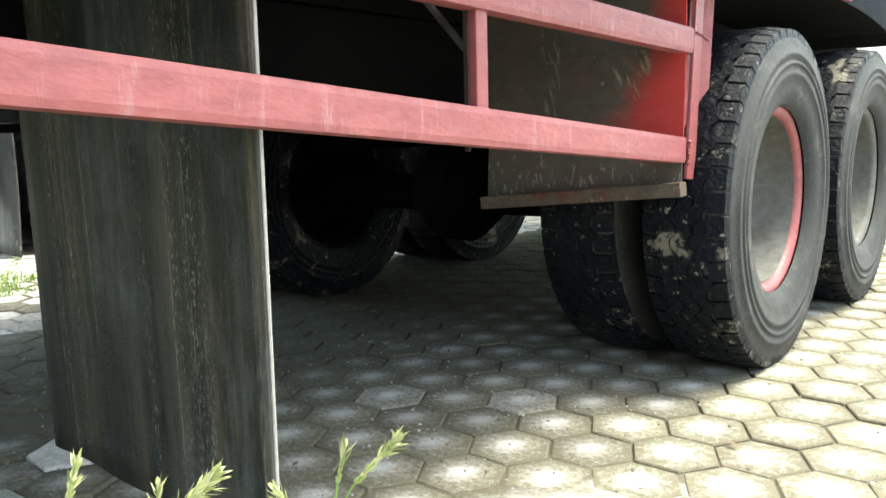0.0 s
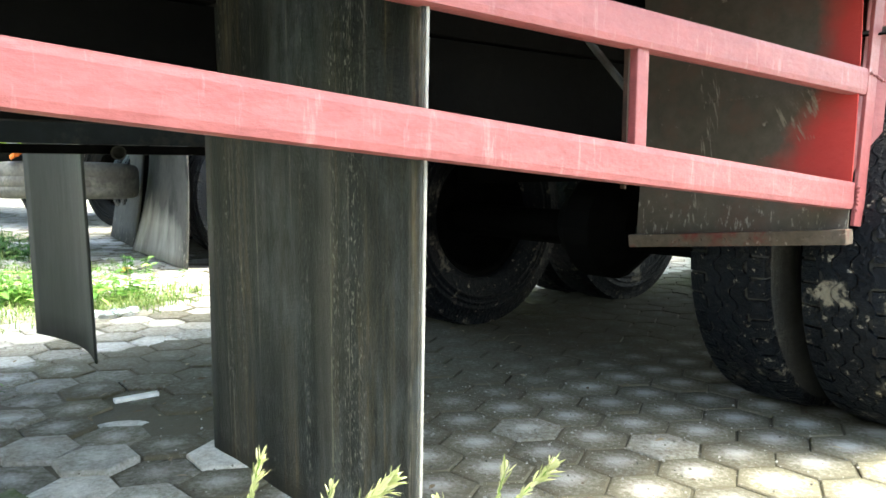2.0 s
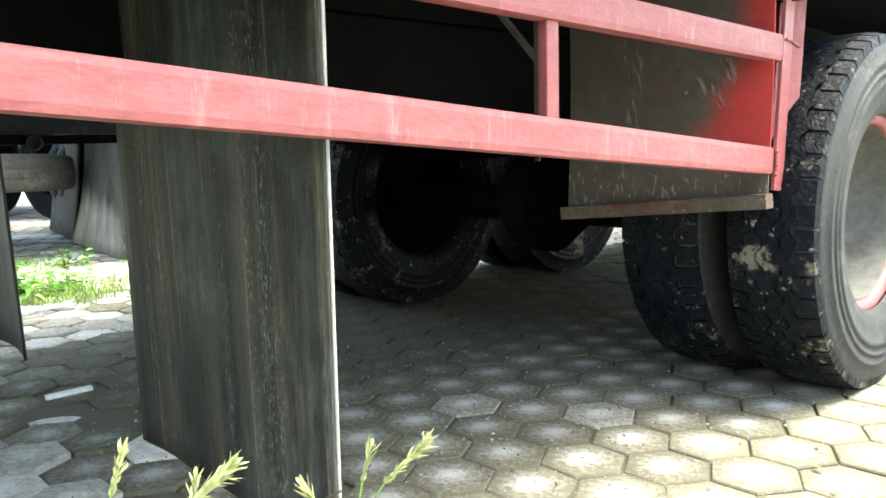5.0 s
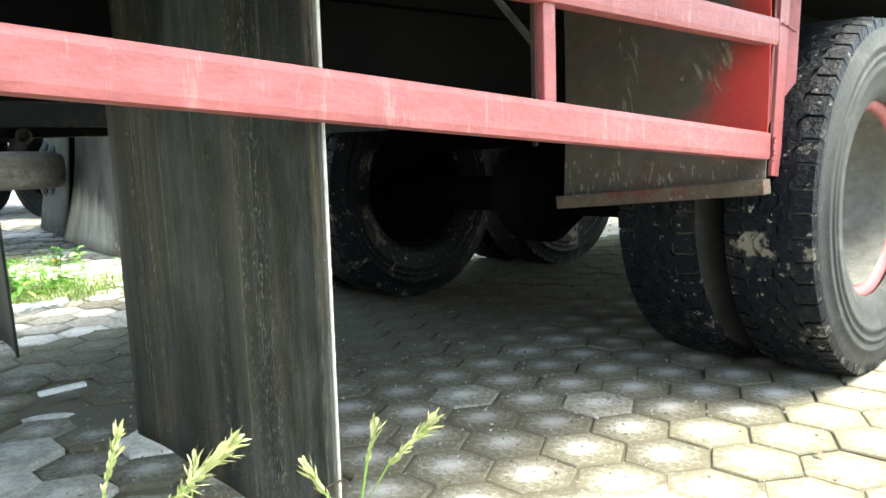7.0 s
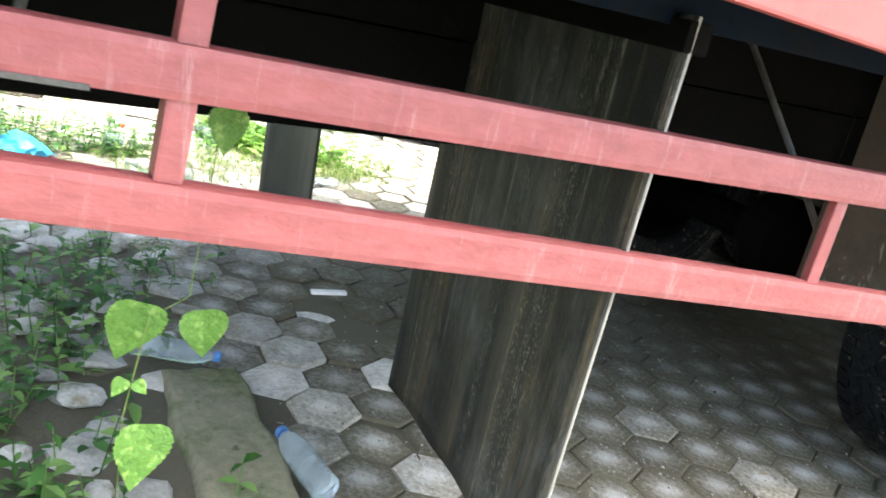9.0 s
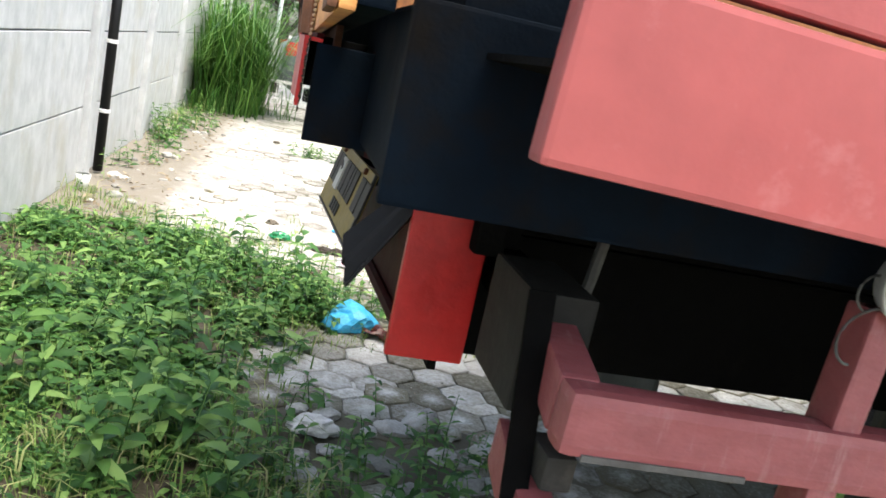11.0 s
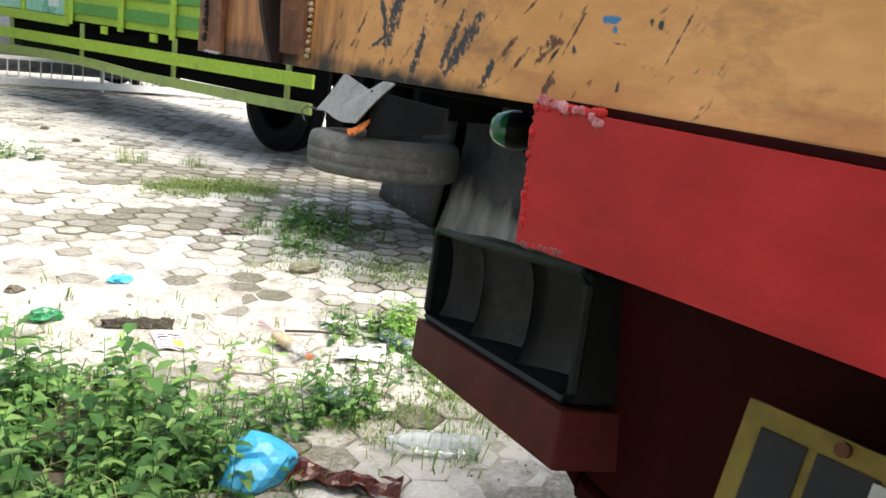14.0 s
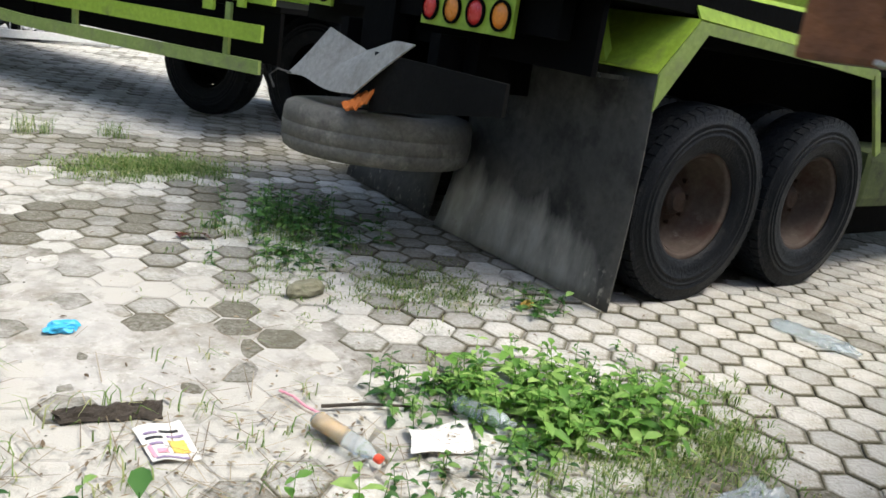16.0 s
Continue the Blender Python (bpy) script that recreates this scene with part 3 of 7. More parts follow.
def paver_mat():
    """Hexagon paver: pale worn middle, mossy rim, shade differing from piece to piece."""
    m = mat("hexagon_paver", (0.43, 0.425, 0.40), (0.52, 0.515, 0.49), 0.9, 9.0, (0.30, 0.275, 0.225), 5.0, 0.49, 0.70, 0.4, 120)
    n, l = m.node_tree.nodes, m.node_tree.links
    b = n["Principled BSDF"]
    src = b.inputs["Base Color"].links[0].from_socket
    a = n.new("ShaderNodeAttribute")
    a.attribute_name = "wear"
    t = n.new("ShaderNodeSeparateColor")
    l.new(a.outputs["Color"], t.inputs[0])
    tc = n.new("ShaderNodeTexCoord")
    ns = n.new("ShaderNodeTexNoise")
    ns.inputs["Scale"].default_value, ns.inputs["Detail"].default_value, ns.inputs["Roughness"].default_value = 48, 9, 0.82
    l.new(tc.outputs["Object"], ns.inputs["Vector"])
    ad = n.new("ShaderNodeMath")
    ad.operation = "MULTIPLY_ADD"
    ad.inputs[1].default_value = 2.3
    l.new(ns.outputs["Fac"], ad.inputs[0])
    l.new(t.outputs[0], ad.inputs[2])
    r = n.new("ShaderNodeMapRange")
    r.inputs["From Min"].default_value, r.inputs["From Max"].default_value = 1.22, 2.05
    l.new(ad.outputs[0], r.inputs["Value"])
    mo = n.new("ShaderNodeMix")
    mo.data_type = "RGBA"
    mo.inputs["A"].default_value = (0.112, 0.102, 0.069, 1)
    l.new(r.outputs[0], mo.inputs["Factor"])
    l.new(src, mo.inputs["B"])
    hs = n.new("ShaderNodeHueSaturation")
    v = n.new("ShaderNodeMapRange")
    v.inputs["To Min"].default_value, v.inputs["To Max"].default_value = 0.75, 1.5
    l.new(t.outputs[1], v.inputs["Value"])
    l.new(v.outputs[0], hs.inputs["Value"])
    l.new(mo.outputs["Result"], hs.inputs["Color"])
    n2 = n.new("ShaderNodeTexNoise")
    n2.inputs["Scale"].default_value, n2.inputs["Detail"].default_value, n2.inputs["Roughness"].default_value = 14, 9, 0.75
    l.new(tc.outputs["Object"], n2.inputs["Vector"])
    a2 = n.new("ShaderNodeMath")
    a2.operation = "ADD"
    l.new(n2.outputs["Fac"], a2.inputs[0])
    l.new(t.outputs[2], a2.inputs[1])
    r2 = n.new("ShaderNodeMapRange")
    r2.inputs["From Min"].default_value, r2.inputs["From Max"].default_value = 0.8, 1.15
    l.new(a2.outputs[0], r2.inputs["Value"])
    du = n.new("ShaderNodeMix")
    du.data_type = "RGBA"
    du.inputs["B"].default_value = (0.40, 0.388, 0.355, 1)
    l.new(r2.outputs[0], du.inputs["Factor"])
    l.new(hs.outputs[0], du.inputs["A"])
    # damp, mossy stains that run across the pieces
    ge = n.new("ShaderNodeNewGeometry")
    n3 = n.new("ShaderNodeTexNoise")
    n3.inputs["Scale"].default_value, n3.inputs["Detail"].default_value, n3.inputs["Roughness"].default_value = 2.4, 10, 0.72
    l.new(ge.outputs["Position"], n3.inputs["Vector"])
    r3 = n.new("ShaderNodeMapRange")
    r3.inputs["From Min"].default_value, r3.inputs["From Max"].default_value, r3.inputs["To Max"].default_value = 0.52, 0.68, 0.85
    l.new(n3.outputs["Fac"], r3.inputs["Value"])
    mu = n.new("ShaderNodeMath")
    mu.operation = "MULTIPLY"
    l.new(r3.outputs[0], mu.inputs[0])
    l.new(a.outputs["Alpha"], mu.inputs[1])
    st = n.new("ShaderNodeMix")
    st.data_type = "RGBA"
    st.inputs["B"].default_value = (0.085, 0.082, 0.058, 1)
    l.new(mu.outputs[0], st.inputs["Factor"])
    l.new(du.outputs["Result"], st.inputs["A"])
    l.new(st.outputs["Result"], b.inputs["Base Color"])
    return m


PAVER = paver_mat()


def clear_plastic(name, tint):
    m = bpy.data.materials.new(name)
    m.use_nodes = True
    b = m.node_tree.nodes["Principled BSDF"]
    b.inputs["Base Color"].default_value = (*tint, 1)
    b.inputs["Roughness"].default_value = 0.18
    b.inputs["Transmission Weight"].default_value = 0.85
    b.inputs["IOR"].default_value = 1.25
    return m


CLEAR = clear_plastic("clear_bottle_plastic", (0.86, 0.93, 0.97))
CLEARBLUE = clear_plastic("bluish_bottle_plastic", (0.74, 0.86, 0.93))
BLUEBAG = mat("blue_plastic_bag", (0.03, 0.36, 0.66), (0.07, 0.46, 0.74), 0.4, 9.0, bump=0.3, bscale=30, spec=0.5)
BLUECAP = mat("blue_cap_plastic", (0.07, 0.22, 0.55), (0.1, 0.27, 0.6), 0.4, 9.0, bump=0)
REDCAP = mat("red_cap_plastic", (0.75, 0.08, 0.04), (0.8, 0.1, 0.05), 0.4, 9.0, bump=0)
BROWN = mat("glossy_brown_wrapper", (0.050, 0.007, 0.003), (0.115, 0.020, 0.006), 0.28, 14.0, bump=0.3, bscale=40, spec=0.4)
BARK = mat("dark_bark", (0.032, 0.027, 0.022), (0.075, 0.062, 0.05), 0.95, 9.0, bump=0.8, bscale=45, stretch=(1, 3, 1))
AMBERFILL = mat("amber_remains", (0.58, 0.34, 0.10), (0.68, 0.44, 0.16), 0.4, 20.0, bump=0)
PRINTPURPLE = mat("faded_purple_print", (0.22, 0.17, 0.28), (0.30, 0.24, 0.36), 0.7, 60.0, bump=0)
PRINTPINK = mat("faded_pink_print", (0.70, 0.28, 0.38), (0.78, 0.38, 0.46), 0.7, 60.0, bump=0)
CLOD = mat("dark_soil_clod", (0.10, 0.085, 0.065), (0.16, 0.14, 0.11), 0.95, 20.0, bump=0.6, bscale=60)
PAPER = mat("white_paper", (0.66, 0.65, 0.62), (0.74, 0.73, 0.70), 0.8, 6.0, bump=0.1)
YELLOWP = mat("yellow_plastic", (0.70, 0.45, 0.08), (0.78, 0.55, 0.16), 0.5, 9.0, bump=0.1)
GREENLAMP = mat("green_lamp_lens", (0.012, 0.16, 0.055), (0.022, 0.22, 0.08), 0.12, 9.0, bump=0.06, bscale=60, spec=0.7)
ENAMEL = mat("grey_white_enamel", (0.45, 0.45, 0.43), (0.55, 0.55, 0.52), 0.4, 9.0, (0.25, 0.20, 0.15), 14.0, 0.6, 0.75, 0.1)
CHROME = mat("bright_bulb", (0.8, 0.8, 0.8), (0.85, 0.85, 0.85), 0.1, 9.0, bump=0, metal=1.0)

# ---- builders ----
def link_mesh(name, bm, material, parent=None, smooth=False):
    me = bpy.data.meshes.new(name)
    bm.normal_update()
    bm.to_mesh(me)
    bm.free()
    me.materials.append(material)
    if smooth:
        for p in me.polygons:
            p.use_smooth = True
    ob = new(name, me)
    if parent:
        ob.parent = parent
    return ob


def part(name, bm, material, parent, label="", smooth=False):
    return tagged(link_mesh(name, bm, material, parent, smooth), label)


def thing(name, label, category, at=(0, 0, 0), group="", kind=""):
    ob = new(name)
    ob.location = at
    ob.empty_display_size = 0.1
    bpy.context.view_layer.update()
    return tagged(ob, label, category, group, kind)


def box(x0, x1, y0, y1, z0, z1, bevel=0.0, m=None, bm=None):
    bm = bm or bmesh.new()
    r = bmesh.ops.create_cube(bm, size=1.0, matrix=Matrix.Translation(((x0 + x1) / 2, (y0 + y1) / 2, (z0 + z1) / 2)) @ Matrix.Diagonal((x1 - x0, y1 - y0, z1 - z0, 1)))
    if bevel:
        es = {e for v in r["verts"] for e in v.link_edges}
        vs = bmesh.ops.bevel(bm, geom=list(es), offset=bevel, segments=2, profile=0.7, affect="EDGES")["verts"]
    else:
        vs = r["verts"]
    if m is not None:
        bmesh.ops.transform(bm, matrix=m, verts=[v for v in bm.verts])
    return bm


def frame_of(p, q, up=(0, 0, 1)):
    p, q = Vector(p), Vector(q)
    d = (q - p).normalized()
    u = Vector(up)
    if abs(d.dot(u)) > 0.95:
        u = Vector((0, 1, 0))
    s = d.cross(u).normalized()
    return Matrix((s, d, s.cross(d))).transposed().to_4x4(), (q - p).length


def bar(p, q, w, h, bevel=0.004, bm=None, up=(0, 0, 1)):
    """A rectangular bar from p to q: w across, h along up."""
    out = bm or bmesh.new()
    rot, ln = frame_of(p, q, up)
    b = box(-w / 2, w / 2, 0, ln, -h / 2, h / 2, bevel)
    bmesh.ops.transform(b, matrix=Matrix.Translation(p) @ rot, verts=b.verts[:])
    me = bpy.data.meshes.new("tmp")
    b.to_mesh(me)
    b.free()
    out.from_mesh(me)
    bpy.data.meshes.remove(me)
    return out


def rod(points, r, seg=8, bm=None, r_end=None):
    """A round rod along points."""
    bm = bm or bmesh.new()
    pts = [Vector(p) for p in points]
    rings = []
    for i, p in enumerate(pts):
        d = (pts[min(i + 1, len(pts) - 1)] - pts[max(i - 1, 0)]).normalized()
        u = Vector((0, 0, 1)) if abs(d.z) < 0.9 else Vector((1, 0, 0))
        s = d.cross(u).normalized()
        t = s.cross(d)
        rr = r if r_end is None else r + (r_end - r) * i / max(len(pts) - 1, 1)
        rings.append([bm.verts.new(p + rr * (math.cos(a) * s + math.sin(a) * t)) for a in [2 * math.pi * k / seg for k in range(seg)]])
    for a, b in zip(rings, rings[1:]):
        for k in range(seg):
            bm.faces.new((a[k], a[(k + 1) % seg], b[(k + 1) % seg], b[k]))
    bm.faces.new(rings[0][::-1])
    bm.faces.new(rings[-1])
    return bm


def lathe(profile, seg=48, m=None, bm=None):
    """Turns a profile of (radius, along y) about the y axis."""
    bm = bm or bmesh.new()
    rings = []
    for r, y in profile:
        rings.append([bm.verts.new((r * math.cos(2 * math.pi * k / seg), y, r * math.sin(2 * math.pi * k / seg))) for k in range(seg)] if r > 1e-6 else [bm.verts.new((0, y, 0))])
    for a, b in zip(rings, rings[1:]):
        for k in range(seg):
            j = (k + 1) % seg
            if len(a) == 1 and len(b) == 1:
                continue
            if len(a) == 1:
                bm.faces.new((a[0], b[j], b[k]))
            elif len(b) == 1:
                bm.faces.new((a[k], a[j], b[0]))
            else:
                bm.faces.new((a[k], a[j], b[j], b[k]))
    bmesh.ops.recalc_face_normals(bm, faces=bm.faces[:])
    if m is not None:
        bmesh.ops.transform(bm, matrix=m, verts=bm.verts[:])
    return bm


def sheet(fn, nu, nv, thick=0.0):
    """A curved sheet: fn(u, v) with u and v from 0 to 1, with thickness."""
    bm = bmesh.new()
    vs = [[bm.verts.new(fn(i / nu, j / nv)) for j in range(nv + 1)] for i in range(nu + 1)]
    for i in range(nu):
        for j in range(nv):
            bm.faces.new((vs[i][j], vs[i + 1][j], vs[i + 1][j + 1], vs[i][j + 1]))
    if thick:
        bm.normal_update()
        bmesh.ops.solidify(bm, geom=bm.faces[:], thickness=thick)
    return bm


def weld(points, r=0.006, step=0.011, seed=1, bm=None):
    """A lumpy weld bead along points."""
    bm = bm or bmesh.new()
    rng = random.Random(seed)
    for p, q in zip(points, points[1:]):
        p, q = Vector(p), Vector(q)
        n = max(int((q - p).length / step), 1)
        for i in range(n):
            c = p.lerp(q, i / n) + Vector([rng.uniform(-1, 1) * r * 0.35 for _ in range(3)])
            bmesh.ops.create_icosphere(bm, subdivisions=1, radius=r * rng.uniform(0.75, 1.35), matrix=Matrix.Translation(c))
    return bm

# The yard beside the truck and the truck's tail are laid out in a smaller measure; this brings them to true size about the blue bag.
YK, YB = 1.14, Vector((0.25, 4.25, 0))
YARD = Matrix.Translation(YB) @ Matrix.Diagonal((YK, YK, YK, 1)) @ Matrix.Translation(-YB)


def to_yard(ob):
    ob.matrix_basis = YARD @ ob.matrix_basis
    return ob


def yard_xy(x, y):
    """A true place given in the yard's own measure."""
    return YB.x + (x - YB.x) / YK, YB.y + (y - YB.y) / YK


# ---- ground and wall ----
def h2(x, y, s=1.0, k=0.0):
    return noise.noise((x * s + 3.1 + k, y * s - 7.7, k))


def sand_cover(x, y):
    """How far sand and dirt lie over the paving: 0 bare, 1 covered."""
    v = max(0, 1 - math.hypot((x - 1.5) / 0.7, (y - 0.95) / 0.35)) * 0.9
    x, y = yard_xy(x, y)
    v += max(0, 1 - math.hypot((x - 0.35) / 1.25, (y - 5.75) / 1.3)) * 1.2
    v += max(0, 1 - abs(x + 1.1) / 0.9) * 1.3
    v += max(0, 1 - math.hypot((x - 0.1) / 1.7, (y - 10.0) / 4.5)) * 0.95
    v += max(0, 1 - math.hypot((x - 0.9) / 0.55, (y - 4.15) / 0.5)) * 1.0
    return v


EDGE = [(0.2, -0.25), (1.4, -0.1), (2.0, 0.0), (2.7, 0.03), (3.2, -0.15), (3.7, -0.2), (4.0, -0.02), (4.5, 0.14), (4.8, 0.05), (5.05, -0.22), (5.4, -0.55), (5.8, -1.0), (6.1, -1.3)]
def weed_edge(y):
    """In the yard's own measure."""
    return float(np.interp(y, [e[0] for e in EDGE], [e[1] for e in EDGE]))


def axis_steps(lo, hi, fine, far):
    a = list(np.arange(lo, hi + 1e-6, fine))
    d, x = fine, lo
    left = []
    while x > -far:
        d *= 1.6
        x -= d
        left.append(x)
    d, x = fine, hi
    right = []
    while x < far:
        d *= 1.6
        x += d
        right.append(x)
    return left[::-1] + a + right


gx, gy = axis_steps(-2.3, 6.5, 0.07, 400), axis_steps(-1.5, 16.5, 0.07, 400)
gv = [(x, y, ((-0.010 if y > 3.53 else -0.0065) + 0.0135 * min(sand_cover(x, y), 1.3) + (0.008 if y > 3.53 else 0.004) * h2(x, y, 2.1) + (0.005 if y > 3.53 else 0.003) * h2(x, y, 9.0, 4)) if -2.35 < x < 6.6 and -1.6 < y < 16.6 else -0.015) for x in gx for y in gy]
ny = len(gy)
gf = [(i * ny + j, (i + 1) * ny + j, (i + 1) * ny + j + 1, i * ny + j + 1) for i in range(len(gx) - 1) for j in range(ny - 1)]
gme = bpy.data.meshes.new("ground")
gme.from_pydata(gv, [], gf)
gme.materials.append(DIRT)
gc = gme.attributes.new("cover", "FLOAT_COLOR", "POINT")
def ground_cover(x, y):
    """Sand, brown earth by the wall, dark rotted leaf soil under weeds; soil under the trucks, darkened for their
    shade.
    """
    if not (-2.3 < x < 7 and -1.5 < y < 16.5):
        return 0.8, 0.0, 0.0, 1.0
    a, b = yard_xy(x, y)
    humus_shade = max(0, min(1, (weed_edge(b) + 0.05 - a) * 4)) if 0.2 < b < 5.5 and a < 1.0 else (0.55 if (x > 1.4 and 1.9 < y < 3.6) or (a > 2.5 and 5.5 < b < 8.2) else 0)
    return min(1, max(sand_cover(x, y), 0.42 if y > 3.53 and a < 2.4 else 0.25 if y > 3.53 else 0.0)), max(0, min(1, (-0.45 - a) * 2.2)) * (0.35 if b < 5.3 else 1), humus_shade, 1.0


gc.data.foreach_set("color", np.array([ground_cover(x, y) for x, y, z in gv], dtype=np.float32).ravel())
for p in gme.polygons:
    p.use_smooth = True
ground = tagged(new("ground", gme), "pale sandy dirt of a truck yard between hexagon pavers", "ground", kind="structure")

# boundary wall of precast panels between posts
WX = -1.42
def wall_panel(y0, y1, z0, z1):
    return box(WX - 0.05, WX + 0.012 * random.uniform(0.2, 1), y0, y1, z0 + 0.004, z1 - 0.004, 0.006)


wall = tagged(link_mesh("wall_west", box(WX - 0.09, WX - 0.045, -3.0, 16.5, -0.05, 2.1), MORTAR), "pale grey precast concrete panel wall along the yard", "wall", kind="structure")
posts_y = [-1.65 + 2.02 * k for k in range(-1, 10)]
for y0, y1 in zip(posts_y, posts_y[1:]):
    for z0, z1 in ((0, 0.47), (0.47, 0.94), (0.94, 1.41), (1.41, 1.88)):
        part("panel", wall_panel(y0 + 0.09, y1 - 0.09, z0, z1), CONCRETE, wall)
for y in posts_y:
    part("post", box(WX - 0.06, WX + 0.055, y - 0.088, y + 0.088, 0, 2.0, 0.012), CONCRETE, wall)

pipe = tagged(link_mesh("drain_pipe", rod([(-1.345, 6.66, 0.02), (-1.345, 6.66, 1.9)], 0.032, 14), PIPE, None, True), "black plastic drain pipe clipped to a wall post", "pipe")
for z in (0.43, 0.89, 1.33, 1.75):
    part("clamp", lathe([(0.0335, -0.012), (0.038, -0.01), (0.038, 0.01), (0.0335, 0.012)], 14, Matrix.Translation((-1.345, 6.66, z)) @ Matrix.Rotation(radians(90), 4, "X")), WHITEPAINT, pipe, "white pipe clamp")

to_yard(wall), to_yard(pipe)

# ---- wheels ----
def tyre_profile(R, w, r_in):
    h = w / 2
    return [(r_in, -h * 0.72), (r_in + 0.012, -h * 0.86), (r_in + 0.05, -h * 0.97), (r_in + 0.085, -h * 1.0), (r_in + 0.088, -h * 1.03), (r_in + 0.100, -h * 1.035), (r_in + 0.103, -h * 1.005), (r_in + 0.118, -h * 1.012), (r_in + 0.120, -h * 1.045), (r_in + 0.126, -h * 1.045), (r_in + 0.128, -h * 1.015), (R - 0.090, -h * 0.995), (R - 0.088, -h * 1.02), (R - 0.082, -h * 1.005), (R - 0.080, -h * 1.03), (R - 0.070, -h * 1.02), (R - 0.067, -h * 0.985), (R - 0.04, -h * 0.95), (R - 0.012, -h * 0.87), (R - 0.006, -h * 0.5), (R - 0.005, 0), (R - 0.006, h * 0.5), (R - 0.012, h * 0.87), (R - 0.04, h * 0.95), (R - 0.075, h * 0.99), (r_in + (R - r_in) * 0.5, h * 1.04), (r_in + 0.05, h * 0.97), (r_in + 0.012, h * 0.86), (r_in, h * 0.72)]


def tread_mesh(R, w):
    """Zigzag ribs across the crown and square lugs on the shoulders."""
    bm = bmesh.new()
    n, h = 168, w / 2
    for a0, a1, amp in ((-0.50, -0.195, 0.075), (-0.165, 0.165, 0.075), (0.195, 0.50, 0.075)):
        lo, hi = [], []
        for k in range(n):
            a, z = 2 * math.pi * k / n, amp * h * (1 if k % 4 < 2 else -1)
            for lst, y in ((lo, a0 * h + z), (hi, a1 * h + z)):
                lst.append((bm.verts.new((R * math.cos(a), y, R * math.sin(a))), bm.verts.new(((R - 0.02) * math.cos(a), y, (R - 0.02) * math.sin(a)))))
        for k in range(n):
            j = (k + 1) % n
            bm.faces.new((lo[k][0], lo[j][0], hi[j][0], hi[k][0]))
            bm.faces.new((lo[k][1], lo[j][1], lo[j][0], lo[k][0]))
            bm.faces.new((hi[k][0], hi[j][0], hi[j][1], hi[k][1]))
    for side in (-1, 1):
        for k in range(52):
            a = 2 * math.pi * k / 52
            rot = Matrix.Rotation(-a, 4, "Y")
            b0 = Vector((R - 0.006, side * h * 0.70, 0))
            vs = []
            for (dx, dy, dz) in ((0.004, -0.18, -0.0255), (0.004, -0.18, 0.0255), (-0.004, 0.19, 0.026), (-0.004, 0.19, -0.026), (-0.035, -0.16, -0.0275), (-0.035, -0.16, 0.0275), (-0.05, 0.25, 0.0285), (-0.05, 0.25, -0.0285)):
                vs.append(bm.verts.new(rot @ (b0 + Vector((dx, side * dy * h, dz)))))
            for f in ((0, 1, 2, 3), (0, 4, 5, 1), (3, 2, 6, 7), (1, 5, 6, 2), (0, 3, 7, 4)):
                bm.faces.new([vs[i] for i in f])
    bmesh.ops.recalc_face_normals(bm, faces=bm.faces[:])
    return bm


def rim_profile(r, w):
    """Deep dished disc seen from the side at -y; lip first."""
    h = w / 2
    return [(r - 0.028, -h * 0.52), (r - 0.032, -h * 0.1), (r - 0.050, h * 0.62), (0.19, h * 0.78), (0.165, h * 0.74), (0.115, h * 0.70), (0.0, h * 0.70)]


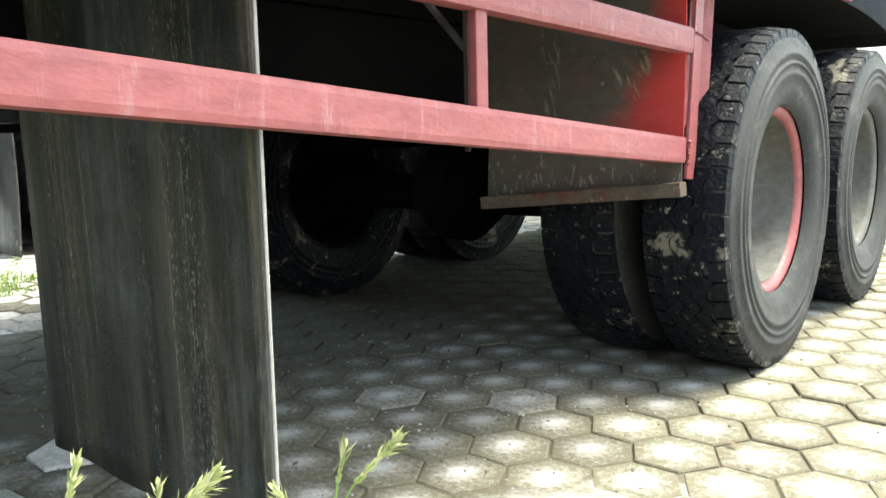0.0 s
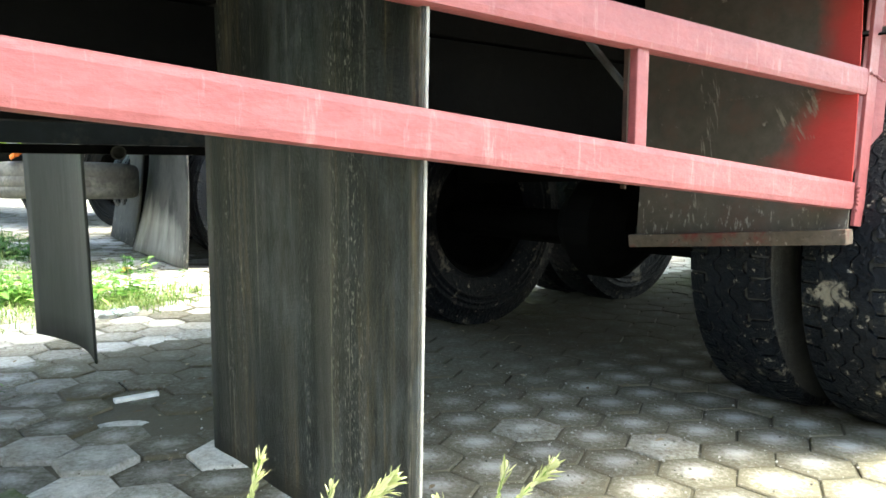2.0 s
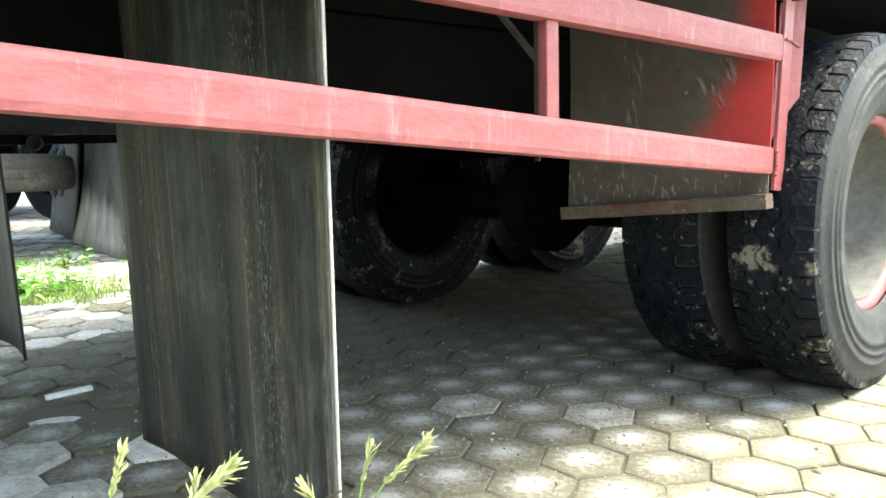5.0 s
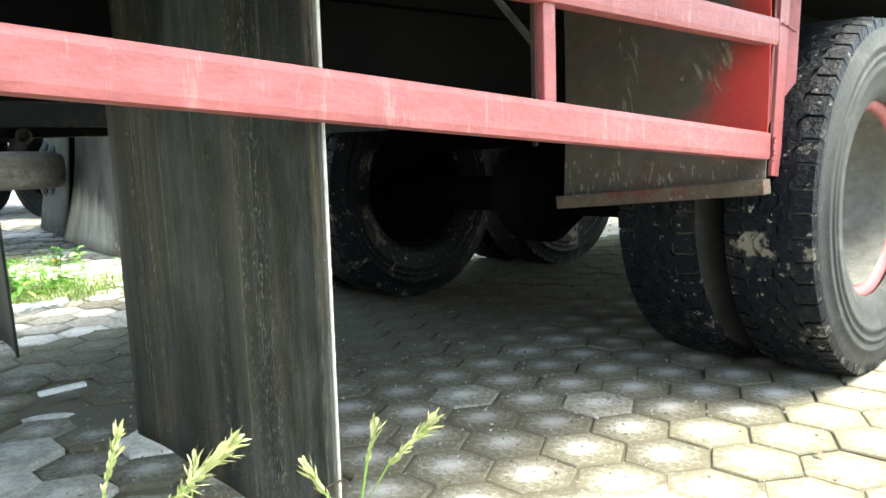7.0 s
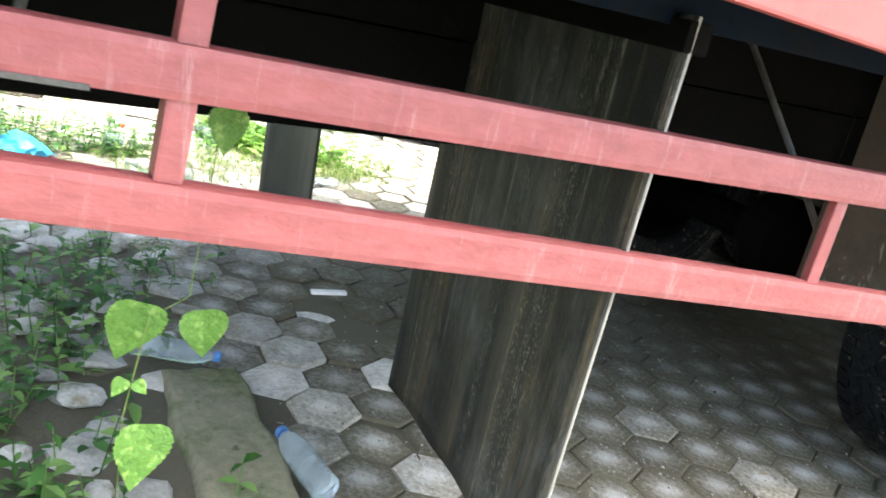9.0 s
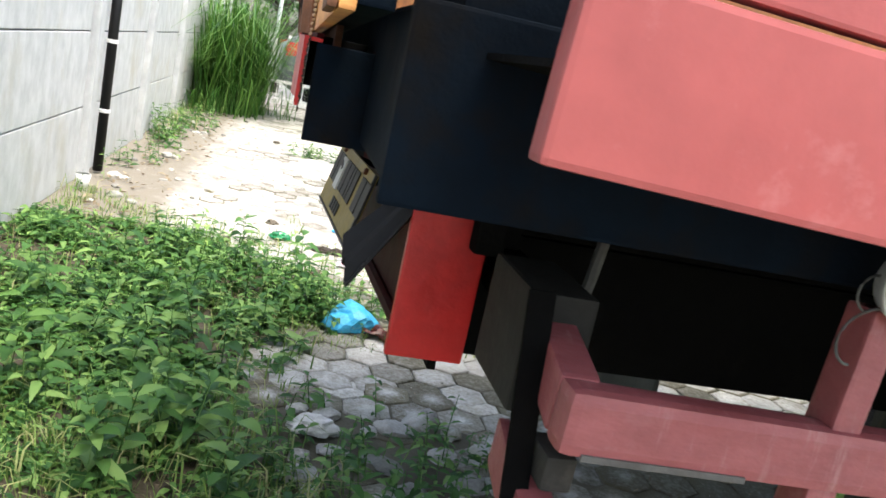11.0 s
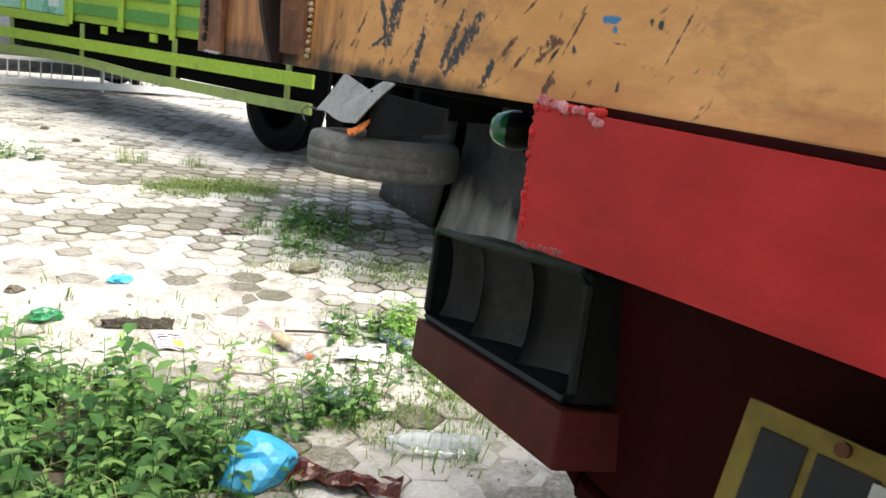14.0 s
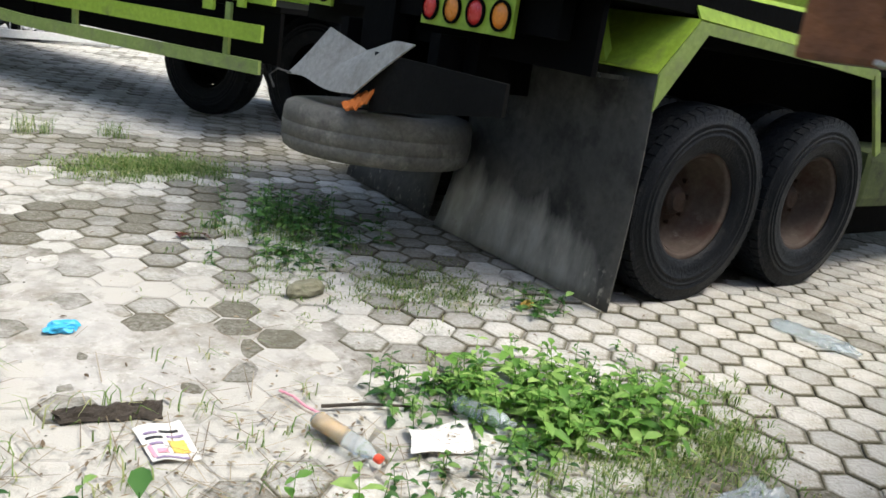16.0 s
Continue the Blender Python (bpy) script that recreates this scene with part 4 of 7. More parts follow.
WHEEL_R = 0.5
tyre_me = {}
def make_wheel(parent, x, y, side, r_lip, lip_mat, dish_mat, tyre_mat=TYRE, wall_mat=SIDEWALL, w=0.235, hub_mat=RIMBROWN, hubbed=True, big=(1, 1)):
    """One wheel. side -1: dish faces -y, 1: dish faces +y."""
    key = (w,)
    if key not in tyre_me:
        a = link_mesh("wheel", lathe(tyre_profile(WHEEL_R, w, 0.275), 72), wall_mat, None, True)
        b = link_mesh("tread", tread_mesh(WHEEL_R + 0.004, w), tyre_mat)
        c = link_mesh("rim", lathe(rim_profile(0.275, w), 56), dish_mat, None, True)
        lip = link_mesh("rim_lip", lathe([(0.2475, -w * 0.10), (0.2505, -w * 0.27), (0.258, -w * 0.31), (0.274, -w * 0.335), (0.287, -w * 0.325), (0.290, -w * 0.30), (0.280, -w * 0.28)], 56), lip_mat, None, True)
        hub = lathe([(0.0, 0.010), (0.050, 0.014), (0.062, 0.026), (0.072, 0.034), (0.085, 0.066), (0.12, 0.072)], 24)
        hub = link_mesh("hub", hub, hub_mat)
        nut = link_mesh("wheel_nut", rod([(0.125, 0.078, 0), (0.125, 0.050, 0)], 0.013, 6), hub_mat)
        tyre_me[key] = [o.data for o in (a, b, c, lip, hub)] + [nut.data] * 8
        for o in (a, b, c, lip, hub, nut):
            bpy.data.objects.remove(o)
    names = ["wheel", "tread", "rim", "rim_lip", "hub"] + ["wheel_nut"] * 8
    mats = [wall_mat, tyre_mat, dish_mat, lip_mat] + [hub_mat] * 9
    turn = 0
    top = None
    for nme, me, mt in zip(names, tyre_me[key], mats):
        if nme in ("hub", "wheel_nut") and not hubbed:
            continue
        o = new(nme, me)
        o.material_slots[0].link = "OBJECT"
        o.material_slots[0].material = mt
        if top is None:
            top = o
            o.parent = parent
            o.matrix_basis = Matrix.Translation((x, y, WHEEL_R * big[0] - 0.004)) @ Matrix.Rotation(radians(0 if side < 0 else 180), 4, "Z") @ Matrix.Rotation(radians((x * 137) % 360), 4, "Y") @ Matrix.Diagonal((big[0], big[1], big[0], 1))
        else:
            o.parent = top
            if nme == "wheel_nut":
                o.matrix_basis = Matrix.Rotation(radians(45 * turn), 4, "Y")
                turn += 1
    return top


# ---- the red dump truck ----
truck = thing("dump_truck", "red and orange tandem-axle dump truck parked on hexagon pavers", "dump truck", (0, 0, 0))
for ax in (3.01, 4.16):
    for y, s in ((1.112, -1), (1.448, 1), (3.11, -1), (3.44, 1)):
        outer = y < 1.2
        # Inner and left rims, left sidewalls: blacker materials carry their shade.
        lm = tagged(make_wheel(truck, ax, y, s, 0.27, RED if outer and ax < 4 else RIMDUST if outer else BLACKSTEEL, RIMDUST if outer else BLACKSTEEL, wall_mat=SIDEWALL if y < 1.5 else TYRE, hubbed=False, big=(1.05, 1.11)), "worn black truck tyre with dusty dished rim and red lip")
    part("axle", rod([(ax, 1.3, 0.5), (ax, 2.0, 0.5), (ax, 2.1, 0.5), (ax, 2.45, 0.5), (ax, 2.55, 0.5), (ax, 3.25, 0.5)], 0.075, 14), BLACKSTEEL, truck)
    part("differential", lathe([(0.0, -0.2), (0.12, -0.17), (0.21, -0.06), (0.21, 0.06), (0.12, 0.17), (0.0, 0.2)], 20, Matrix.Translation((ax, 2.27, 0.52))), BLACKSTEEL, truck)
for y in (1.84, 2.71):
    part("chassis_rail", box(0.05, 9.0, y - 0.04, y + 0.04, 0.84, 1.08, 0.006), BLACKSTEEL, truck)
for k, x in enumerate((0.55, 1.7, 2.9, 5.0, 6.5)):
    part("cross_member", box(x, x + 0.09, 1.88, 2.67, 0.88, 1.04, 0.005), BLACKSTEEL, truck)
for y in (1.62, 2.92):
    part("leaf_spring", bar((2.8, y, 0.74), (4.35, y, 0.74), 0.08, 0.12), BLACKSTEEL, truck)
# Box, tank and front wheels: unseen, added to keep light out from below.
part("side_locker", box(4.95, 7.1, 3.02, 3.46, 0.46, 1.05, 0.03), BLACKSTEEL, truck, "unseen black box added to block light under the truck")
part("fuel_tank", lathe([(0.0, -0.62), (0.26, -0.61), (0.30, -0.57), (0.30, 0.57), (0.26, 0.61), (0.0, 0.62)], 28, Matrix.Translation((5.75, 1.45, 0.72)) @ Matrix.Rotation(radians(90), 4, "Z")), BLACKSTEEL, truck, "unseen black tank added to block light under the truck", True)
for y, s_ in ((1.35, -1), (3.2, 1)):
    tagged(make_wheel(truck, 7.9, y, s_, 0.27, RIMDUST, RIMDUST, wall_mat=TYRE), "unseen black front tyre with dusty rim")
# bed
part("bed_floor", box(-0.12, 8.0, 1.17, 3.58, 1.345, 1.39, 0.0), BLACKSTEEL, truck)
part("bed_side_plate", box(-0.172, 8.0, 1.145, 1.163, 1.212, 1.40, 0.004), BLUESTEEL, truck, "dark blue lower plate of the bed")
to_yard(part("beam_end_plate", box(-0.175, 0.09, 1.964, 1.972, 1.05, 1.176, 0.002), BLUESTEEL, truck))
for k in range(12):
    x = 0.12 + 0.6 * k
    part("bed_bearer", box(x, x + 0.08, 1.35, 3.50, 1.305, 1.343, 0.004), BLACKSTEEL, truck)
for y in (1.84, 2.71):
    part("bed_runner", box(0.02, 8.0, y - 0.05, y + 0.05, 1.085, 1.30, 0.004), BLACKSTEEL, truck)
side_r = part("bed_side", bar((-0.10, 0.94, 1.361), (2.62, 0.94, 1.252), 0.03, 0.13, 0.006), SALMON, truck, "faded red painted steel bed side rail")
part("rail_floor", sheet(lambda u, v: (-0.10 + u * 2.7, 0.955 + v * 0.19, 1.365 - 0.109 * u), 6, 2, 0.006), BLACKSTEEL, truck)
part("side_board", bar((-0.10, 0.945, 1.60), (2.62, 0.945, 1.49), 0.026, 0.335, 0.004), SALMON, truck)
tagged(part("weld_bead", weld([(0.55, 0.923, 1.405), (0.9, 0.923, 1.39)], 0.004, 0.012, 31), RUST, truck), kind="stuff")
to_yard(part("bed_side", box(-0.13, 7.0, 3.665, 3.695, 1.18, 1.8, 0.006), ORANGE, truck))
part("corner_post", box(-0.125, 0.0, 1.17, 1.325, 1.21, 1.80, 0.006), BLUESTEEL, truck, "dark blue corner post of the bed")
to_yard(part("rear_sill", box(-0.10, 0.1, 1.64, 2.8, 1.06, 1.232, 0.006), BLUESTEEL, truck, "dark blue rear sill of the bed"))

# tailgate
TX = -0.17
def tapered(bm):
    """The lowest edge of the gate rises towards the near corner."""
    for v in bm.verts:
        if v.co.z < 1.2:
            v.co.z += 0.0215 * (3.6 - v.co.y)
    return bm


gate = tagged(link_mesh("tailgate", tapered(box(TX + 0.012, TX + 0.045, 1.605, 3.697, 1.172, 1.83, 0.003)), BLUESTEEL, truck), "worn orange plank tailgate with blue paint remnants")
for z0, z1 in ((1.165, 1.302), (1.312, 1.405), (1.415, 1.62), (1.63, 1.82)):
    part("plank", tapered(box(TX - 0.004, TX + 0.0115, 1.60, 3.702, z0, z1, 0.004)), ORANGE, gate)
for y in (1.65, 2.72, 3.655):
    part("stile", tapered(box(TX - 0.014, TX - 0.0045, y - 0.050, y + 0.050, 1.415 if y == 2.72 else 1.165, 1.82, 0.003)), ORANGE if y == 2.72 else HINGERUST, gate, "upright steel strip")


def crescent(y0, y1, reach):
    """A bowed lug plate standing out from the boards."""
    bm = bmesh.new()
    rings = []
    for k in range(15):
        v = k / 14
        z = 1.170 + v * 0.308
        b = reach * math.sin(math.pi * min(0.08 + v * 0.9, 1.0)) ** 0.7
        inner = TX - 0.005 - max(0, b - 0.032)
        y = y0 - 0.035 * max(0, v - 0.45) - 0.05 * max(0, 0.3 - v)
        rings.append([bm.verts.new(q) for q in ((inner, y, z), (TX - 0.008 - b, y, z), (TX - 0.008 - b, y + y1 - y0, z), (inner, y + y1 - y0, z))])
    for a, b in zip(rings, rings[1:]):
        for k in range(4):
            bm.faces.new((a[k], a[(k + 1) % 4], b[(k + 1) % 4], b[k]))
    bm.faces.new(rings[0])
    bm.faces.new(rings[-1][::-1])
    bmesh.ops.recalc_face_normals(bm, faces=bm.faces[:])
    return bm


def hinge(yc):
    """A folded wear plate with a ridge, a recess with a bead, a bowed lug and the pin bolt."""
    hg = part("hinge", sheet(lambda u, v: (TX - 0.007 - 0.016 * max(0, 1 - abs(u - 0.55) / 0.45) - 0.003 * math.sin(9 * v), yc - 0.045 + u * 0.062 - 0.022 * max(0, v - 0.35) + 0.008 * u * math.sin(3 * v), 1.186 + v * 0.41), 12, 14, 0.005), HINGERUST, gate, "brown rusted steel hinge with weld beads")
    part("lug", crescent(yc + 0.048, yc + 0.060, 0.030), DARKRUST, hg)
    part("pin", rod([(TX - 0.03, yc + 0.075, 1.287), (TX - 0.03, yc - 0.03, 1.287)], 0.010, 10), RUST, hg)
    part("nut", lathe([(0.0, -0.016), (0.011, -0.015), (0.012, -0.006), (0.019, -0.005), (0.019, 0.006), (0.0, 0.006)], 8, Matrix.Translation((TX - 0.032, yc - 0.036, 1.287)) @ Matrix.Rotation(radians(-20), 4, "Z")), RUST, hg)
    for y0, m, r, sd in ((yc - 0.049, WELDGOLD, 0.0034, 3), (yc + 0.030, RUST, 0.0034, 5)):
        for z0, z1, lean in ((1.186, 1.297, 0.0), (1.318, 1.50, 0.018)):
            tagged(part("weld_bead", weld([(TX - 0.008, y0, z0), (TX - 0.008, y0 - lean, z1)], r, 0.0075, sd), m, hg), kind="stuff")
    return hg


for yc in (2.372, 3.352):
    hinge(yc)
tagged(part("weld_bead", weld([(TX - 0.016, 3.665, 1.185), (TX - 0.016, 3.665, 1.40)], 0.0042, 0.007, 13), DARKRUST, gate), kind="stuff")
tagged(part("putty", weld([(TX - 0.014, 3.600, 1.1665), (TX - 0.014, 3.672, 1.1655)], 0.0019, 0.0026, 17), STONE, gate, "pale lumps of filler"), kind="stuff")

# rear beam
def beam_fn(u, v):
    y = 1.962 + u * 0.885
    z0, z1 = 1.093 - 0.026 * u, 1.182
    x = -0.186 + 0.003 * math.sin(u * 9)
    dent = 0.003 * max(0, 1 - abs(u - 0.27) / 0.05) + 0.0035 * max(0, 1 - abs(u - 0.12) / 0.04)
    return (x, y, z0 + v * (z1 - z0) + dent * (1 - v))


beam = part("rear_beam", sheet(beam_fn, 60, 10, 0.006), REDBRIGHT, truck, "bright red dented steel rear beam with rough welds")
part("top_flange", box(-0.184, -0.168, 1.965, 2.84, 1.1765, 1.1815, 0.001), REDBRIGHT, beam)
tagged(part("weld_bead", weld([(-0.188, 2.842, 1.07), (-0.188, 2.848, 1.18), (-0.188, 2.77, 1.184)], 0.0038, 0.0042, 5), REDBRIGHT, beam), kind="stuff")
tagged(part("weld_bead", weld([(-0.187, 2.842, 1.068), (-0.187, 2.79, 1.072)], 0.0036, 0.0042, 6), RED, beam), kind="stuff")
tagged(part("weld_bead", weld([(-0.186, 1.962, 1.087), (-0.186, 1.962, 1.18)], 0.0018, 0.003, 7), DARKRUST, beam), kind="stuff")
tagged(part("weld_bead", weld([(-0.189, 2.848, 1.186), (-0.189, 2.82, 1.184), (-0.189, 2.79, 1.182), (-0.189, 2.772, 1.176)], 0.0042, 0.0036, 15), PINKWELD, beam, "pale pink weld clump"), kind="stuff")
# Dark strip laid in the gap above the beam in place of its shade.
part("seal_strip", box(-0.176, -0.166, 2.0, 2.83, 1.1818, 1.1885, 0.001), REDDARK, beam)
part("backing_strip", box(-0.150, -0.140, 2.06, 2.83, 1.16, 1.215, 0.001), RUST, beam)
for y in (2.1, 2.7):
    part("bracket", box(-0.17, 0.0, y, y + 0.012, 1.08, 1.186, 0.002), BLACKSTEEL, beam)

# plate panel and lamp bar, bent and sagging
def bent_frame(o, right, down):
    """Local x to the viewer's right, y into the truck, z up along the piece."""
    a = Vector(right).normalized()
    u = -Vector(down)
    u = (u - a * a.dot(u)).normalized()
    return Matrix.Translation(o) @ Matrix((a, u.cross(a), u)).transposed().to_4x4()


def lbox(m, x0, x1, y0, y1, z0, z1, bevel=0.002):
    b = box(x0, x1, y0, y1, z0, z1, bevel)
    bmesh.ops.transform(b, matrix=m, verts=b.verts[:])
    return b


def lrod(m, pts, r, seg=8):
    return rod([m @ Vector(p) for p in pts], r, seg)


PM = bent_frame((-0.060, 2.686, 0.978), (0.062, -1, 0.003), (-0.245, 0, -0.97))
PV = bent_frame((0.0, 2.92, 1.012), (0.03, -1, 0.02), (0, 0, -1))
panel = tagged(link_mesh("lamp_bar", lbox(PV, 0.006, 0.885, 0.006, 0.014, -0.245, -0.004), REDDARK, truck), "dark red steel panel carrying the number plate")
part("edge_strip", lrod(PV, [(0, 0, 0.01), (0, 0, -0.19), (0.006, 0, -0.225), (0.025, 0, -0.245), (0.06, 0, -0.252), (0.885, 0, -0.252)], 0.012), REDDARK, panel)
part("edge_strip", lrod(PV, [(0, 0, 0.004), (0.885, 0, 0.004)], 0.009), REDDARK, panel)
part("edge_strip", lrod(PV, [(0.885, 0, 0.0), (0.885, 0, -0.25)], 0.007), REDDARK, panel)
part("corner_lug", lbox(PV, 0.03, 0.09, 0.0, 0.03, -0.285, -0.262, 0.005), BLACKSTEEL, panel)
part("side_panel", sheet(lambda u, v: (0.03 - 0.04 * u, 2.015 - 0.205 * u, 0.81 + 0.05 * u + v * (0.235 - 0.011 * u)), 4, 3, 0.006), REDDARK, panel)
part("end_box", box(-0.08, 0.030, 1.455, 1.470, 0.95, 1.16, 0.004), REDBRIGHT, truck, "red end plate of the lamp bar")
# Black plate added to keep the slit beside the panel dark.
part("backing_plate", box(0.048, 0.060, 1.93, 2.08, 0.77, 1.10, 0.002), BLACKSTEEL, panel)
part("backing_bar", bar((0.065, 1.78, 1.026), (0.10, 3.0, 0.93), 0.05, 0.07), BLACKSTEEL, panel)
for y in (1.8, 2.72):
    part("hanger", box(0.034, 0.07, y - 0.03, y + 0.03, 0.98, 1.16, 0.004), BLACKSTEEL, panel)
for x_ in (0.06, 0.37):
    part("plate_bracket", lbox(PM, x_, x_ + 0.03, 0.006, 0.07, -0.02, -0.01, 0.001), BLACKSTEEL, panel)
part("light_bracket", lbox(PM, 0.135, 0.175, -0.02, 0.01, 0.016, 0.040, 0.004), REDDARK, panel)


def tail_lamp(m, w, hgt):
    """An empty three-chamber tail lamp housing with round reflector bowls."""
    d = 0.085
    lampo = tagged(link_mesh("tail_lamp", lbox(m, 0, w, d, d + 0.006, -hgt, 0), BLACKSTEEL, panel), "empty black three-chamber tail lamp housing")
    for a, b in ((0, 0.004), (w - 0.004, w)):
        part("side", lbox(m, a, b, 0, d, -hgt, 0, 0.001), PIPE, lampo)
    for a, b in ((-hgt, -hgt + 0.004), (-0.004, 0)):
        part("side", lbox(m, 0, w, 0, d, a, b, 0.001), PIPE, lampo)
    r = 0.012
    part("rubber_seal", lrod(m, [(r, -0.002, -hgt), (w - r, -0.002, -hgt), (w, -0.002, -hgt + r), (w, -0.002, -r), (w - r, -0.002, 0), (r, -0.002, 0), (0.002, -0.002, -0.004), (0, -0.002, -r), (0, -0.002, -hgt + r), (0.004, -0.002, -hgt + 0.003), (r, -0.002, -hgt)], 0.006, 6), PIPE, lampo)
    cw = w / 3
    for k in range(3):
        xc = cw * (k + 0.5)
        def bowl(u, v, xc=xc):
            a = (u - 0.5) * math.pi * 0.94
            zz = (v - 0.5) * (hgt - 0.008)
            return m @ Vector((xc + math.sin(a) * cw * 0.49, d - 0.003 - 0.070 * (1 - math.cos(a)) ** 0.9 - 0.012 * (2 * abs(v - 0.5)) ** 3, -hgt / 2 + zz))
        part("reflector", sheet(bowl, 18, 8), REFLECTOR, lampo, "dull grey reflector bowl", True)
        part("bulb_socket", lrod(m, [(xc + 0.01, d - 0.004, -hgt * 0.45), (xc + 0.01, d - 0.022, -hgt * 0.45)], 0.009, 10), BLACKSTEEL, lampo)
    return lampo


LM = bent_frame((0.094, 3.347, 0.943), (-0.124, -0.447, 0.070), (-0.016, -0.019, -0.136))
tail_lamp(LM, 0.465, 0.137)
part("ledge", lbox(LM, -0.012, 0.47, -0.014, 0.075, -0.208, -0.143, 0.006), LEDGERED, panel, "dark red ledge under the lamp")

# number plate: plain bars for its characters
plate = tagged(link_mesh("number_plate", lbox(PM, 0, 0.44, 0.0, 0.006, -0.133, 0, 0.0015), YELLOWPLATE, panel), "yellow number plate with dark raised marks")
def pmark(x0, x1, z0, z1, m=INK, t=0.003):
    part("mark", lbox(PM, x0, x1, -t, -0.0002, z0, z1, 0.0006), m, plate)


xx = 0.018
for w_ in (0.038, 0.046, 0, 0.038, 0.040, 0.018, 0.036, 0, 0.042, 0.042):
    if not w_:
        xx += 0.048 if xx < 0.2 else 0.030
        continue
    pmark(xx, xx + w_, -0.082, -0.018)
    xx += w_ + 0.008
for k in range(4):
    pmark(0.165 + k * 0.026, 0.180 + k * 0.026, -0.122, -0.098)
part("sticker", lbox(PM, 0.106, 0.152, -0.004, -0.0003, -0.088, -0.020, 0.001), STICKER, plate, "pale printed sticker")
for x, z in ((0.117, -0.034), (0.130, -0.040)):
    part("mark", lathe([(0.0, -0.001), (0.007, -0.001), (0.007, 0.0)], 12, PM @ Matrix.Translation((x, -0.0041, z))), INK, plate)
part("frame_edge", lbox(PM, 0, 0.44, -0.002, 0.004, -0.137, -0.132, 0.001), INK, plate)
part("frame_edge", lbox(PM, 0.436, 0.442, -0.002, 0.004, -0.133, 0.0, 0.001), INK, plate)
for x in (0.08, 0.36):
    part("bolt", lrod(PM, [(x, 0, -0.008), (x, -0.006, -0.008)], 0.006, 8), RUST, plate)

for ob in (gate, beam, panel):
    to_yard(ob)

# torn rubber hanging from the lamp bar
def torn(u, v):
    return (-0.075 - 0.075 * v - 0.01 * u, 1.46 + 0.05 * u, 1.165 - 0.125 * v * (1 - 0.35 * u) - 0.012 * math.sin(u * 11))


part("torn_rubber", sheet(torn, 6, 5, 0.004), PIPE, truck, "torn black rubber strip")

# side guard
guard = tagged(link_mesh("side_guard", bmesh.new(), RED, truck), "faded pink-red square-tube side guard with two rails")
GY = 1.106
up_z = lambda x: 1.046 - 0.0275 * (x - 0.05)
lo_z = lambda x: 0.896 - 0.0825 * (x - 0.035)
part("rail", bar((0.036, GY, up_z(0.036)), (2.50, GY, up_z(2.50)), 0.044, 0.068, 0.013), RED, guard)
part("rail", bar((0.03, GY, lo_z(0.03)), (2.45, GY, lo_z(2.45)), 0.044, 0.070, 0.013), RED, guard)
part("return_rail", bar((0.058, GY + 0.02, up_z(0.05) + 0.002), (0.075, GY + 0.20, up_z(0.05) + 0.03), 0.042, 0.066, 0.006), RED, guard)
part("return_rail", bar((0.052, GY + 0.02, lo_z(0.05) + 0.002), (0.07, GY + 0.20, lo_z(0.05) + 0.02), 0.042, 0.066, 0.006), RED, guard)
part("end_strap", bar((0.035, GY + 0.05, 0.90), (0.028, GY + 0.10, 1.14), 0.03, 0.006, 0.001, None, (0, 1, 0)), BLACKSTEEL, guard)
part("mounting_bracket", box(0.03, 0.11, GY + 0.13, GY + 0.30, 0.985, 1.13, 0.006), BOARDGREY, guard, "scuffed grey steel bracket")
part("mounting_bracket", box(0.05, 0.085, GY + 0.03, GY + 0.09, 0.945, 0.985, 0.006), BOARDGREY, guard)
part("hose", rod([(0.20, 1.45, 1.25), (0.185, 1.45, 1.1), (0.16, 1.44, 0.98)], 0.009, 8), GREYSTEEL, guard)
part("mounting_arm", bar((0.1, GY + 0.2, 1.06), (0.16, 1.82, 1.02), 0.05, 0.08, 0.004), BLACKSTEEL, guard)
part("scuff", bar((0.06, GY - 0.0215, up_z(0.1) - 0.031), (0.24, GY - 0.0215, up_z(0.24) - 0.032), 0.003, 0.007, 0.0005), GREYSTEEL, guard)
part("post", bar((0.333, GY + 0.005, 0.905), (0.353, GY + 0.012, 1.20), 0.036, 0.045, 0.005, None, (0, 1, 0)), RED, guard)
part("post", box(1.547, 1.581, GY - 0.012, GY + 0.016, 0.735, 1.00, 0.004), RED, guard)
part("angle_strip", box(1.540, 1.5445, GY + 0.002, GY + 0.012, 0.728, 0.99, 0.001), DARKRUST, guard)
part("brace", rod([(1.568, GY + 0.020, 0.90), (1.575, GY + 0.12, 1.00), (1.590, GY + 0.36, 1.225)], 0.007, 8), GREYSTEEL, guard)
part("post", bar((2.475, GY - 0.018, 0.62), (2.53, GY - 0.018, 1.26), 0.052, 0.010, 0.002, None, (0, 1, 0)), RED, guard)
part("post", bar((2.555, GY + 0.01, 0.65), (2.62, GY + 0.012, 1.26), 0.075, 0.016, 0.003, None, (0.7, 1, 0)), RED, guard)
tagged(part("weld_bead", weld([(2.452, GY - 0.026, lo_z(2.45) - 0.034), (2.452, GY - 0.026, lo_z(2.45) + 0.034)], 0.005, 0.01, 8), RED, guard), kind="stuff")
tagged(part("weld_bead", weld([(2.49, GY - 0.026, 1.0), (2.60, GY - 0.02, 0.985)], 0.004, 0.01, 9), RED, guard), kind="stuff")

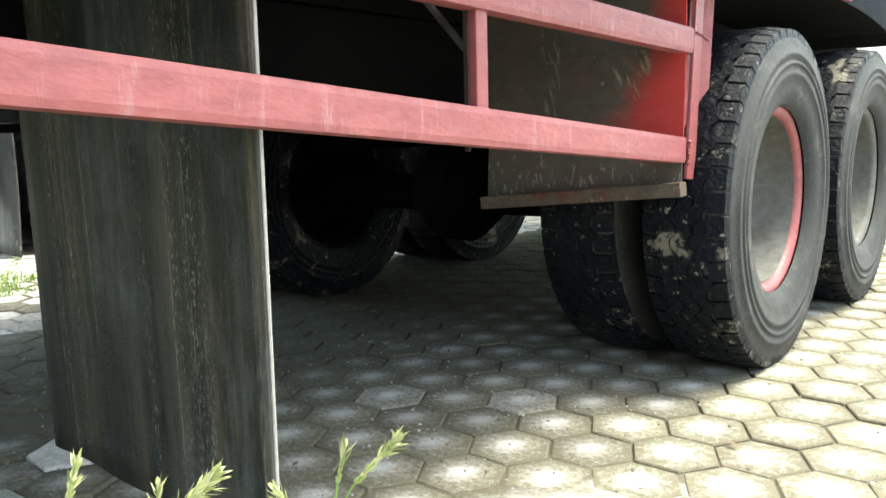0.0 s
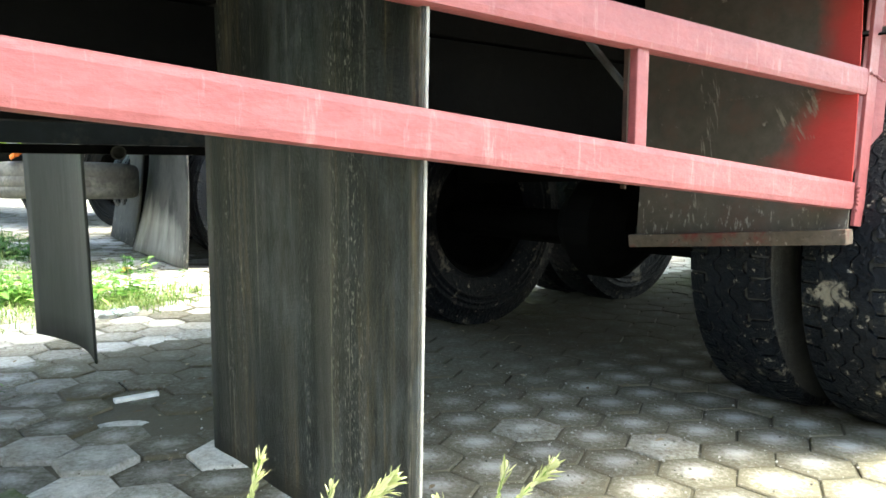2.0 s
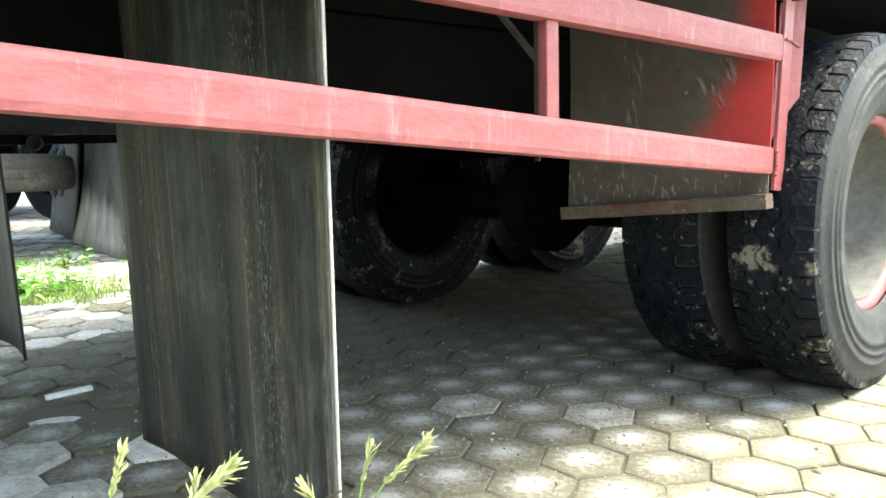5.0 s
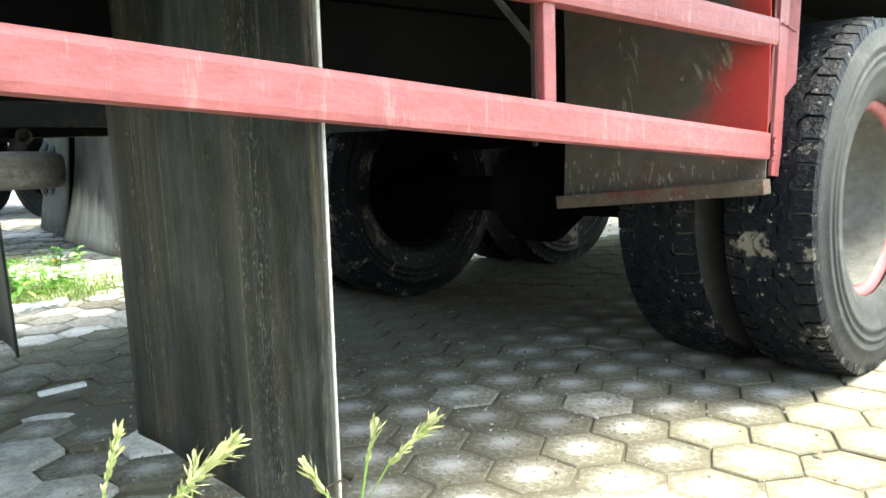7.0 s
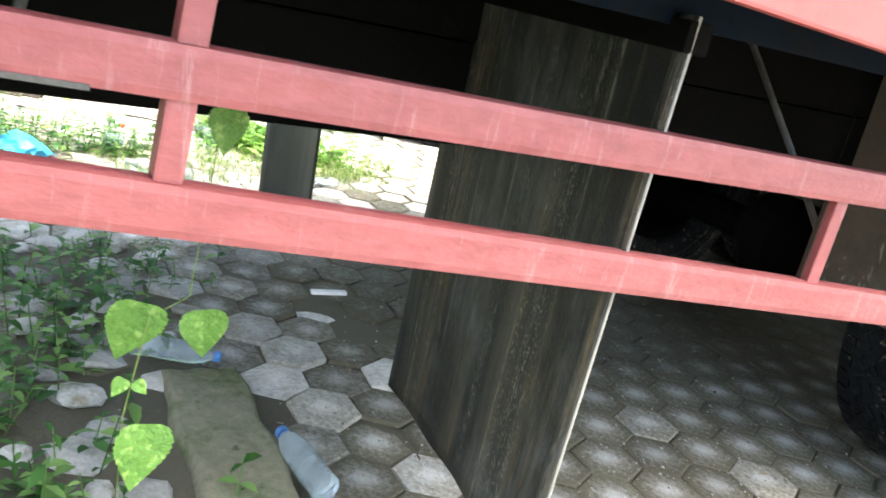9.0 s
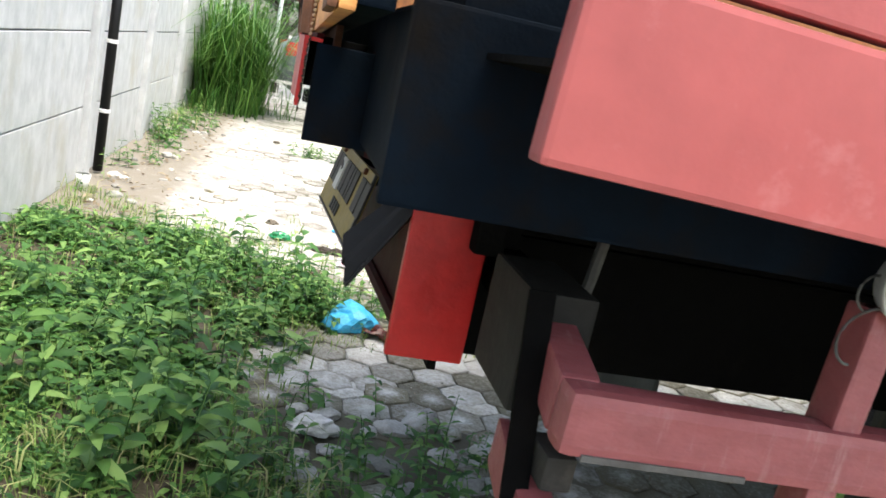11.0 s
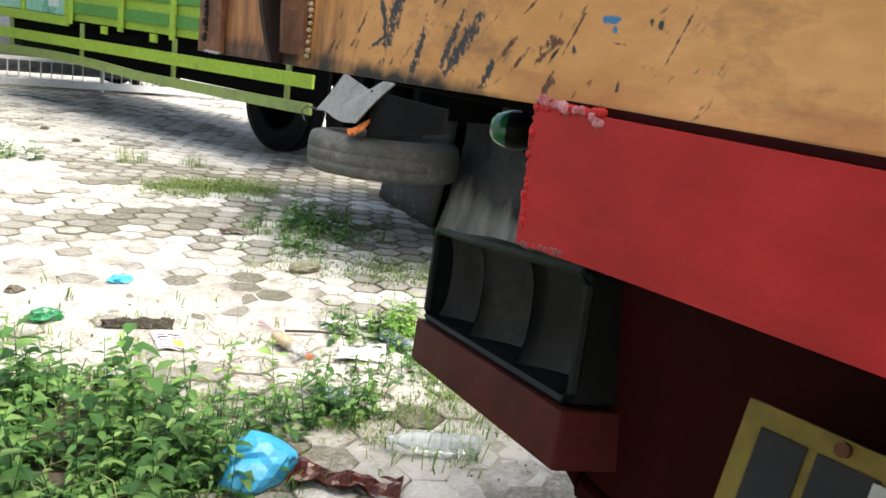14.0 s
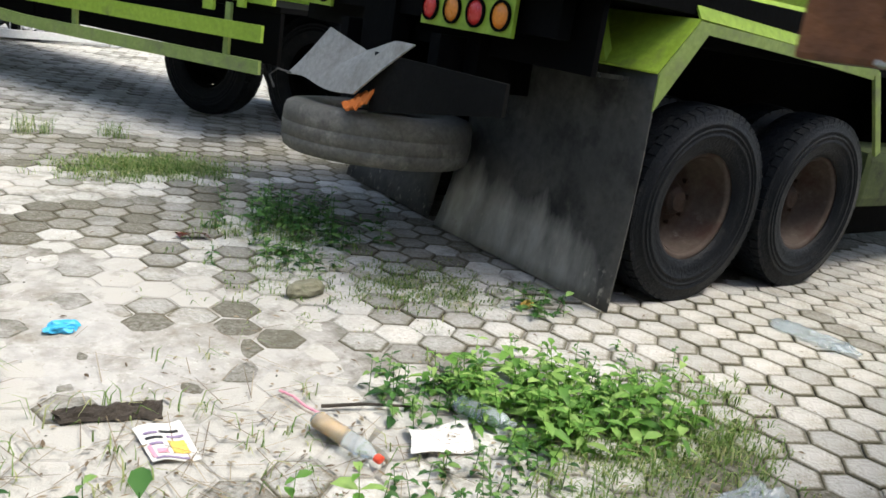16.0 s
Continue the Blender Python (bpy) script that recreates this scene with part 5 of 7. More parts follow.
# marker lamp on the guard post
mk = tagged(link_mesh("marker_lamp", lathe([(0.0, 0.035), (0.02, 0.034), (0.036, 0.022), (0.043, 0.0), (0.045, -0.004), (0.042, -0.006), (0.039, 0.0), (0.03, 0.018), (0.012, 0.026), (0.0, 0.026)], 28, Matrix.Translation((0.366, GY - 0.02, 1.232))), ENAMEL, truck, True), "round grey-white lamp shell with no lens")
part("bulb", lathe([(0.0, -0.012), (0.008, -0.009), (0.011, 0.0), (0.007, 0.012), (0.0, 0.014)], 12, Matrix.Translation((0.378, GY - 0.022, 1.222))), CHROME, mk, "", True)
part("bulb_arm", rod([(0.345, GY - 0.02, 1.255), (0.362, GY - 0.026, 1.232), (0.378, GY - 0.02, 1.224)], 0.004, 6), GREYSTEEL, mk)
part("bulb_arm", rod([(0.362, GY - 0.022, 1.232), (0.362, GY - 0.016, 1.19)], 0.003, 6), GREYSTEEL, mk)
part("wire", rod([(0.338 - 0.030 * math.sin(a) - 0.012 * a, GY - 0.01 - 0.02 * math.sin(a * 0.5), 1.183 + 0.022 * math.cos(a) - 0.004 * a) for a in [k * 0.28 for k in range(13)]], 0.0016, 6), GREYSTEEL, mk)
part("wire", rod([(0.330 - 0.020 * math.sin(a), GY - 0.006, 1.217 + 0.020 * math.cos(a)) for a in [k * 0.3 for k in range(11)]], 0.0014, 6), GREYSTEEL, mk)

# mudflaps
def flap_fn(u, v):
    y = 1.102 + 0.015 * (1 - v) + u * (0.745 + 0.03 * (1 - v))
    x = 1.082 + 0.02 * u + 0.03 * u * (1 - v) + 0.012 * math.sin(math.pi * u) + 0.003 * math.sin(u * 17)
    return (x, y, 0.132 + v * 1.10)


def flap2_fn(u, v):
    y = 2.91 + u * 0.62
    return (1.195 - 0.02 * u + 0.05 * math.sin(math.pi * u) - 0.03 * v, y, 0.11 + v * 0.98)


fl = part("mudflap", sheet(flap_fn, 30, 24, 0.008), RUBBERFLAP, truck, "hanging dark grey rubber mudflap with pale edge", True)
part("flap_edge", rod([flap_fn(0, k / 12) for k in range(13)], 0.0030, 6), PALERUBBER, fl)
part("torn_curl", sheet(lambda u, v: (1.072 - 0.010 * math.sin(3.1 * u), 1.118 + 0.055 * u - 0.02 * v, 0.262 - 0.040 * u + 0.012 * v), 8, 3, 0.003), LIPMUD, fl, "torn curl of rubber")
part("mudflap", sheet(flap2_fn, 16, 10, 0.008), PLAINFLAP, truck, "hanging dark grey rubber mudflap", True)
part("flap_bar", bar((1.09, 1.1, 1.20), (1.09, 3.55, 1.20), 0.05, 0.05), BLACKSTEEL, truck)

# mudguards ahead of the flaps
mg = part("mudguard", sheet(lambda u, v: (2.425 + 0.015 * math.sin(v * 3) + 0.02 * max(0, 0.35 - u), 1.09 + u * 0.62, 0.602 - 0.058 * u + v * (0.69 + 0.058 * u)), 12, 10, 0.005), MUDRED, truck, "muddy red steel mudguard plate")
part("lip", bar((2.408, 1.075, 0.598), (2.408, 1.715, 0.538), 0.042, 0.038, 0.004), LIPMUD, mg)
for k in range(9):
    part("rivet", rod([(2.388, 1.11 + 0.072 * k, 0.594 - 0.0068 * k), (2.384, 1.11 + 0.072 * k, 0.594 - 0.0068 * k)], 0.005, 8), LIPMUD, mg)
tagged(part("weld_bead", weld([(2.418, 1.12, 0.965), (2.42, 1.5, 0.945)], 0.0035, 0.012, 11), MUDRED, mg), kind="stuff")
part("rear_board", sheet(lambda u, v: (2.50, 1.80 + u * 1.75, 0.78 + v * 0.5), 6, 4, 0.006), BOARDGREY, truck, "dusty dark steel board behind the axle")
part("board_rib", box(2.475, 2.498, 1.83, 3.5, 1.06, 1.08, 0.003), BOARDGREY, truck)
part("board_rib", box(2.475, 2.498, 1.84, 1.865, 0.79, 1.25, 0.003), BLACKSTEEL, truck)
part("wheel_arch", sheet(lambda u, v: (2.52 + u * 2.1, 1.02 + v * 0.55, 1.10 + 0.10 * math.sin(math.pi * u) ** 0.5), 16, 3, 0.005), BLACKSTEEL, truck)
part("fender_bracket", box(3.24, 3.75, 1.0, 1.04, 1.195, 1.27, 0.006), RED, truck)
part("fender_bracket", box(2.72, 2.80, 1.0, 1.02, 1.12, 1.27, 0.006), RED, truck)
part("pipe_stub", lathe([(0.0, 0.03), (0.021, 0.03), (0.021, -0.03), (0.0155, -0.03), (0.015, 0.0), (0.0, 0.0)], 18, Matrix.Translation((1.18, 2.61, 0.790)) @ Matrix.Rotation(radians(-20), 4, "Z")), BOARDGREY, truck, "dusty steel pipe end", True)
part("rail_flange", box(0.05, 1.53, 2.64, 2.78, 0.786, 0.812, 0.004), BLACKSTEEL, truck)
part("rail_web", box(0.05, 1.52, 2.650, 2.668, 0.814, 1.08, 0.004), UNDERBLUE, truck, "dusty dark blue chassis web")
# green side lamp hung at the rear left corner
GL = Matrix.Translation((0.45, 3.645, 1.075)) @ Matrix.Rotation(radians(42), 4, "Z") @ Matrix.Scale(0.76, 4)
to_yard(part("green_side_lamp", lathe([(0.0, 0.052), (0.024, 0.048), (0.040, 0.034), (0.050, 0.010), (0.051, 0.0)], 22, GL), GREENLAMP, truck, "small green side lamp", True))
to_yard(part("lamp_cup", lathe([(0.052, 0.0), (0.055, -0.02), (0.048, -0.055), (0.030, -0.085), (0.0, -0.09)], 22, GL), PIPE, truck, "", True))
to_yard(part("lamp_stem", bar((0.47000000000000003, 3.6100000000000003, 1.111), (0.47000000000000003, 3.6100000000000003, 1.268), 0.035, 0.012, 0.002, None, (0, 1, 0)), BLACKSTEEL, truck))
to_yard(part("cable", rod([(0.45, 3.5900000000000003, 1.041), (0.5, 3.54, 0.961), (0.5900000000000001, 3.46, 0.891), (0.75, 3.38, 0.831), (0.9, 3.2800000000000002, 0.861)], 0.0028, 5), PIPE, truck))

# ---- the lime dump truck with the spare tyre ----
lime = thing("lime_dump_truck", "lime green tandem-axle dump truck with spare tyre hung behind", "dump truck", (0, 0, 0))
for ax in (2.93, 3.90):
    for y, s in ((5.56, -1), (5.85, 1), (7.50, -1), (7.79, 1)):
        tagged(make_wheel(lime, ax, y, s, 0.27, RIMBROWN, RIMBROWN, tyre_mat=TYREDRY, wall_mat=TYREDRY, hub_mat=DARKRUST, big=(0.935, 1.0)), "black truck tyre with dusty brown dished rim")
    part("axle", rod([(ax, 5.7, 0.5), (ax, 7.7, 0.5)], 0.08, 12), BLACKSTEEL, lime)
for y in (6.3, 7.15):
    part("chassis_rail", box(1.9, 9.0, y - 0.04, y + 0.04, 0.82, 1.06, 0.005), BLACKSTEEL, lime)
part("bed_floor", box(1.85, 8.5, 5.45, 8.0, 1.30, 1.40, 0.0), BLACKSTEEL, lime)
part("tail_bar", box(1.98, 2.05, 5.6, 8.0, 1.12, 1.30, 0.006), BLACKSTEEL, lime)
part("hopper_side", sheet(lambda u, v: (2.3 + u * 6, 5.46 - 0.35 * v, 1.42 + v * 0.9), 6, 4, 0.012), LIME, lime, "lime green painted hopper side")
part("hopper_back", sheet(lambda u, v: (1.86 - 0.1 * v, 5.46 + u * 2.5, 1.33 + v * 0.9), 6, 4, 0.012), LIME, lime)


def light_panel(y0, y1):
    lp = tagged(link_mesh("light_panel", box(1.915, 1.935, y0, y1, 1.095, 1.30, 0.004), LIME, lime), "lime panel with round red and amber lamps")
    n = 4
    for k in range(n):
        yc = y1 - 0.075 - k * (y1 - y0 - 0.15) / (n - 1)
        m = Matrix.Translation((1.913, yc, 1.175)) @ Matrix.Rotation(radians(-90), 4, "Z")
        part("bezel", lathe([(0.062, 0.0), (0.064, -0.012), (0.055, -0.014), (0.054, 0.0)], 24, m), BLACKSTEEL, lp)
        part("lens", lathe([(0.0, -0.018), (0.03, -0.016), (0.053, -0.008), (0.054, 0.0)], 24, m), TAILRED if k % 2 == 0 else AMBER, lp, "red lens" if k % 2 == 0 else "amber lens", True)
    return lp


light_panel(5.80, 6.46)
light_panel(7.36, 7.96)
# right rear fender: sloped plate with a side flange, long rail, front leg; black blocks for shade
fd = part("fender", sheet(lambda u, v: (2.378 + 0.195 * v, 5.41 + u * 0.60, 1.045 + 0.230 * v), 4, 4, 0.012), LIME, lime, "lime green angular wheel arch")
part("arch_flange", sheet(lambda u, v: (2.385 + 0.245 * v - (0.005 + 0.055 * v) * u, 5.406, 0.895 + 0.332 * v + (0.153 - 0.105 * v) * u), 3, 6, 0.008), LIMEDULL, fd)
part("arch_rail", sheet(lambda u, v: (2.63 - 0.06 * v + (1.46 + 0.06 * v) * u, 5.405, 1.227 + 0.049 * v - (0.082 - 0.006 * v) * u + 0.006 * math.sin(u * 3.1)), 16, 2, 0.01), LIMEDULL, fd)
part("arch_leg", bar((4.075, 5.408, 1.18), (4.325, 5.408, 0.76), 0.02, 0.05, 0.004), LIMEDULL, fd)
part("arch_apron", sheet(lambda u, v: (2.58 + u * 1.52, 5.415 + 0.16 * v, 1.285 - 0.075 * u + 0.24 * v), 4, 3, 0.01), LIME, fd)
# Black blocks added to close bright gaps; they stand in for shade.
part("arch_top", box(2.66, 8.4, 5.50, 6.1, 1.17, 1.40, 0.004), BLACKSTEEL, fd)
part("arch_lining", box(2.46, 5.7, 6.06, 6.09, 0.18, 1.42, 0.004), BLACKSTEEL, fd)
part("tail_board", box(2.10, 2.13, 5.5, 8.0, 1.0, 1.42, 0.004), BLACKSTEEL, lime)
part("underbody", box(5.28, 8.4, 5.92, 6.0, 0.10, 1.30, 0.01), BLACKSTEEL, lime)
part("stay", bar((2.40, 5.71, 1.05), (2.36, 5.86, 1.45), 0.05, 0.03, 0.004, None, (0, 1, 0)), LIME, lime)
# Black box added as a dark background below the bed.
part("fuel_tank", box(5.3, 7.8, 5.75, 6.2, 0.42, 1.0, 0.06), BLACKSTEEL, lime, "black box added under the bed as dark background")
part("side_tank", box(4.44, 6.2, 5.5, 5.9, 0.42, 0.76, 0.06), DARKGREEN, lime, "dull green side tank")


def gflap(u, v):
    y = 5.41 + u * 1.33
    x = 2.39 + 0.13 * u - 0.14 * u * (1 - v) ** 2 + 0.02 * math.sin(v * 3)
    return (x, y, 0.012 + v * (1.035 - 0.03 * u))


def gflap2(u, v):
    y = 6.86 + u * 1.06
    return (2.52 + 0.05 * u - 0.10 * (1 - v) ** 2, y, 0.012 + v * 1.0)


gf1 = part("mudflap", sheet(gflap, 20, 14, 0.01), GREYFLAP, lime, "wide dusty grey rubber mudflap reaching the paving", True)
part("flap_strip", bar((2.375, 5.55, 1.005), (2.42, 6.05, 0.985), 0.006, 0.02, 0.002), GREYSTEEL, gf1)
for k in range(4):
    y = 5.58 + 0.15 * k
    part("bolt", rod([(2.372 + 0.013 * k, y, 1.004 - 0.006 * k), (2.362 + 0.013 * k, y, 1.004 - 0.006 * k)], 0.012, 6), GREYSTEEL, gf1)
part("mudflap", sheet(gflap2, 14, 8, 0.01), GREYFLAP, lime, "wide dusty grey rubber mudflap reaching the paving", True)
# spare tyre slung flat
sp_m = Matrix.Translation((1.945, 6.76, 0.52)) @ Matrix.Rotation(radians(-2), 4, "X") @ Matrix.Rotation(radians(1), 4, "Y") @ Matrix.Rotation(radians(90), 4, "X") @ Matrix.Diagonal((1, 0.97, 1, 1))
spare = part("spare_tyre", lathe([(0.272, -0.09), (0.285, -0.115), (0.33, -0.122), (0.34, -0.128), (0.40, -0.128), (0.452, -0.120), (0.472, -0.106), (0.482, -0.075), (0.484, -0.050), (0.4815, -0.048), (0.4815, -0.044), (0.4855, -0.042), (0.487, 0.0), (0.486, 0.020), (0.483, 0.022), (0.483, 0.026), (0.4855, 0.028), (0.482, 0.075), (0.472, 0.106), (0.452, 0.120), (0.40, 0.128), (0.34, 0.128), (0.33, 0.122), (0.285, 0.115), (0.272, 0.09)], 72, sp_m), TYREOLD, lime, "bald dusty grey spare tyre slung flat", True)
part("rim", lathe(rim_profile(0.275, 0.23), 48, sp_m), RIMBROWN, spare, "", True)
plate = part("carrier", sheet(lambda u, v: (1.675, 5.47 + 0.93 * u, 0.825 - 0.15 * u + v * (0.12 + 0.15 * u)), 6, 3, 0.018), DARKPLATE, lime, "dark steel plate over the spare tyre")
for y in (5.95, 6.1):
    part("bolt", rod([(1.668, y, 0.83), (1.658, y, 0.83)], 0.012, 8), BLACKSTEEL, plate)
part("carrier_arm", bar((2.14, 6.2, 0.85), (2.14, 6.2, 1.2), 0.2, 0.1), BLACKSTEEL, lime)
part("carrier_arm", bar((2.0, 6.9, 0.66), (2.0, 6.9, 1.2), 0.1, 0.3), BLACKSTEEL, lime)


def drape(u, v):
    """Two wings that meet in a crease, leaning back towards the truck."""
    crease = max(0, 1 - abs(u - 0.40) / 0.42)
    y = 7.16 - 0.70 * u - (0.30 + 0.045 * u) * v
    z = 0.735 + (0.275 - 0.075 * crease) * v + 0.012 * math.sin(u * 7) * (1 - v)
    return (1.60 + 0.07 * v + 0.035 * crease * v + 0.006 * math.sin(9 * u + 4 * v), y, z)


part("draped_rubber", sheet(drape, 20, 8, 0.008), PALERUBBER, lime, "pale grey rubber sheet bent over the spare tyre")
part("orange_rag", sheet(lambda u, v: (1.57 + 0.10 * u, 6.37 + 0.13 * v, 0.685 + 0.10 * u * (1 - 0.5 * v) + 0.015 * math.sin(9 * u + 7 * v)), 6, 6, 0.01), mat("orange_cloth", (0.62, 0.16, 0.03), (0.72, 0.22, 0.05), 0.9, 20.0, bump=0.3), lime, "orange rag stuffed under the sheet")
part("wire", rod([(1.53, 7.15, 0.66), (1.51, 7.17, 0.72), (1.53, 7.12, 0.76), (1.57, 7.05, 0.75)], 0.006, 6), GREYSTEEL, lime)

lime.matrix_basis = YARD @ Matrix.Translation((2.345, 5.39, 0)) @ Matrix.Rotation(radians(-7), 4, "Z") @ Matrix.Translation((-2.39, -5.41, 0))

# ---- the second lime truck, seen from its side ----
far_truck = thing("lime_cargo_truck", "lime green truck with double side rails parked across the yard", "truck", (2.40, 8.55, 0))
AX = Vector((-1.72, 5.4, 0)).normalized()
ND = Vector((-AX.y, AX.x, 0))  # towards the wall
def T(a, n, z):
    """a along the side, n outward, height z, in the truck's own frame."""
    return Vector((AX.x * a + ND.x * n, AX.y * a + ND.y * n, z))


def tbox(name, a0, a1, n0, n1, z0, z1, m, parent=None, label="", bevel=0.005):
    b = box(a0, a1, n0, n1, z0, z1, bevel)
    bmesh.ops.transform(b, matrix=Matrix((AX, ND, Vector((0, 0, 1)))).transposed().to_4x4(), verts=b.verts[:])
    return part(name, b, m, parent or far_truck, label)


for z0, z1, sag in ((0.77, 0.885, 0.0), (0.555, 0.65, 0.05)):
    part("side_rail", sheet(lambda u, v, z0=z0, z1=z1, sag=sag: T(u * 5.75, 0.012 * math.sin(u * 9), z0 + v * (z1 - z0) - 0.06 * u + sag * max(0, math.sin((u - 0.45) * 5.5)) * (1 if u > 0.45 else 0)), 24, 2, 0.03), LIMEDULL if z0 < 0.6 else LIME, far_truck, "long lime painted side rail")
for a in (0.35, 2.0, 3.7, 5.3):
    tbox("rail_post", a, a + 0.05, -0.06, -0.032, 0.55, 1.0, LIMEDULL)
# Both sides reach above the view, raised to throw a deeper shadow.
tbox("cargo_side", 0.0, 6.05, -0.10, -0.06, 1.02, 2.9, LIME, None, "lime green slatted cargo side")
for z in (1.16, 1.38, 1.6, 1.82, 2.04):
    tbox("slat", 0.0, 4.0, -0.058, -0.035, z - 0.06, z + 0.06, GREEN)
for a in (0.2, 1.1, 2.0, 2.9, 3.9):
    tbox("stake", a, a + 0.07, -0.033, -0.005, 0.98, 2.3, LIME)
for a in (0.5, 1.4, 2.3, 3.2):
    tbox("tab", a, a + 0.10, -0.04, -0.01, 0.93, 1.01, LIME)
for a in (4.05, 5.05):
    tbox("poster_panel", a, a + 0.90, -0.055, -0.03, 1.06, 2.2, POSTER, None, "faded green printed panel")
    for k in range(3):
        tbox("mark", a + 0.12, a + 0.5 - 0.08 * k, -0.0295, -0.0275, 1.62 - 0.11 * k, 1.68 - 0.11 * k, INK, None, "", 0.0)
    tbox("mark", a + 0.15, a + 0.38, -0.0295, -0.0275, 1.14, 1.28, STICKER, None, "", 0.0)
tbox("panel_frame", 3.98, 6.05, -0.04, 0.0, 0.95, 1.05, LIME)
for a in (3.98, 4.97, 5.98):
    tbox("panel_frame", a, a + 0.06, -0.04, 0.0, 1.05, 2.3, LIME)
tbox("chassis", -0.2, 6.2, -1.6, -0.9, 0.75, 0.98, BLACKSTEEL)
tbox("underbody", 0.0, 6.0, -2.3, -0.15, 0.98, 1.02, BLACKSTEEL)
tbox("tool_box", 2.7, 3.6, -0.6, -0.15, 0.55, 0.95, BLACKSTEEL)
# Black panel added behind the rails for the dark between them.
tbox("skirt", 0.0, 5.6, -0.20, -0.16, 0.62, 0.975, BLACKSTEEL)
tbox("far_side", 0.0, 5.9, -2.36, -2.3, 1.02, 2.9, LIME)
for a in (1.4, 0.2):
    for n_ in (-0.95, -2.2):
        w = make_wheel(far_truck, 0, 0, -1, 0.27, BLACKSTEEL, BLACKSTEEL, tyre_mat=TYREDRY, wall_mat=TYREDRY, hub_mat=BLACKSTEEL)
        p = T(a, n_, WHEEL_R)
        ang = math.atan2(AX.y, AX.x)
        w.matrix_basis = Matrix.Translation(p) @ Matrix.Rotation(ang + math.pi, 4, "Z")
        tagged(w, "black truck tyre on a dark rim")
part("mirror", lathe([(0.0, -0.05), (0.14, -0.04), (0.16, 0.0), (0.14, 0.03), (0.0, 0.04)], 20, Matrix.Translation(T(6.45, 0.12, 1.62)) @ Matrix.Diagonal((0.8, 1, 2.0, 1))), PIPE, far_truck, "black oval mirror", True)
part("mirror_arm", rod([T(6.0, -0.05, 1.9), T(6.4, 0.10, 1.75)], 0.012, 6), BLACKSTEEL, far_truck)

# ---- car behind the fence ----
def make_car():
    car = thing("car", "grey hatchback car parked behind the wire fence", "car", (0.25, 15.3, 0))
    L, W = 3.9, 1.66
    sec = [(0.0, 0.45, 0.98, 0.60), (0.12, 0.30, 1.06, 0.66), (0.35, 0.22, 1.22, 0.66), (0.62, 0.2, 1.45, 0.60), (1.0, 0.2, 1.53, 0.60), (1.8, 0.2, 1.53, 0.60), (2.4, 0.2, 1.35, 0.60), (2.85, 0.2, 1.02, 0.66), (3.5, 0.22, 0.92, 0.66), (3.9, 0.4, 0.70, 0.55)]
    bm = bmesh.new()
    rings = []
    for x, z0, z1, wt in sec:
        zs = min(0.95, z1 - 0.02)
        pts = [(-W / 2 * 0.93, z0), (-W / 2, z0 + 0.12), (-W / 2, zs * 0.75), (-W / 2 * 0.97, zs), (-W / 2 * wt / 0.66 * 0.8, z1 - 0.03), (-W / 2 * wt * 0.9, z1), (W / 2 * wt * 0.9, z1), (W / 2 * wt / 0.66 * 0.8, z1 - 0.03), (W / 2 * 0.97, zs), (W / 2, zs * 0.75), (W / 2, z0 + 0.12), (W / 2 * 0.93, z0)]
        rings.append([bm.verts.new((x, y, z)) for y, z in pts])
    for a, b in zip(rings, rings[1:]):
        for k in range(12):
            j = (k + 1) % 12
            bm.faces.new((a[k], a[j], b[j], b[k]))
    bm.faces.new(rings[0][::-1])
    bm.faces.new(rings[-1])
    bmesh.ops.recalc_face_normals(bm, faces=bm.faces[:])
    body = part("body", bm, CARGREY, car, "", True)
    for s in (-1, 1):
        part("side_window", sheet(lambda u, v, s=s: (0.75 + u * 1.6, s * (W / 2 * (0.965 - 0.19 * v)) + s * 0.004, 0.99 + v * 0.42), 6, 2, 0.006), CARGLASS, car)
        part("tail_light", sheet(lambda u, v, s=s: (0.02 + u * 0.32, s * (W / 2 * 0.985 + 0.012 - 0.03 * v), 0.82 + v * 0.22 + 0.05 * u), 4, 3, 0.02), TAILRED, car, "red tail light")
        part("upper_tail_light", sheet(lambda u, v, s=s: (0.25 + u * 0.12 + 0.26 * v, s * (W / 2 * (0.93 - 0.15 * v) + 0.006), 1.06 + v * 0.30), 3, 3, 0.02), TAILRED, car)
    part("rear_window", sheet(lambda u, v: (0.36 + 0.25 * v - 0.01, -0.5 + u * 1.0, 1.16 + v * 0.27), 4, 3, 0.006), CARGLASS, car)
    part("bumper", box(-0.05, 0.12, -0.76, 0.76, 0.36, 0.56, 0.04), CARGREY, car)
    for x in (0.72, 3.2):
        for s in (-1, 1):
            wm = Matrix.Translation((x, s * (W / 2 - 0.09), 0.315))
            wl = part("wheel", lathe([(0.20, -0.09), (0.24, -0.1), (0.31, -0.08), (0.315, 0.0), (0.31, 0.08), (0.24, 0.1), (0.20, 0.09)], 40, wm), TYRE, car, "", True)
            sp = bmesh.new()
            for k in range(10):
                q = 2 * math.pi * k / 10
                sb = bar((x + 0.03 * math.cos(q), s * (W / 2 - 0.01), 0.315 + 0.03 * math.sin(q)), (x + 0.20 * math.cos(q), s * (W / 2 - 0.01), 0.315 + 0.20 * math.sin(q)), 0.03, 0.02, 0.003)
                part("spoke", sb, ALLOY, wl)
            lathe([(0.185, -0.01), (0.212, -0.012), (0.212, 0.01), (0.185, 0.01)], 36, Matrix.Translation((x, s * (W / 2 - 0.01), 0.315)), sp)
            part("rim_ring", sp, ALLOY, wl, "silver alloy rim")
    return car


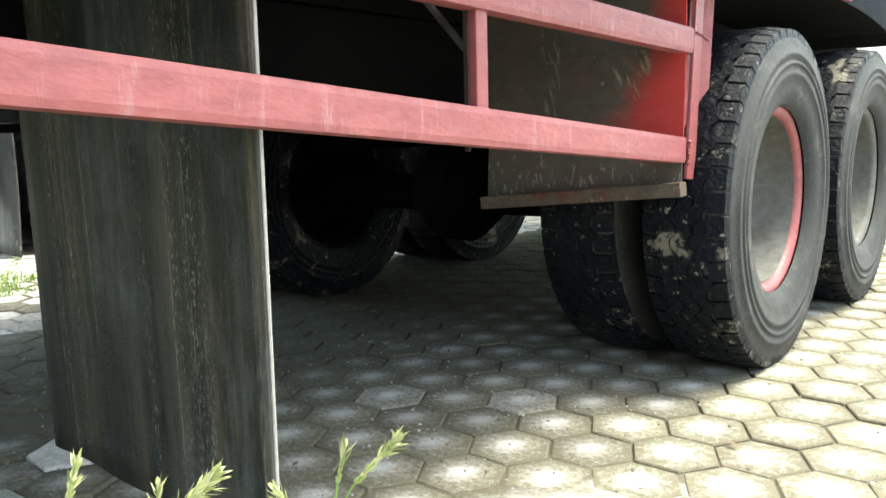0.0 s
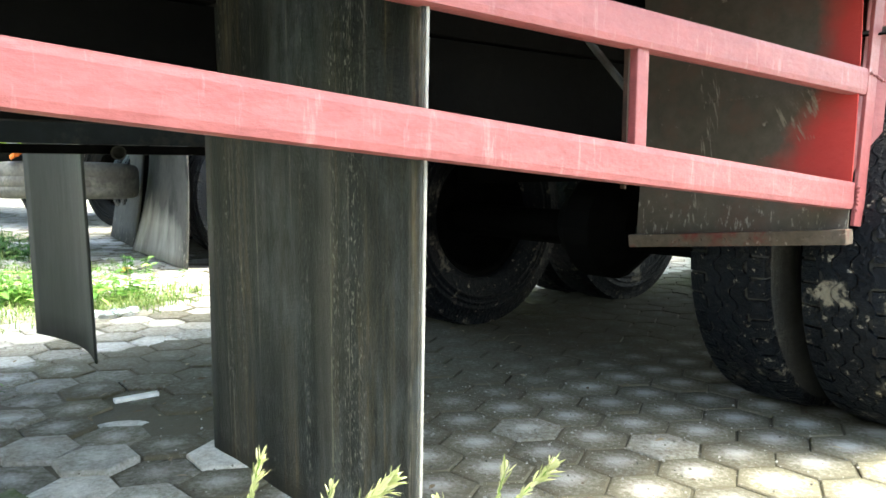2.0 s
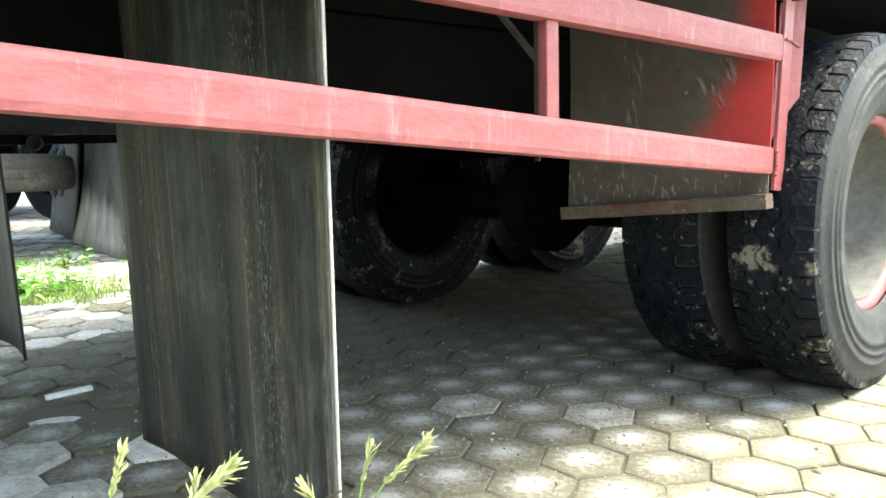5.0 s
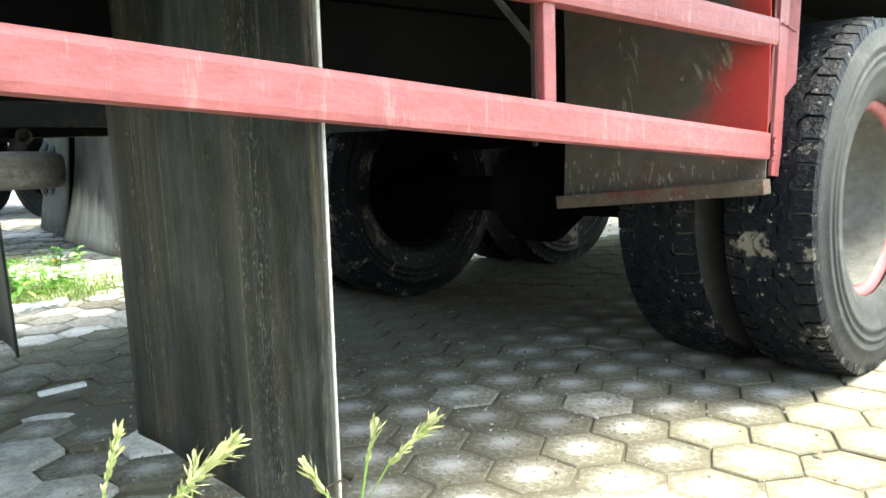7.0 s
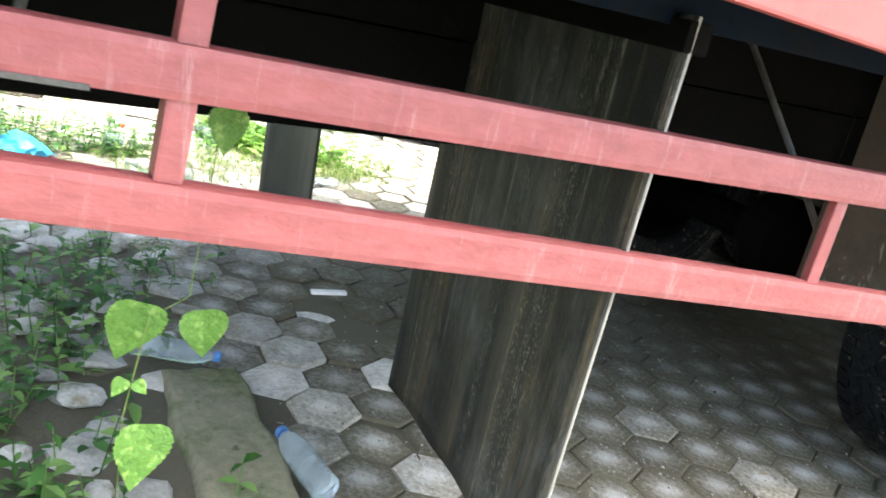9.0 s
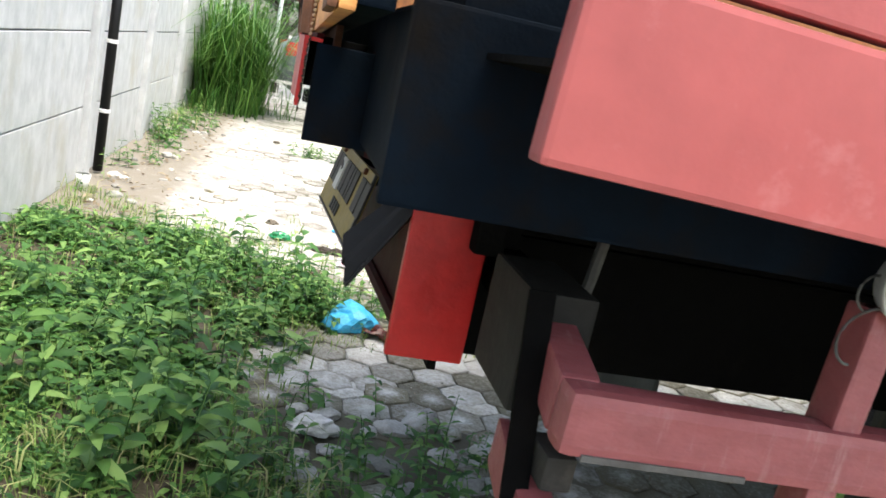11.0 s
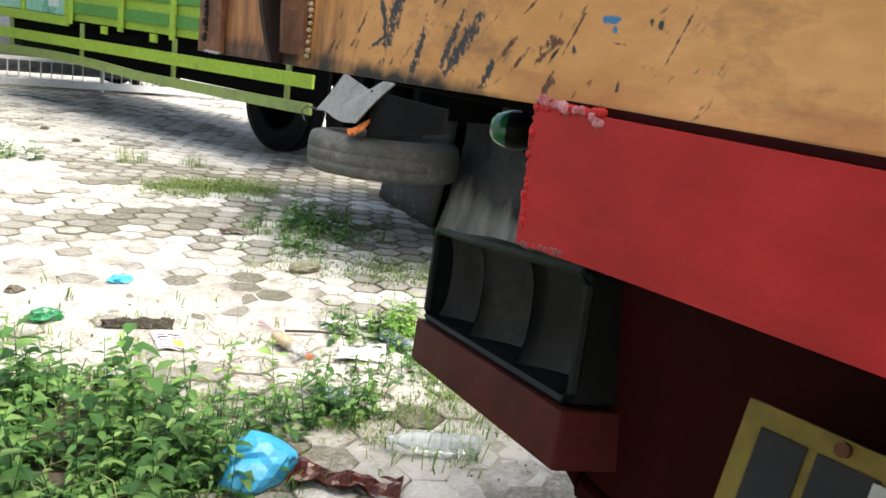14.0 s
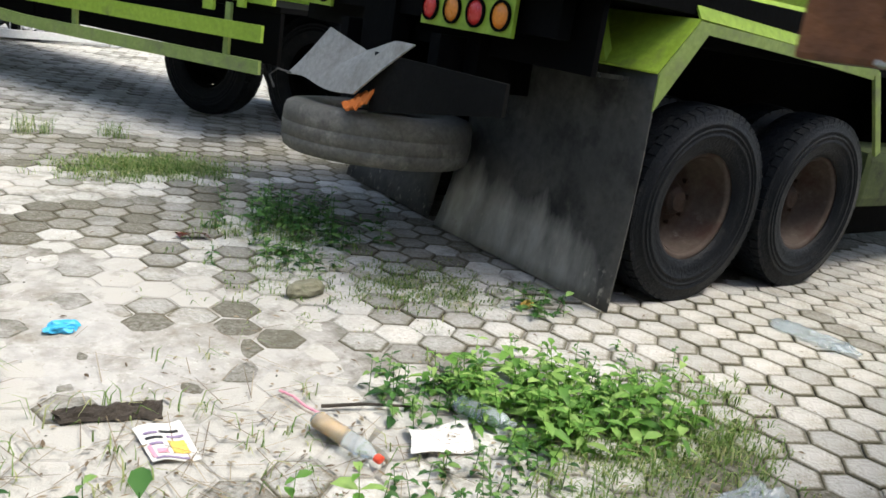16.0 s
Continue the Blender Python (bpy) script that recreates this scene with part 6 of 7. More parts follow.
car = make_car()
to_yard(far_truck)
car.matrix_basis = YARD @ Matrix.Translation((-0.38, 15.62, 0)) @ Matrix.Rotation(radians(5), 4, "Z")

# ---- wire fence ----
def fence_panel(p, q):
    fe = thing("wire_fence", "white welded wire fence panel on a low rail", "fence", (p[0], p[1], 0), "yard fence")
    d = Vector((q[0] - p[0], q[1] - p[1], 0))
    n = int(d.length / 0.10)
    wires = bmesh.new()
    for k in range(1, n):
        o = d * (k / n)
        rod([(o.x, o.y, 0.06), (o.x, o.y, 1.8)], 0.0014, 4, wires)
    for k in range(15):
        z = 0.12 + 0.12 * k
        rod([(0, 0, z), (d.x, d.y, z)], 0.0013, 4, wires)
    part("wire_mesh", wires, WIREGREY, fe)
    part("post", rod([(0, 0, 0), (0, 0, 1.95)], 0.03, 8), WHITEPAINT, fe)
    part("top_rail", rod([(0, 0, 1.9), (d.x, d.y, 1.9)], 0.03, 8), WHITEPAINT, fe)
    for k in range(1, int(d.length / 0.14)):
        o = d * (k * 0.14 / d.length)
        part("picket", rod([(o.x, o.y, 0.09), (o.x, o.y, 0.40)], 0.009, 5), WHITEPAINT, fe)
    part("low_rail", bar((0, 0, 0.40), (d.x, d.y, 0.40), 0.03, 0.05, 0.004), WHITEPAINT, fe)
    part("bottom_rail", bar((0, 0, 0.09), (d.x, d.y, 0.09), 0.06, 0.10, 0.006), WHITEPAINT, fe)
    return fe


FP = [(-1.35 + 0.875 * k, 14.40 + 0.125 * k) for k in (0, 1, 4, 6, 8, 10)]
for p, q in zip(FP, FP[1:]):
    to_yard(fence_panel(p, q))

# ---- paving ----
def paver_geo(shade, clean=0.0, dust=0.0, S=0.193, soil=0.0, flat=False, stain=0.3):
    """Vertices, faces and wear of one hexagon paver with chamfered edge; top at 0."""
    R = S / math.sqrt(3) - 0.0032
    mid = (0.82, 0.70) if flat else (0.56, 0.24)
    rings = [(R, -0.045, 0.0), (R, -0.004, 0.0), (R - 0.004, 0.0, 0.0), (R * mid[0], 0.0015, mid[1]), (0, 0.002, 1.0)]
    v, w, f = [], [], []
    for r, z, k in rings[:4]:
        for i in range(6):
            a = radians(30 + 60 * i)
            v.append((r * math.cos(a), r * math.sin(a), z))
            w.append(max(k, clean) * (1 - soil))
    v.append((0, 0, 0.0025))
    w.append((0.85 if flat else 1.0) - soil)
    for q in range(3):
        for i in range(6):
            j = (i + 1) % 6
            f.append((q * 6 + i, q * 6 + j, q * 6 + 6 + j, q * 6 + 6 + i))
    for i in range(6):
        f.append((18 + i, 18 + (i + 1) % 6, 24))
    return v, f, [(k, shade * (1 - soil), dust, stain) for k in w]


def paver_mesh(name, v, f, c):
    me = bpy.data.meshes.new(name)
    me.from_pydata(v, [], f)
    at = me.attributes.new("wear", "FLOAT_COLOR", "POINT")
    at.data.foreach_set("color", np.array(c, dtype=np.float32).ravel())
    me.materials.append(PAVER)
    return me


paving = thing("pavement", "grey hexagon concrete pavers with mossy joints", "paving", (0, 0, 0), kind="structure")
rng = random.Random(11)
single, joined_v, joined_f, joined_c = [], [], [], []
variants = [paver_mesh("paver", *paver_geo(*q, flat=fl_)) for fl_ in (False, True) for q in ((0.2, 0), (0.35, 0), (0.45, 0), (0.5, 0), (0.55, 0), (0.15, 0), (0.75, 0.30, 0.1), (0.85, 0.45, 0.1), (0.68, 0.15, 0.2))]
SP, ang = 0.193, radians(-1.0)
e1 = Vector((math.cos(ang), math.sin(ang), 0)) * SP
e2 = Vector((math.cos(ang + math.pi / 3), math.sin(ang + math.pi / 3), 0)) * SP
org = Vector((2.147, 1.970, 0))
ang2, SP2 = radians(1.9), 0.1932
f1 = Vector((math.cos(ang2), math.sin(ang2), 0)) * SP2
f2 = Vector((math.cos(ang2 + math.pi / 3), math.sin(ang2 + math.pi / 3), 0)) * SP2
org2 = YARD @ Vector((2.118, 4.886, 0))
PALE = [[1.2, 2.65], [1.3, 2.49], [1.24, 2.18], [0.99, 1.99], [0.91, 2.16], [1.17, 1.64]]
# two fields of pavers that meet under the red truck
lattice = [(org + e1 * i + e2 * j, 0) for i in range(-60, 80) for j in range(-40, 95)] + [(org2 + f1 * i + f2 * j, 1) for i in range(-80, 90) for j in range(-60, 110)]
for p, younger in lattice:
    if (p.y > 3.53) != bool(younger) or not (-1.55 < p.x < 8.0 and -1.3 < p.y < 17.0):
        continue
    cov = sand_cover(p.x, p.y)
    a, b = yard_xy(p.x, p.y)
    if cov > 1.25 or (a < -0.5 and cov > 0.9) or (0.3 < b < 5.5 and a < weed_edge(b) - 0.06):
        continue
    dark = h2(a, b, 1.7, 21) + rng.uniform(-0.35, 0.35) > (0.22 if b > 5.6 and a < 2.8 else 0.33)
    wet = any(math.hypot((a - wx) / rx, (b - wy) / ry) < 1 for wx, wy, rx, ry in ((2.2, 6.55, 0.45, 0.5), (0.85, 7.2, 0.62, 0.45), (1.9, 7.6, 0.6, 0.4), (0.6, 5.85, 0.4, 0.3), (0.35, 6.5, 0.22, 0.2)))
    # Band of darker pavers: the cargo truck's shadow is put into their colour.
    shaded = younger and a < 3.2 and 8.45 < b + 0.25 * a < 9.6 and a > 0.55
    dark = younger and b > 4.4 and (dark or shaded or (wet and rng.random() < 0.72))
    rough_zone = max(0, 1 - math.hypot((p.x - 0.9) / 1.0, (p.y - 2.2) / 1.3)) + 0.6 * max(0, 1 - math.hypot((p.x - 0.3) / 0.9, (p.y - 4.0) / 0.8))
    if math.hypot((p.x - 0.69) / 0.17, (p.y - 1.82) / 0.50) < 1 or (p.x < 0.62 and 0.9 < p.y < 3.3 and rng.random() < 0.75):
        continue
    z = 0.004 * h2(p.x, p.y, 1.3, 2) + rng.uniform(-0.003, 0.003) + rng.uniform(-0.014, 0.016) * min(rough_zone, 1)
    if not younger and rough_zone < 0.1:
        z = max(z, -0.002)
    tilt = 0.012 + 0.045 * min(rough_zone, 1)
    m = Matrix.Translation((p.x + rng.uniform(-0.003, 0.003), p.y + rng.uniform(-0.003, 0.003), z)) @ Euler((rng.uniform(-tilt, tilt), rng.uniform(-tilt, tilt), (ang2 if younger else ang) + rng.uniform(-0.03, 0.03) * (1 + 3 * rough_zone))).to_matrix().to_4x4()
    near = (0.95 < p.x < 3.2 and 1.0 < p.y < 2.05) or (1.75 < a < 3.3 and 4.1 < b < 5.5)
    if near and len(single) < 290:
        k = rng.choice((0, 1, 1, 2, 2, 3, 3, 4, 5)) if rng.random() > 0.03 else 6
        if not younger and rough_zone > 0.25:
            k = rng.choice((0, 0, 5, 3, 5, 0, 6))
        if any(math.hypot(p.x - q, p.y - r) < 0.10 for q, r in PALE):
            k = 7
        if younger:
            k = 9 + rng.choice((3, 4, 6, 6, 8, 8, 2, 1))
        single.append((variants[k], m))
    else:
        # No pale boost beside the lime truck: its shade is put into the tone.
        far_pale = 0.35 if younger and not (a > 2.3 and b < 7) else 0.0
        # Under both trucks: soil on the pavers, with the trucks' shade darkened in.
        under_red = max(0, min(1, (p.y - 1.85) / 0.5)) * max(0, min(1, (p.x - 1.0) / 0.4)) * 0.78
        soil = under_red if not younger else 0.8 if 5.45 < b < 8.2 and a > 2.7 else rng.choice((0.1, 0.45, 0.75)) if b < 4.55 and a < 1.9 else 0
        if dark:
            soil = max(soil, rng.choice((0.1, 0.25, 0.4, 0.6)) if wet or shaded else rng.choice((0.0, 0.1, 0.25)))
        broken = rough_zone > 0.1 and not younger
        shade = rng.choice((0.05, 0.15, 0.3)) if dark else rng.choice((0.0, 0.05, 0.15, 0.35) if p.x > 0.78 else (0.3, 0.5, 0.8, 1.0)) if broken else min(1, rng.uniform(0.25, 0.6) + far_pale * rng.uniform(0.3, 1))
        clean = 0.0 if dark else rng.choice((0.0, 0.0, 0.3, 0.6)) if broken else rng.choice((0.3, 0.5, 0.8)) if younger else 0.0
        if any(math.hypot(p.x - q, p.y - r) < 0.10 for q, r in PALE):
            shade, clean, soil = 0.9, 0.75, 0.0
        dust = 0.0 if dark else 0.55 * min(1, cov) + (0.28 if younger and b > 3.9 else 0.0)
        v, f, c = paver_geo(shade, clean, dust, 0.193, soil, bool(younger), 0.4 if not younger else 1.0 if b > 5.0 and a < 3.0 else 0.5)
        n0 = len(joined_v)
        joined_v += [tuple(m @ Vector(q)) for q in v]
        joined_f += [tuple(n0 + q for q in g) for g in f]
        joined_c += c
rest = new("pavers", paver_mesh("pavers", joined_v, joined_f, joined_c))
rest.parent = paving
tagged(rest, "many worn grey hexagon pavers", kind="stuff")
for me, m in single:
    o = new("paver", me)
    o.parent = paving
    o.matrix_basis = m

# ---- vegetation ----
class Leaves:
    """Gathers leaves and blades into one mesh."""
    def __init__(self, seed):
        self.v, self.f, self.r = [], [], random.Random(seed)

    def leaf(self, base, d, up, ln, wd, droop=0.3):
        d, up = d.normalized(), up.normalized()
        s = d.cross(up).normalized() * wd / 2
        dn = Vector((0, 0, -1)) * droop * ln
        b = len(self.v)
        fold = up * wd * 0.22
        m1, m2 = base + d * ln * 0.35 + dn * 0.1, base + d * ln * 0.7 + dn * 0.45
        self.v += [tuple(q) for q in (base, m1 - s + fold, m1, m1 + s + fold, m2 - s * 0.75 + fold * 0.7, m2, m2 + s * 0.75 + fold * 0.7, base + d * ln + dn)]
        self.f += [(b, b + 2, b + 1), (b, b + 3, b + 2), (b + 1, b + 2, b + 5, b + 4), (b + 2, b + 3, b + 6, b + 5), (b + 4, b + 5, b + 7), (b + 5, b + 6, b + 7)]

    def blade(self, base, lean, ln, wd):
        b = len(self.v)
        s = Vector((-lean.y, lean.x, 0))
        s = (s.normalized() if s.length > 1e-6 else Vector((1, 0, 0))) * wd / 2
        p1, p2 = base + Vector((lean.x * 0.25, lean.y * 0.25, 0.55)) * ln, base + Vector((lean.x, lean.y, 0.85 - 0.4 * lean.length)) * ln
        self.v += [tuple(q) for q in (base - s, base + s, p1 + s * 0.8, p1 - s * 0.8, p2)]
        self.f += [(b, b + 1, b + 2, b + 3), (b + 3, b + 2, b + 4)]

    def stem(self, p, q, w):
        b = len(self.v)
        s, t = Vector((w, 0, 0)), Vector((0, w, 0))
        self.v += [tuple(a) for a in (p - s, p + s, q + s * 0.6, q - s * 0.6, p - t, p + t, q + t * 0.6, q - t * 0.6)]
        self.f += [(b, b + 1, b + 2, b + 3), (b + 4, b + 5, b + 6, b + 7)]

    def weed(self, x, y, h, size, z=0.0):
        r = self.r
        top = Vector((x + r.uniform(-0.3, 0.3) * h, y + r.uniform(-0.3, 0.3) * h, z + h))
        bot = Vector((x, y, z - 0.01))
        self.stem(bot, top, 0.0018)
        n = max(3, int(h / 0.035))
        a = r.uniform(0, 6.3)
        for k in range(n):
            t = (k + 0.6) / n
            p = bot.lerp(top, t)
            for s in (0, math.pi):
                q = a + s + k * 1.57 + r.uniform(-0.4, 0.4)
                d = Vector((math.cos(q), math.sin(q), r.uniform(0.0, 0.5)))
                ln = size * r.uniform(0.75, 1.55) * (1.15 - 0.45 * t)
                self.leaf(p, d, Vector((0, 0, 1)) + d * 0.1 + Vector((r.uniform(-0.3, 0.3), r.uniform(-0.3, 0.3), 0)), ln, ln * r.uniform(0.32, 0.50), r.uniform(0.1, 0.5))

    def tuft(self, x, y, n, h, spread=0.03, wd=0.005, z=0.0):
        r = self.r
        for _ in range(n):
            a, l = r.uniform(0, 6.3), r.uniform(0.3, 1.25)
            self.blade(Vector((x + r.gauss(0, spread), y + r.gauss(0, spread), z - 0.01)), Vector((math.cos(a) * l, math.sin(a) * l, 0)), h * r.uniform(0.5, 1.2), wd * r.uniform(0.7, 1.3))

    def done(self, name, material, label, category):
        me = bpy.data.meshes.new(name)
        me.from_pydata(self.v, [], self.f)
        me.polygons.foreach_set("use_smooth", [True] * len(me.polygons))
        me.materials.append(material)
        return tagged(new(name, me), label, category, kind="stuff")


lv, gr, dr, tall, lime_lv = Leaves(1), Leaves(2), Leaves(3), Leaves(4), Leaves(6)
R = random.Random(5)
# dense weeds between wall and paving
for _ in range(3000):
    y = R.uniform(2.3, 5.35)
    x = R.uniform(-1.36, weed_edge(y) + 0.12)
    d = weed_edge(y) - x
    if R.random() > (0.25 if d < 0.12 else 1.0) * (1 if h2(x, y, 2.4, 8) > -0.10 else 0.12):
        continue
    big = h2(x, y, 1.1, 5)
    lv.weed(x, y, (R.uniform(0.03, 0.085) + 0.09 * max(0, big)) * (0.8 if y < 3.2 else 1.0), R.uniform(0.029, 0.057) * R.choice((1, 1, 1.2, 1.5)) * (0.68 if y < 3.2 else 1.0))
for _ in range(900):
    y = R.uniform(0.6, 3.3)
    x = R.uniform(-1.3, weed_edge(y) + 0.10)
    if R.random() < 0.95 - 0.22 * (y - 0.6):
        gr.tuft(x, y, R.randint(6, 13), R.uniform(0.07, 0.20), 0.06, 0.0055)
    if R.random() < 0.5:
        lv.weed(x + R.uniform(-0.1, 0.1), y + R.uniform(-0.1, 0.1), R.uniform(0.04, 0.11), R.uniform(0.022, 0.042) * R.choice((1, 1, 1.4)))
for _ in range(260):
    y = R.uniform(3.2, 6.0)
    gr.tuft(R.uniform(-1.35, weed_edge(y) + 0.15), y, R.randint(4, 9), R.uniform(0.06, 0.16), 0.04)
for _ in range(70):
    y = R.uniform(2.6, 5.0)
    lv.weed(R.uniform(-1.2, weed_edge(y)), y, R.uniform(0.16, 0.30), R.uniform(0.05, 0.095))
for x, y, h_ in ((0.30, 4.72, 0.2), (0.45, 4.65, 0.22), (0.02, 4.62, 0.3), (-0.45, 5.0, 0.25)):
    lime_lv.weed(x, y, h_, 0.06)
# clumps on the paving: centre, spread, count, height, leaf size
for cx, cy, sx, sy, n, h, s in ((1.1, 5.15, 0.12, 0.1, 30, 0.1, 0.04), (0.62, 4.52, 0.13, 0.07, 34, 0.11, 0.04), (0.38, 4.5, 0.12, 0.07, 30, 0.12, 0.045), (1.70, 6.9, 0.15, 0.2, 80, 0.14, 0.05), (1.38, 6.5, 0.15, 0.1, 30, 0.06, 0.04), (2.07, 5.55, 0.05, 0.05, 12, 0.10, 0.05), (1.8, 5.0, 0.12, 0.1, 20, 0.07, 0.035), (0.95, 4.72, 0.15, 0.08, 24, 0.07, 0.035), (-1.25, 7.6, 0.08, 0.3, 12, 0.13, 0.05), (-1.22, 8.7, 0.08, 0.3, 22, 0.2, 0.07), (-1.15, 10.2, 0.12, 0.5, 22, 0.2, 0.07), (0.2, 9.3, 0.15, 0.15, 22, 0.12, 0.06), (-0.45, 4.85, 0.25, 0.2, 70, 0.17, 0.055), (0.0, 4.4, 0.12, 0.14, 50, 0.15, 0.05), (0.22, 1.62, 0.10, 0.25, 45, 0.10, 0.045), (0.12, 2.2, 0.10, 0.35, 40, 0.10, 0.045), (0.12, 1.9, 0.16, 0.3, 70, 0.11, 0.05), (0.2, 2.8, 0.2, 0.3, 60, 0.12, 0.05), (0.5, 3.1, 0.15, 0.12, 30, 0.07, 0.035)):
    for _ in range(n):
        lv.weed(R.gauss(cx, sx), R.gauss(cy, sy), h * R.uniform(0.5, 1.4), s * R.uniform(0.7, 1.2))
for cx, cy, sx, sy, n, h in ((1.5, 8.2, 0.24, 0.15, 1000, 0.06), (1.60, 4.62, 0.2, 0.14, 420, 0.055), (1.75, 5.95, 0.2, 0.14, 380, 0.04), (1.3, 6.3, 0.25, 0.2, 120, 0.045), (1.62, 6.75, 0.2, 0.2, 120, 0.05), (0.75, 4.45, 0.25, 0.1, 120, 0.05), (1.75, 4.45, 0.1, 0.08, 40, 0.08), (0.9, 4.95, 0.35, 0.2, 25, 0.06), (0.1, 5.2, 0.45, 0.35, 60, 0.09), (1.95, 4.75, 0.15, 0.1, 40, 0.08), (0.9, 4.25, 0.2, 0.12, 40, 0.10), (1.15, 9.2, 0.06, 0.05, 12, 0.22), (1.6, 9.1, 0.05, 0.05, 10, 0.2), (0.4, 1.4, 0.15, 0.2, 50, 0.14), (0.75, 1.45, 0.12, 0.1, 10, 0.1), (1.45, 6.9, 0.2, 0.15, 40, 0.10), (1.2, 4.55, 0.2, 0.12, 60, 0.08)):
    for _ in range(n):
        gr.tuft(R.gauss(cx, sx), R.gauss(cy, sy), R.randint(4, 8), h * R.uniform(0.6, 1.3), 0.025, 0.0045)
for cx, cy, sx, sy, n in ((1.32, 4.95, 0.12, 0.10, 50), (1.48, 4.86, 0.10, 0.12, 36), (1.24, 4.78, 0.08, 0.06, 12), (1.24, 5.15, 0.06, 0.05, 12), (1.62, 4.7, 0.12, 0.08, 30)):
    for _ in range(n):
        lime_lv.weed(R.gauss(cx, sx), R.gauss(cy, sy), R.uniform(0.05, 0.17), R.uniform(0.034, 0.074))
# tall grass by the wall
for _ in range(210):
    tall.tuft(R.gauss(-0.98, 0.17), R.gauss(12.7, 0.35), 15, R.uniform(1.1, 2.5), 0.09, 0.014)
for _ in range(60):
    tall.tuft(R.gauss(-0.9, 0.25), R.gauss(12.3, 0.5), 9, R.uniform(0.4, 1.0), 0.08, 0.011)
for _ in range(16):
    gr.tuft(R.gauss(-1.2, 0.1), R.uniform(8.5, 13.5), 8, R.uniform(0.15, 0.4), 0.06, 0.009)
# thin yellowing grass where the weeds give way to sand
for _ in range(420):
    y = R.uniform(3.9, 6.2)
    gr.tuft(weed_edge(y) + abs(R.gauss(0, 0.22)) - 0.08, y, R.randint(3, 7), R.uniform(0.025, 0.075), 0.04, 0.003)
# leaf bits and low weeds on the brown dirt along the wall
for _ in range(420):
    a = R.uniform(0, 6.3)
    dr.leaf(Vector((-1.30 + abs(R.gauss(0, 0.42)), R.uniform(5.5, 11.5), R.uniform(0.008, 0.02))), Vector((math.cos(a), math.sin(a), R.uniform(-0.05, 0.25))), Vector((R.uniform(-0.4, 0.4), R.uniform(-0.4, 0.4), 1)), R.uniform(0.02, 0.075), R.uniform(0.008, 0.03), 0.0)
for _ in range(14):
    lv.weed(-1.28 + abs(R.gauss(0, 0.16)), R.uniform(5.8, 12.0), R.uniform(0.06, 0.28), R.uniform(0.03, 0.07))
# dry bits scattered over sand and paving
for _ in range(1100):
    x, y = (R.gauss(0.35, 0.45), R.gauss(4.95, 0.4)) if R.random() < 0.4 else (R.uniform(-1.2, 3.0), R.uniform(1.0, 8.5))
    a = R.uniform(0, 6.3)
    dr.leaf(Vector((x, y, R.uniform(0.006, 0.016))), Vector((math.cos(a), math.sin(a), R.uniform(-0.05, 0.15))), Vector((R.uniform(-0.3, 0.3), R.uniform(-0.3, 0.3), 1)), R.uniform(0.008, 0.04), R.uniform(0.003, 0.012), 0.0)
for _ in range(360):
    x, y, a, l = R.gauss(0.3, 0.5), R.gauss(4.95, 0.42), R.uniform(0, 6.3), R.uniform(0.05, 0.2)
    dr.stem(Vector((x, y, 0.012)), Vector((x + math.cos(a) * l, y + math.sin(a) * l, R.uniform(0.01, 0.03))), 0.0015)
to_yard(lv.done("weeds", LEAF, "low broad-leaved green weeds covering the ground by the wall", "weeds"))
to_yard(tall.done("tall_grass", TALL, "tall dark green reed grass clump by the wall", "grass"))
to_yard(lime_lv.done("weed_clump", LIMELEAF, "bright lime green leafy weeds on the pavers", "weeds"))
to_yard(gr.done("grass", GRASS, "thin green grass tufts between pavers and along the wall", "grass"))
to_yard(dr.done("plant_litter", DRY, "dry brown leaf bits and stalks on the ground", "litter"))

# pebbles and mortar crumbs
pv, pf = [], []
for _ in range(9000):
    x, y = (R.gauss(1.9, 0.6), R.gauss(1.6, 0.5)) if R.random() < 0.6 else (R.uniform(-1.2, 2.5), R.uniform(3.6, 9))
    if R.random() < 0.2:
        x, y = R.gauss(0.9, 0.3), R.gauss(4.3, 0.25)
    if y > 3.6:
        x, y, _ = YARD @ Vector((x, y, 0))
    s, b = R.uniform(0.0008, 0.0020) * R.choice((1, 1, 1, 1.3, 1.7, 3.2)), len(pv)
    for dx, dy, dz in ((1, 0, 0), (0, 1, 0), (-1, 0, 0), (0, -1, 0), (0, 0, 0.8), (0, 0, -0.6)):
        pv.append((x + dx * s * R.uniform(0.6, 1.2), y + dy * s * R.uniform(0.6, 1.2), 0.007 + dz * s * R.uniform(0.6, 1.2)))
    pf += [(b + q, b + (q + 1) % 4, b + 4) for q in range(4)] + [(b + (q + 1) % 4, b + q, b + 5) for q in range(4)]
pme = bpy.data.meshes.new("pebbles")
pme.from_pydata(pv, [], pf)
pme.materials.append(CRUMB)
tagged(new("pebbles", pme), "small pale pebbles and mortar crumbs", "pebbles", kind="stuff")

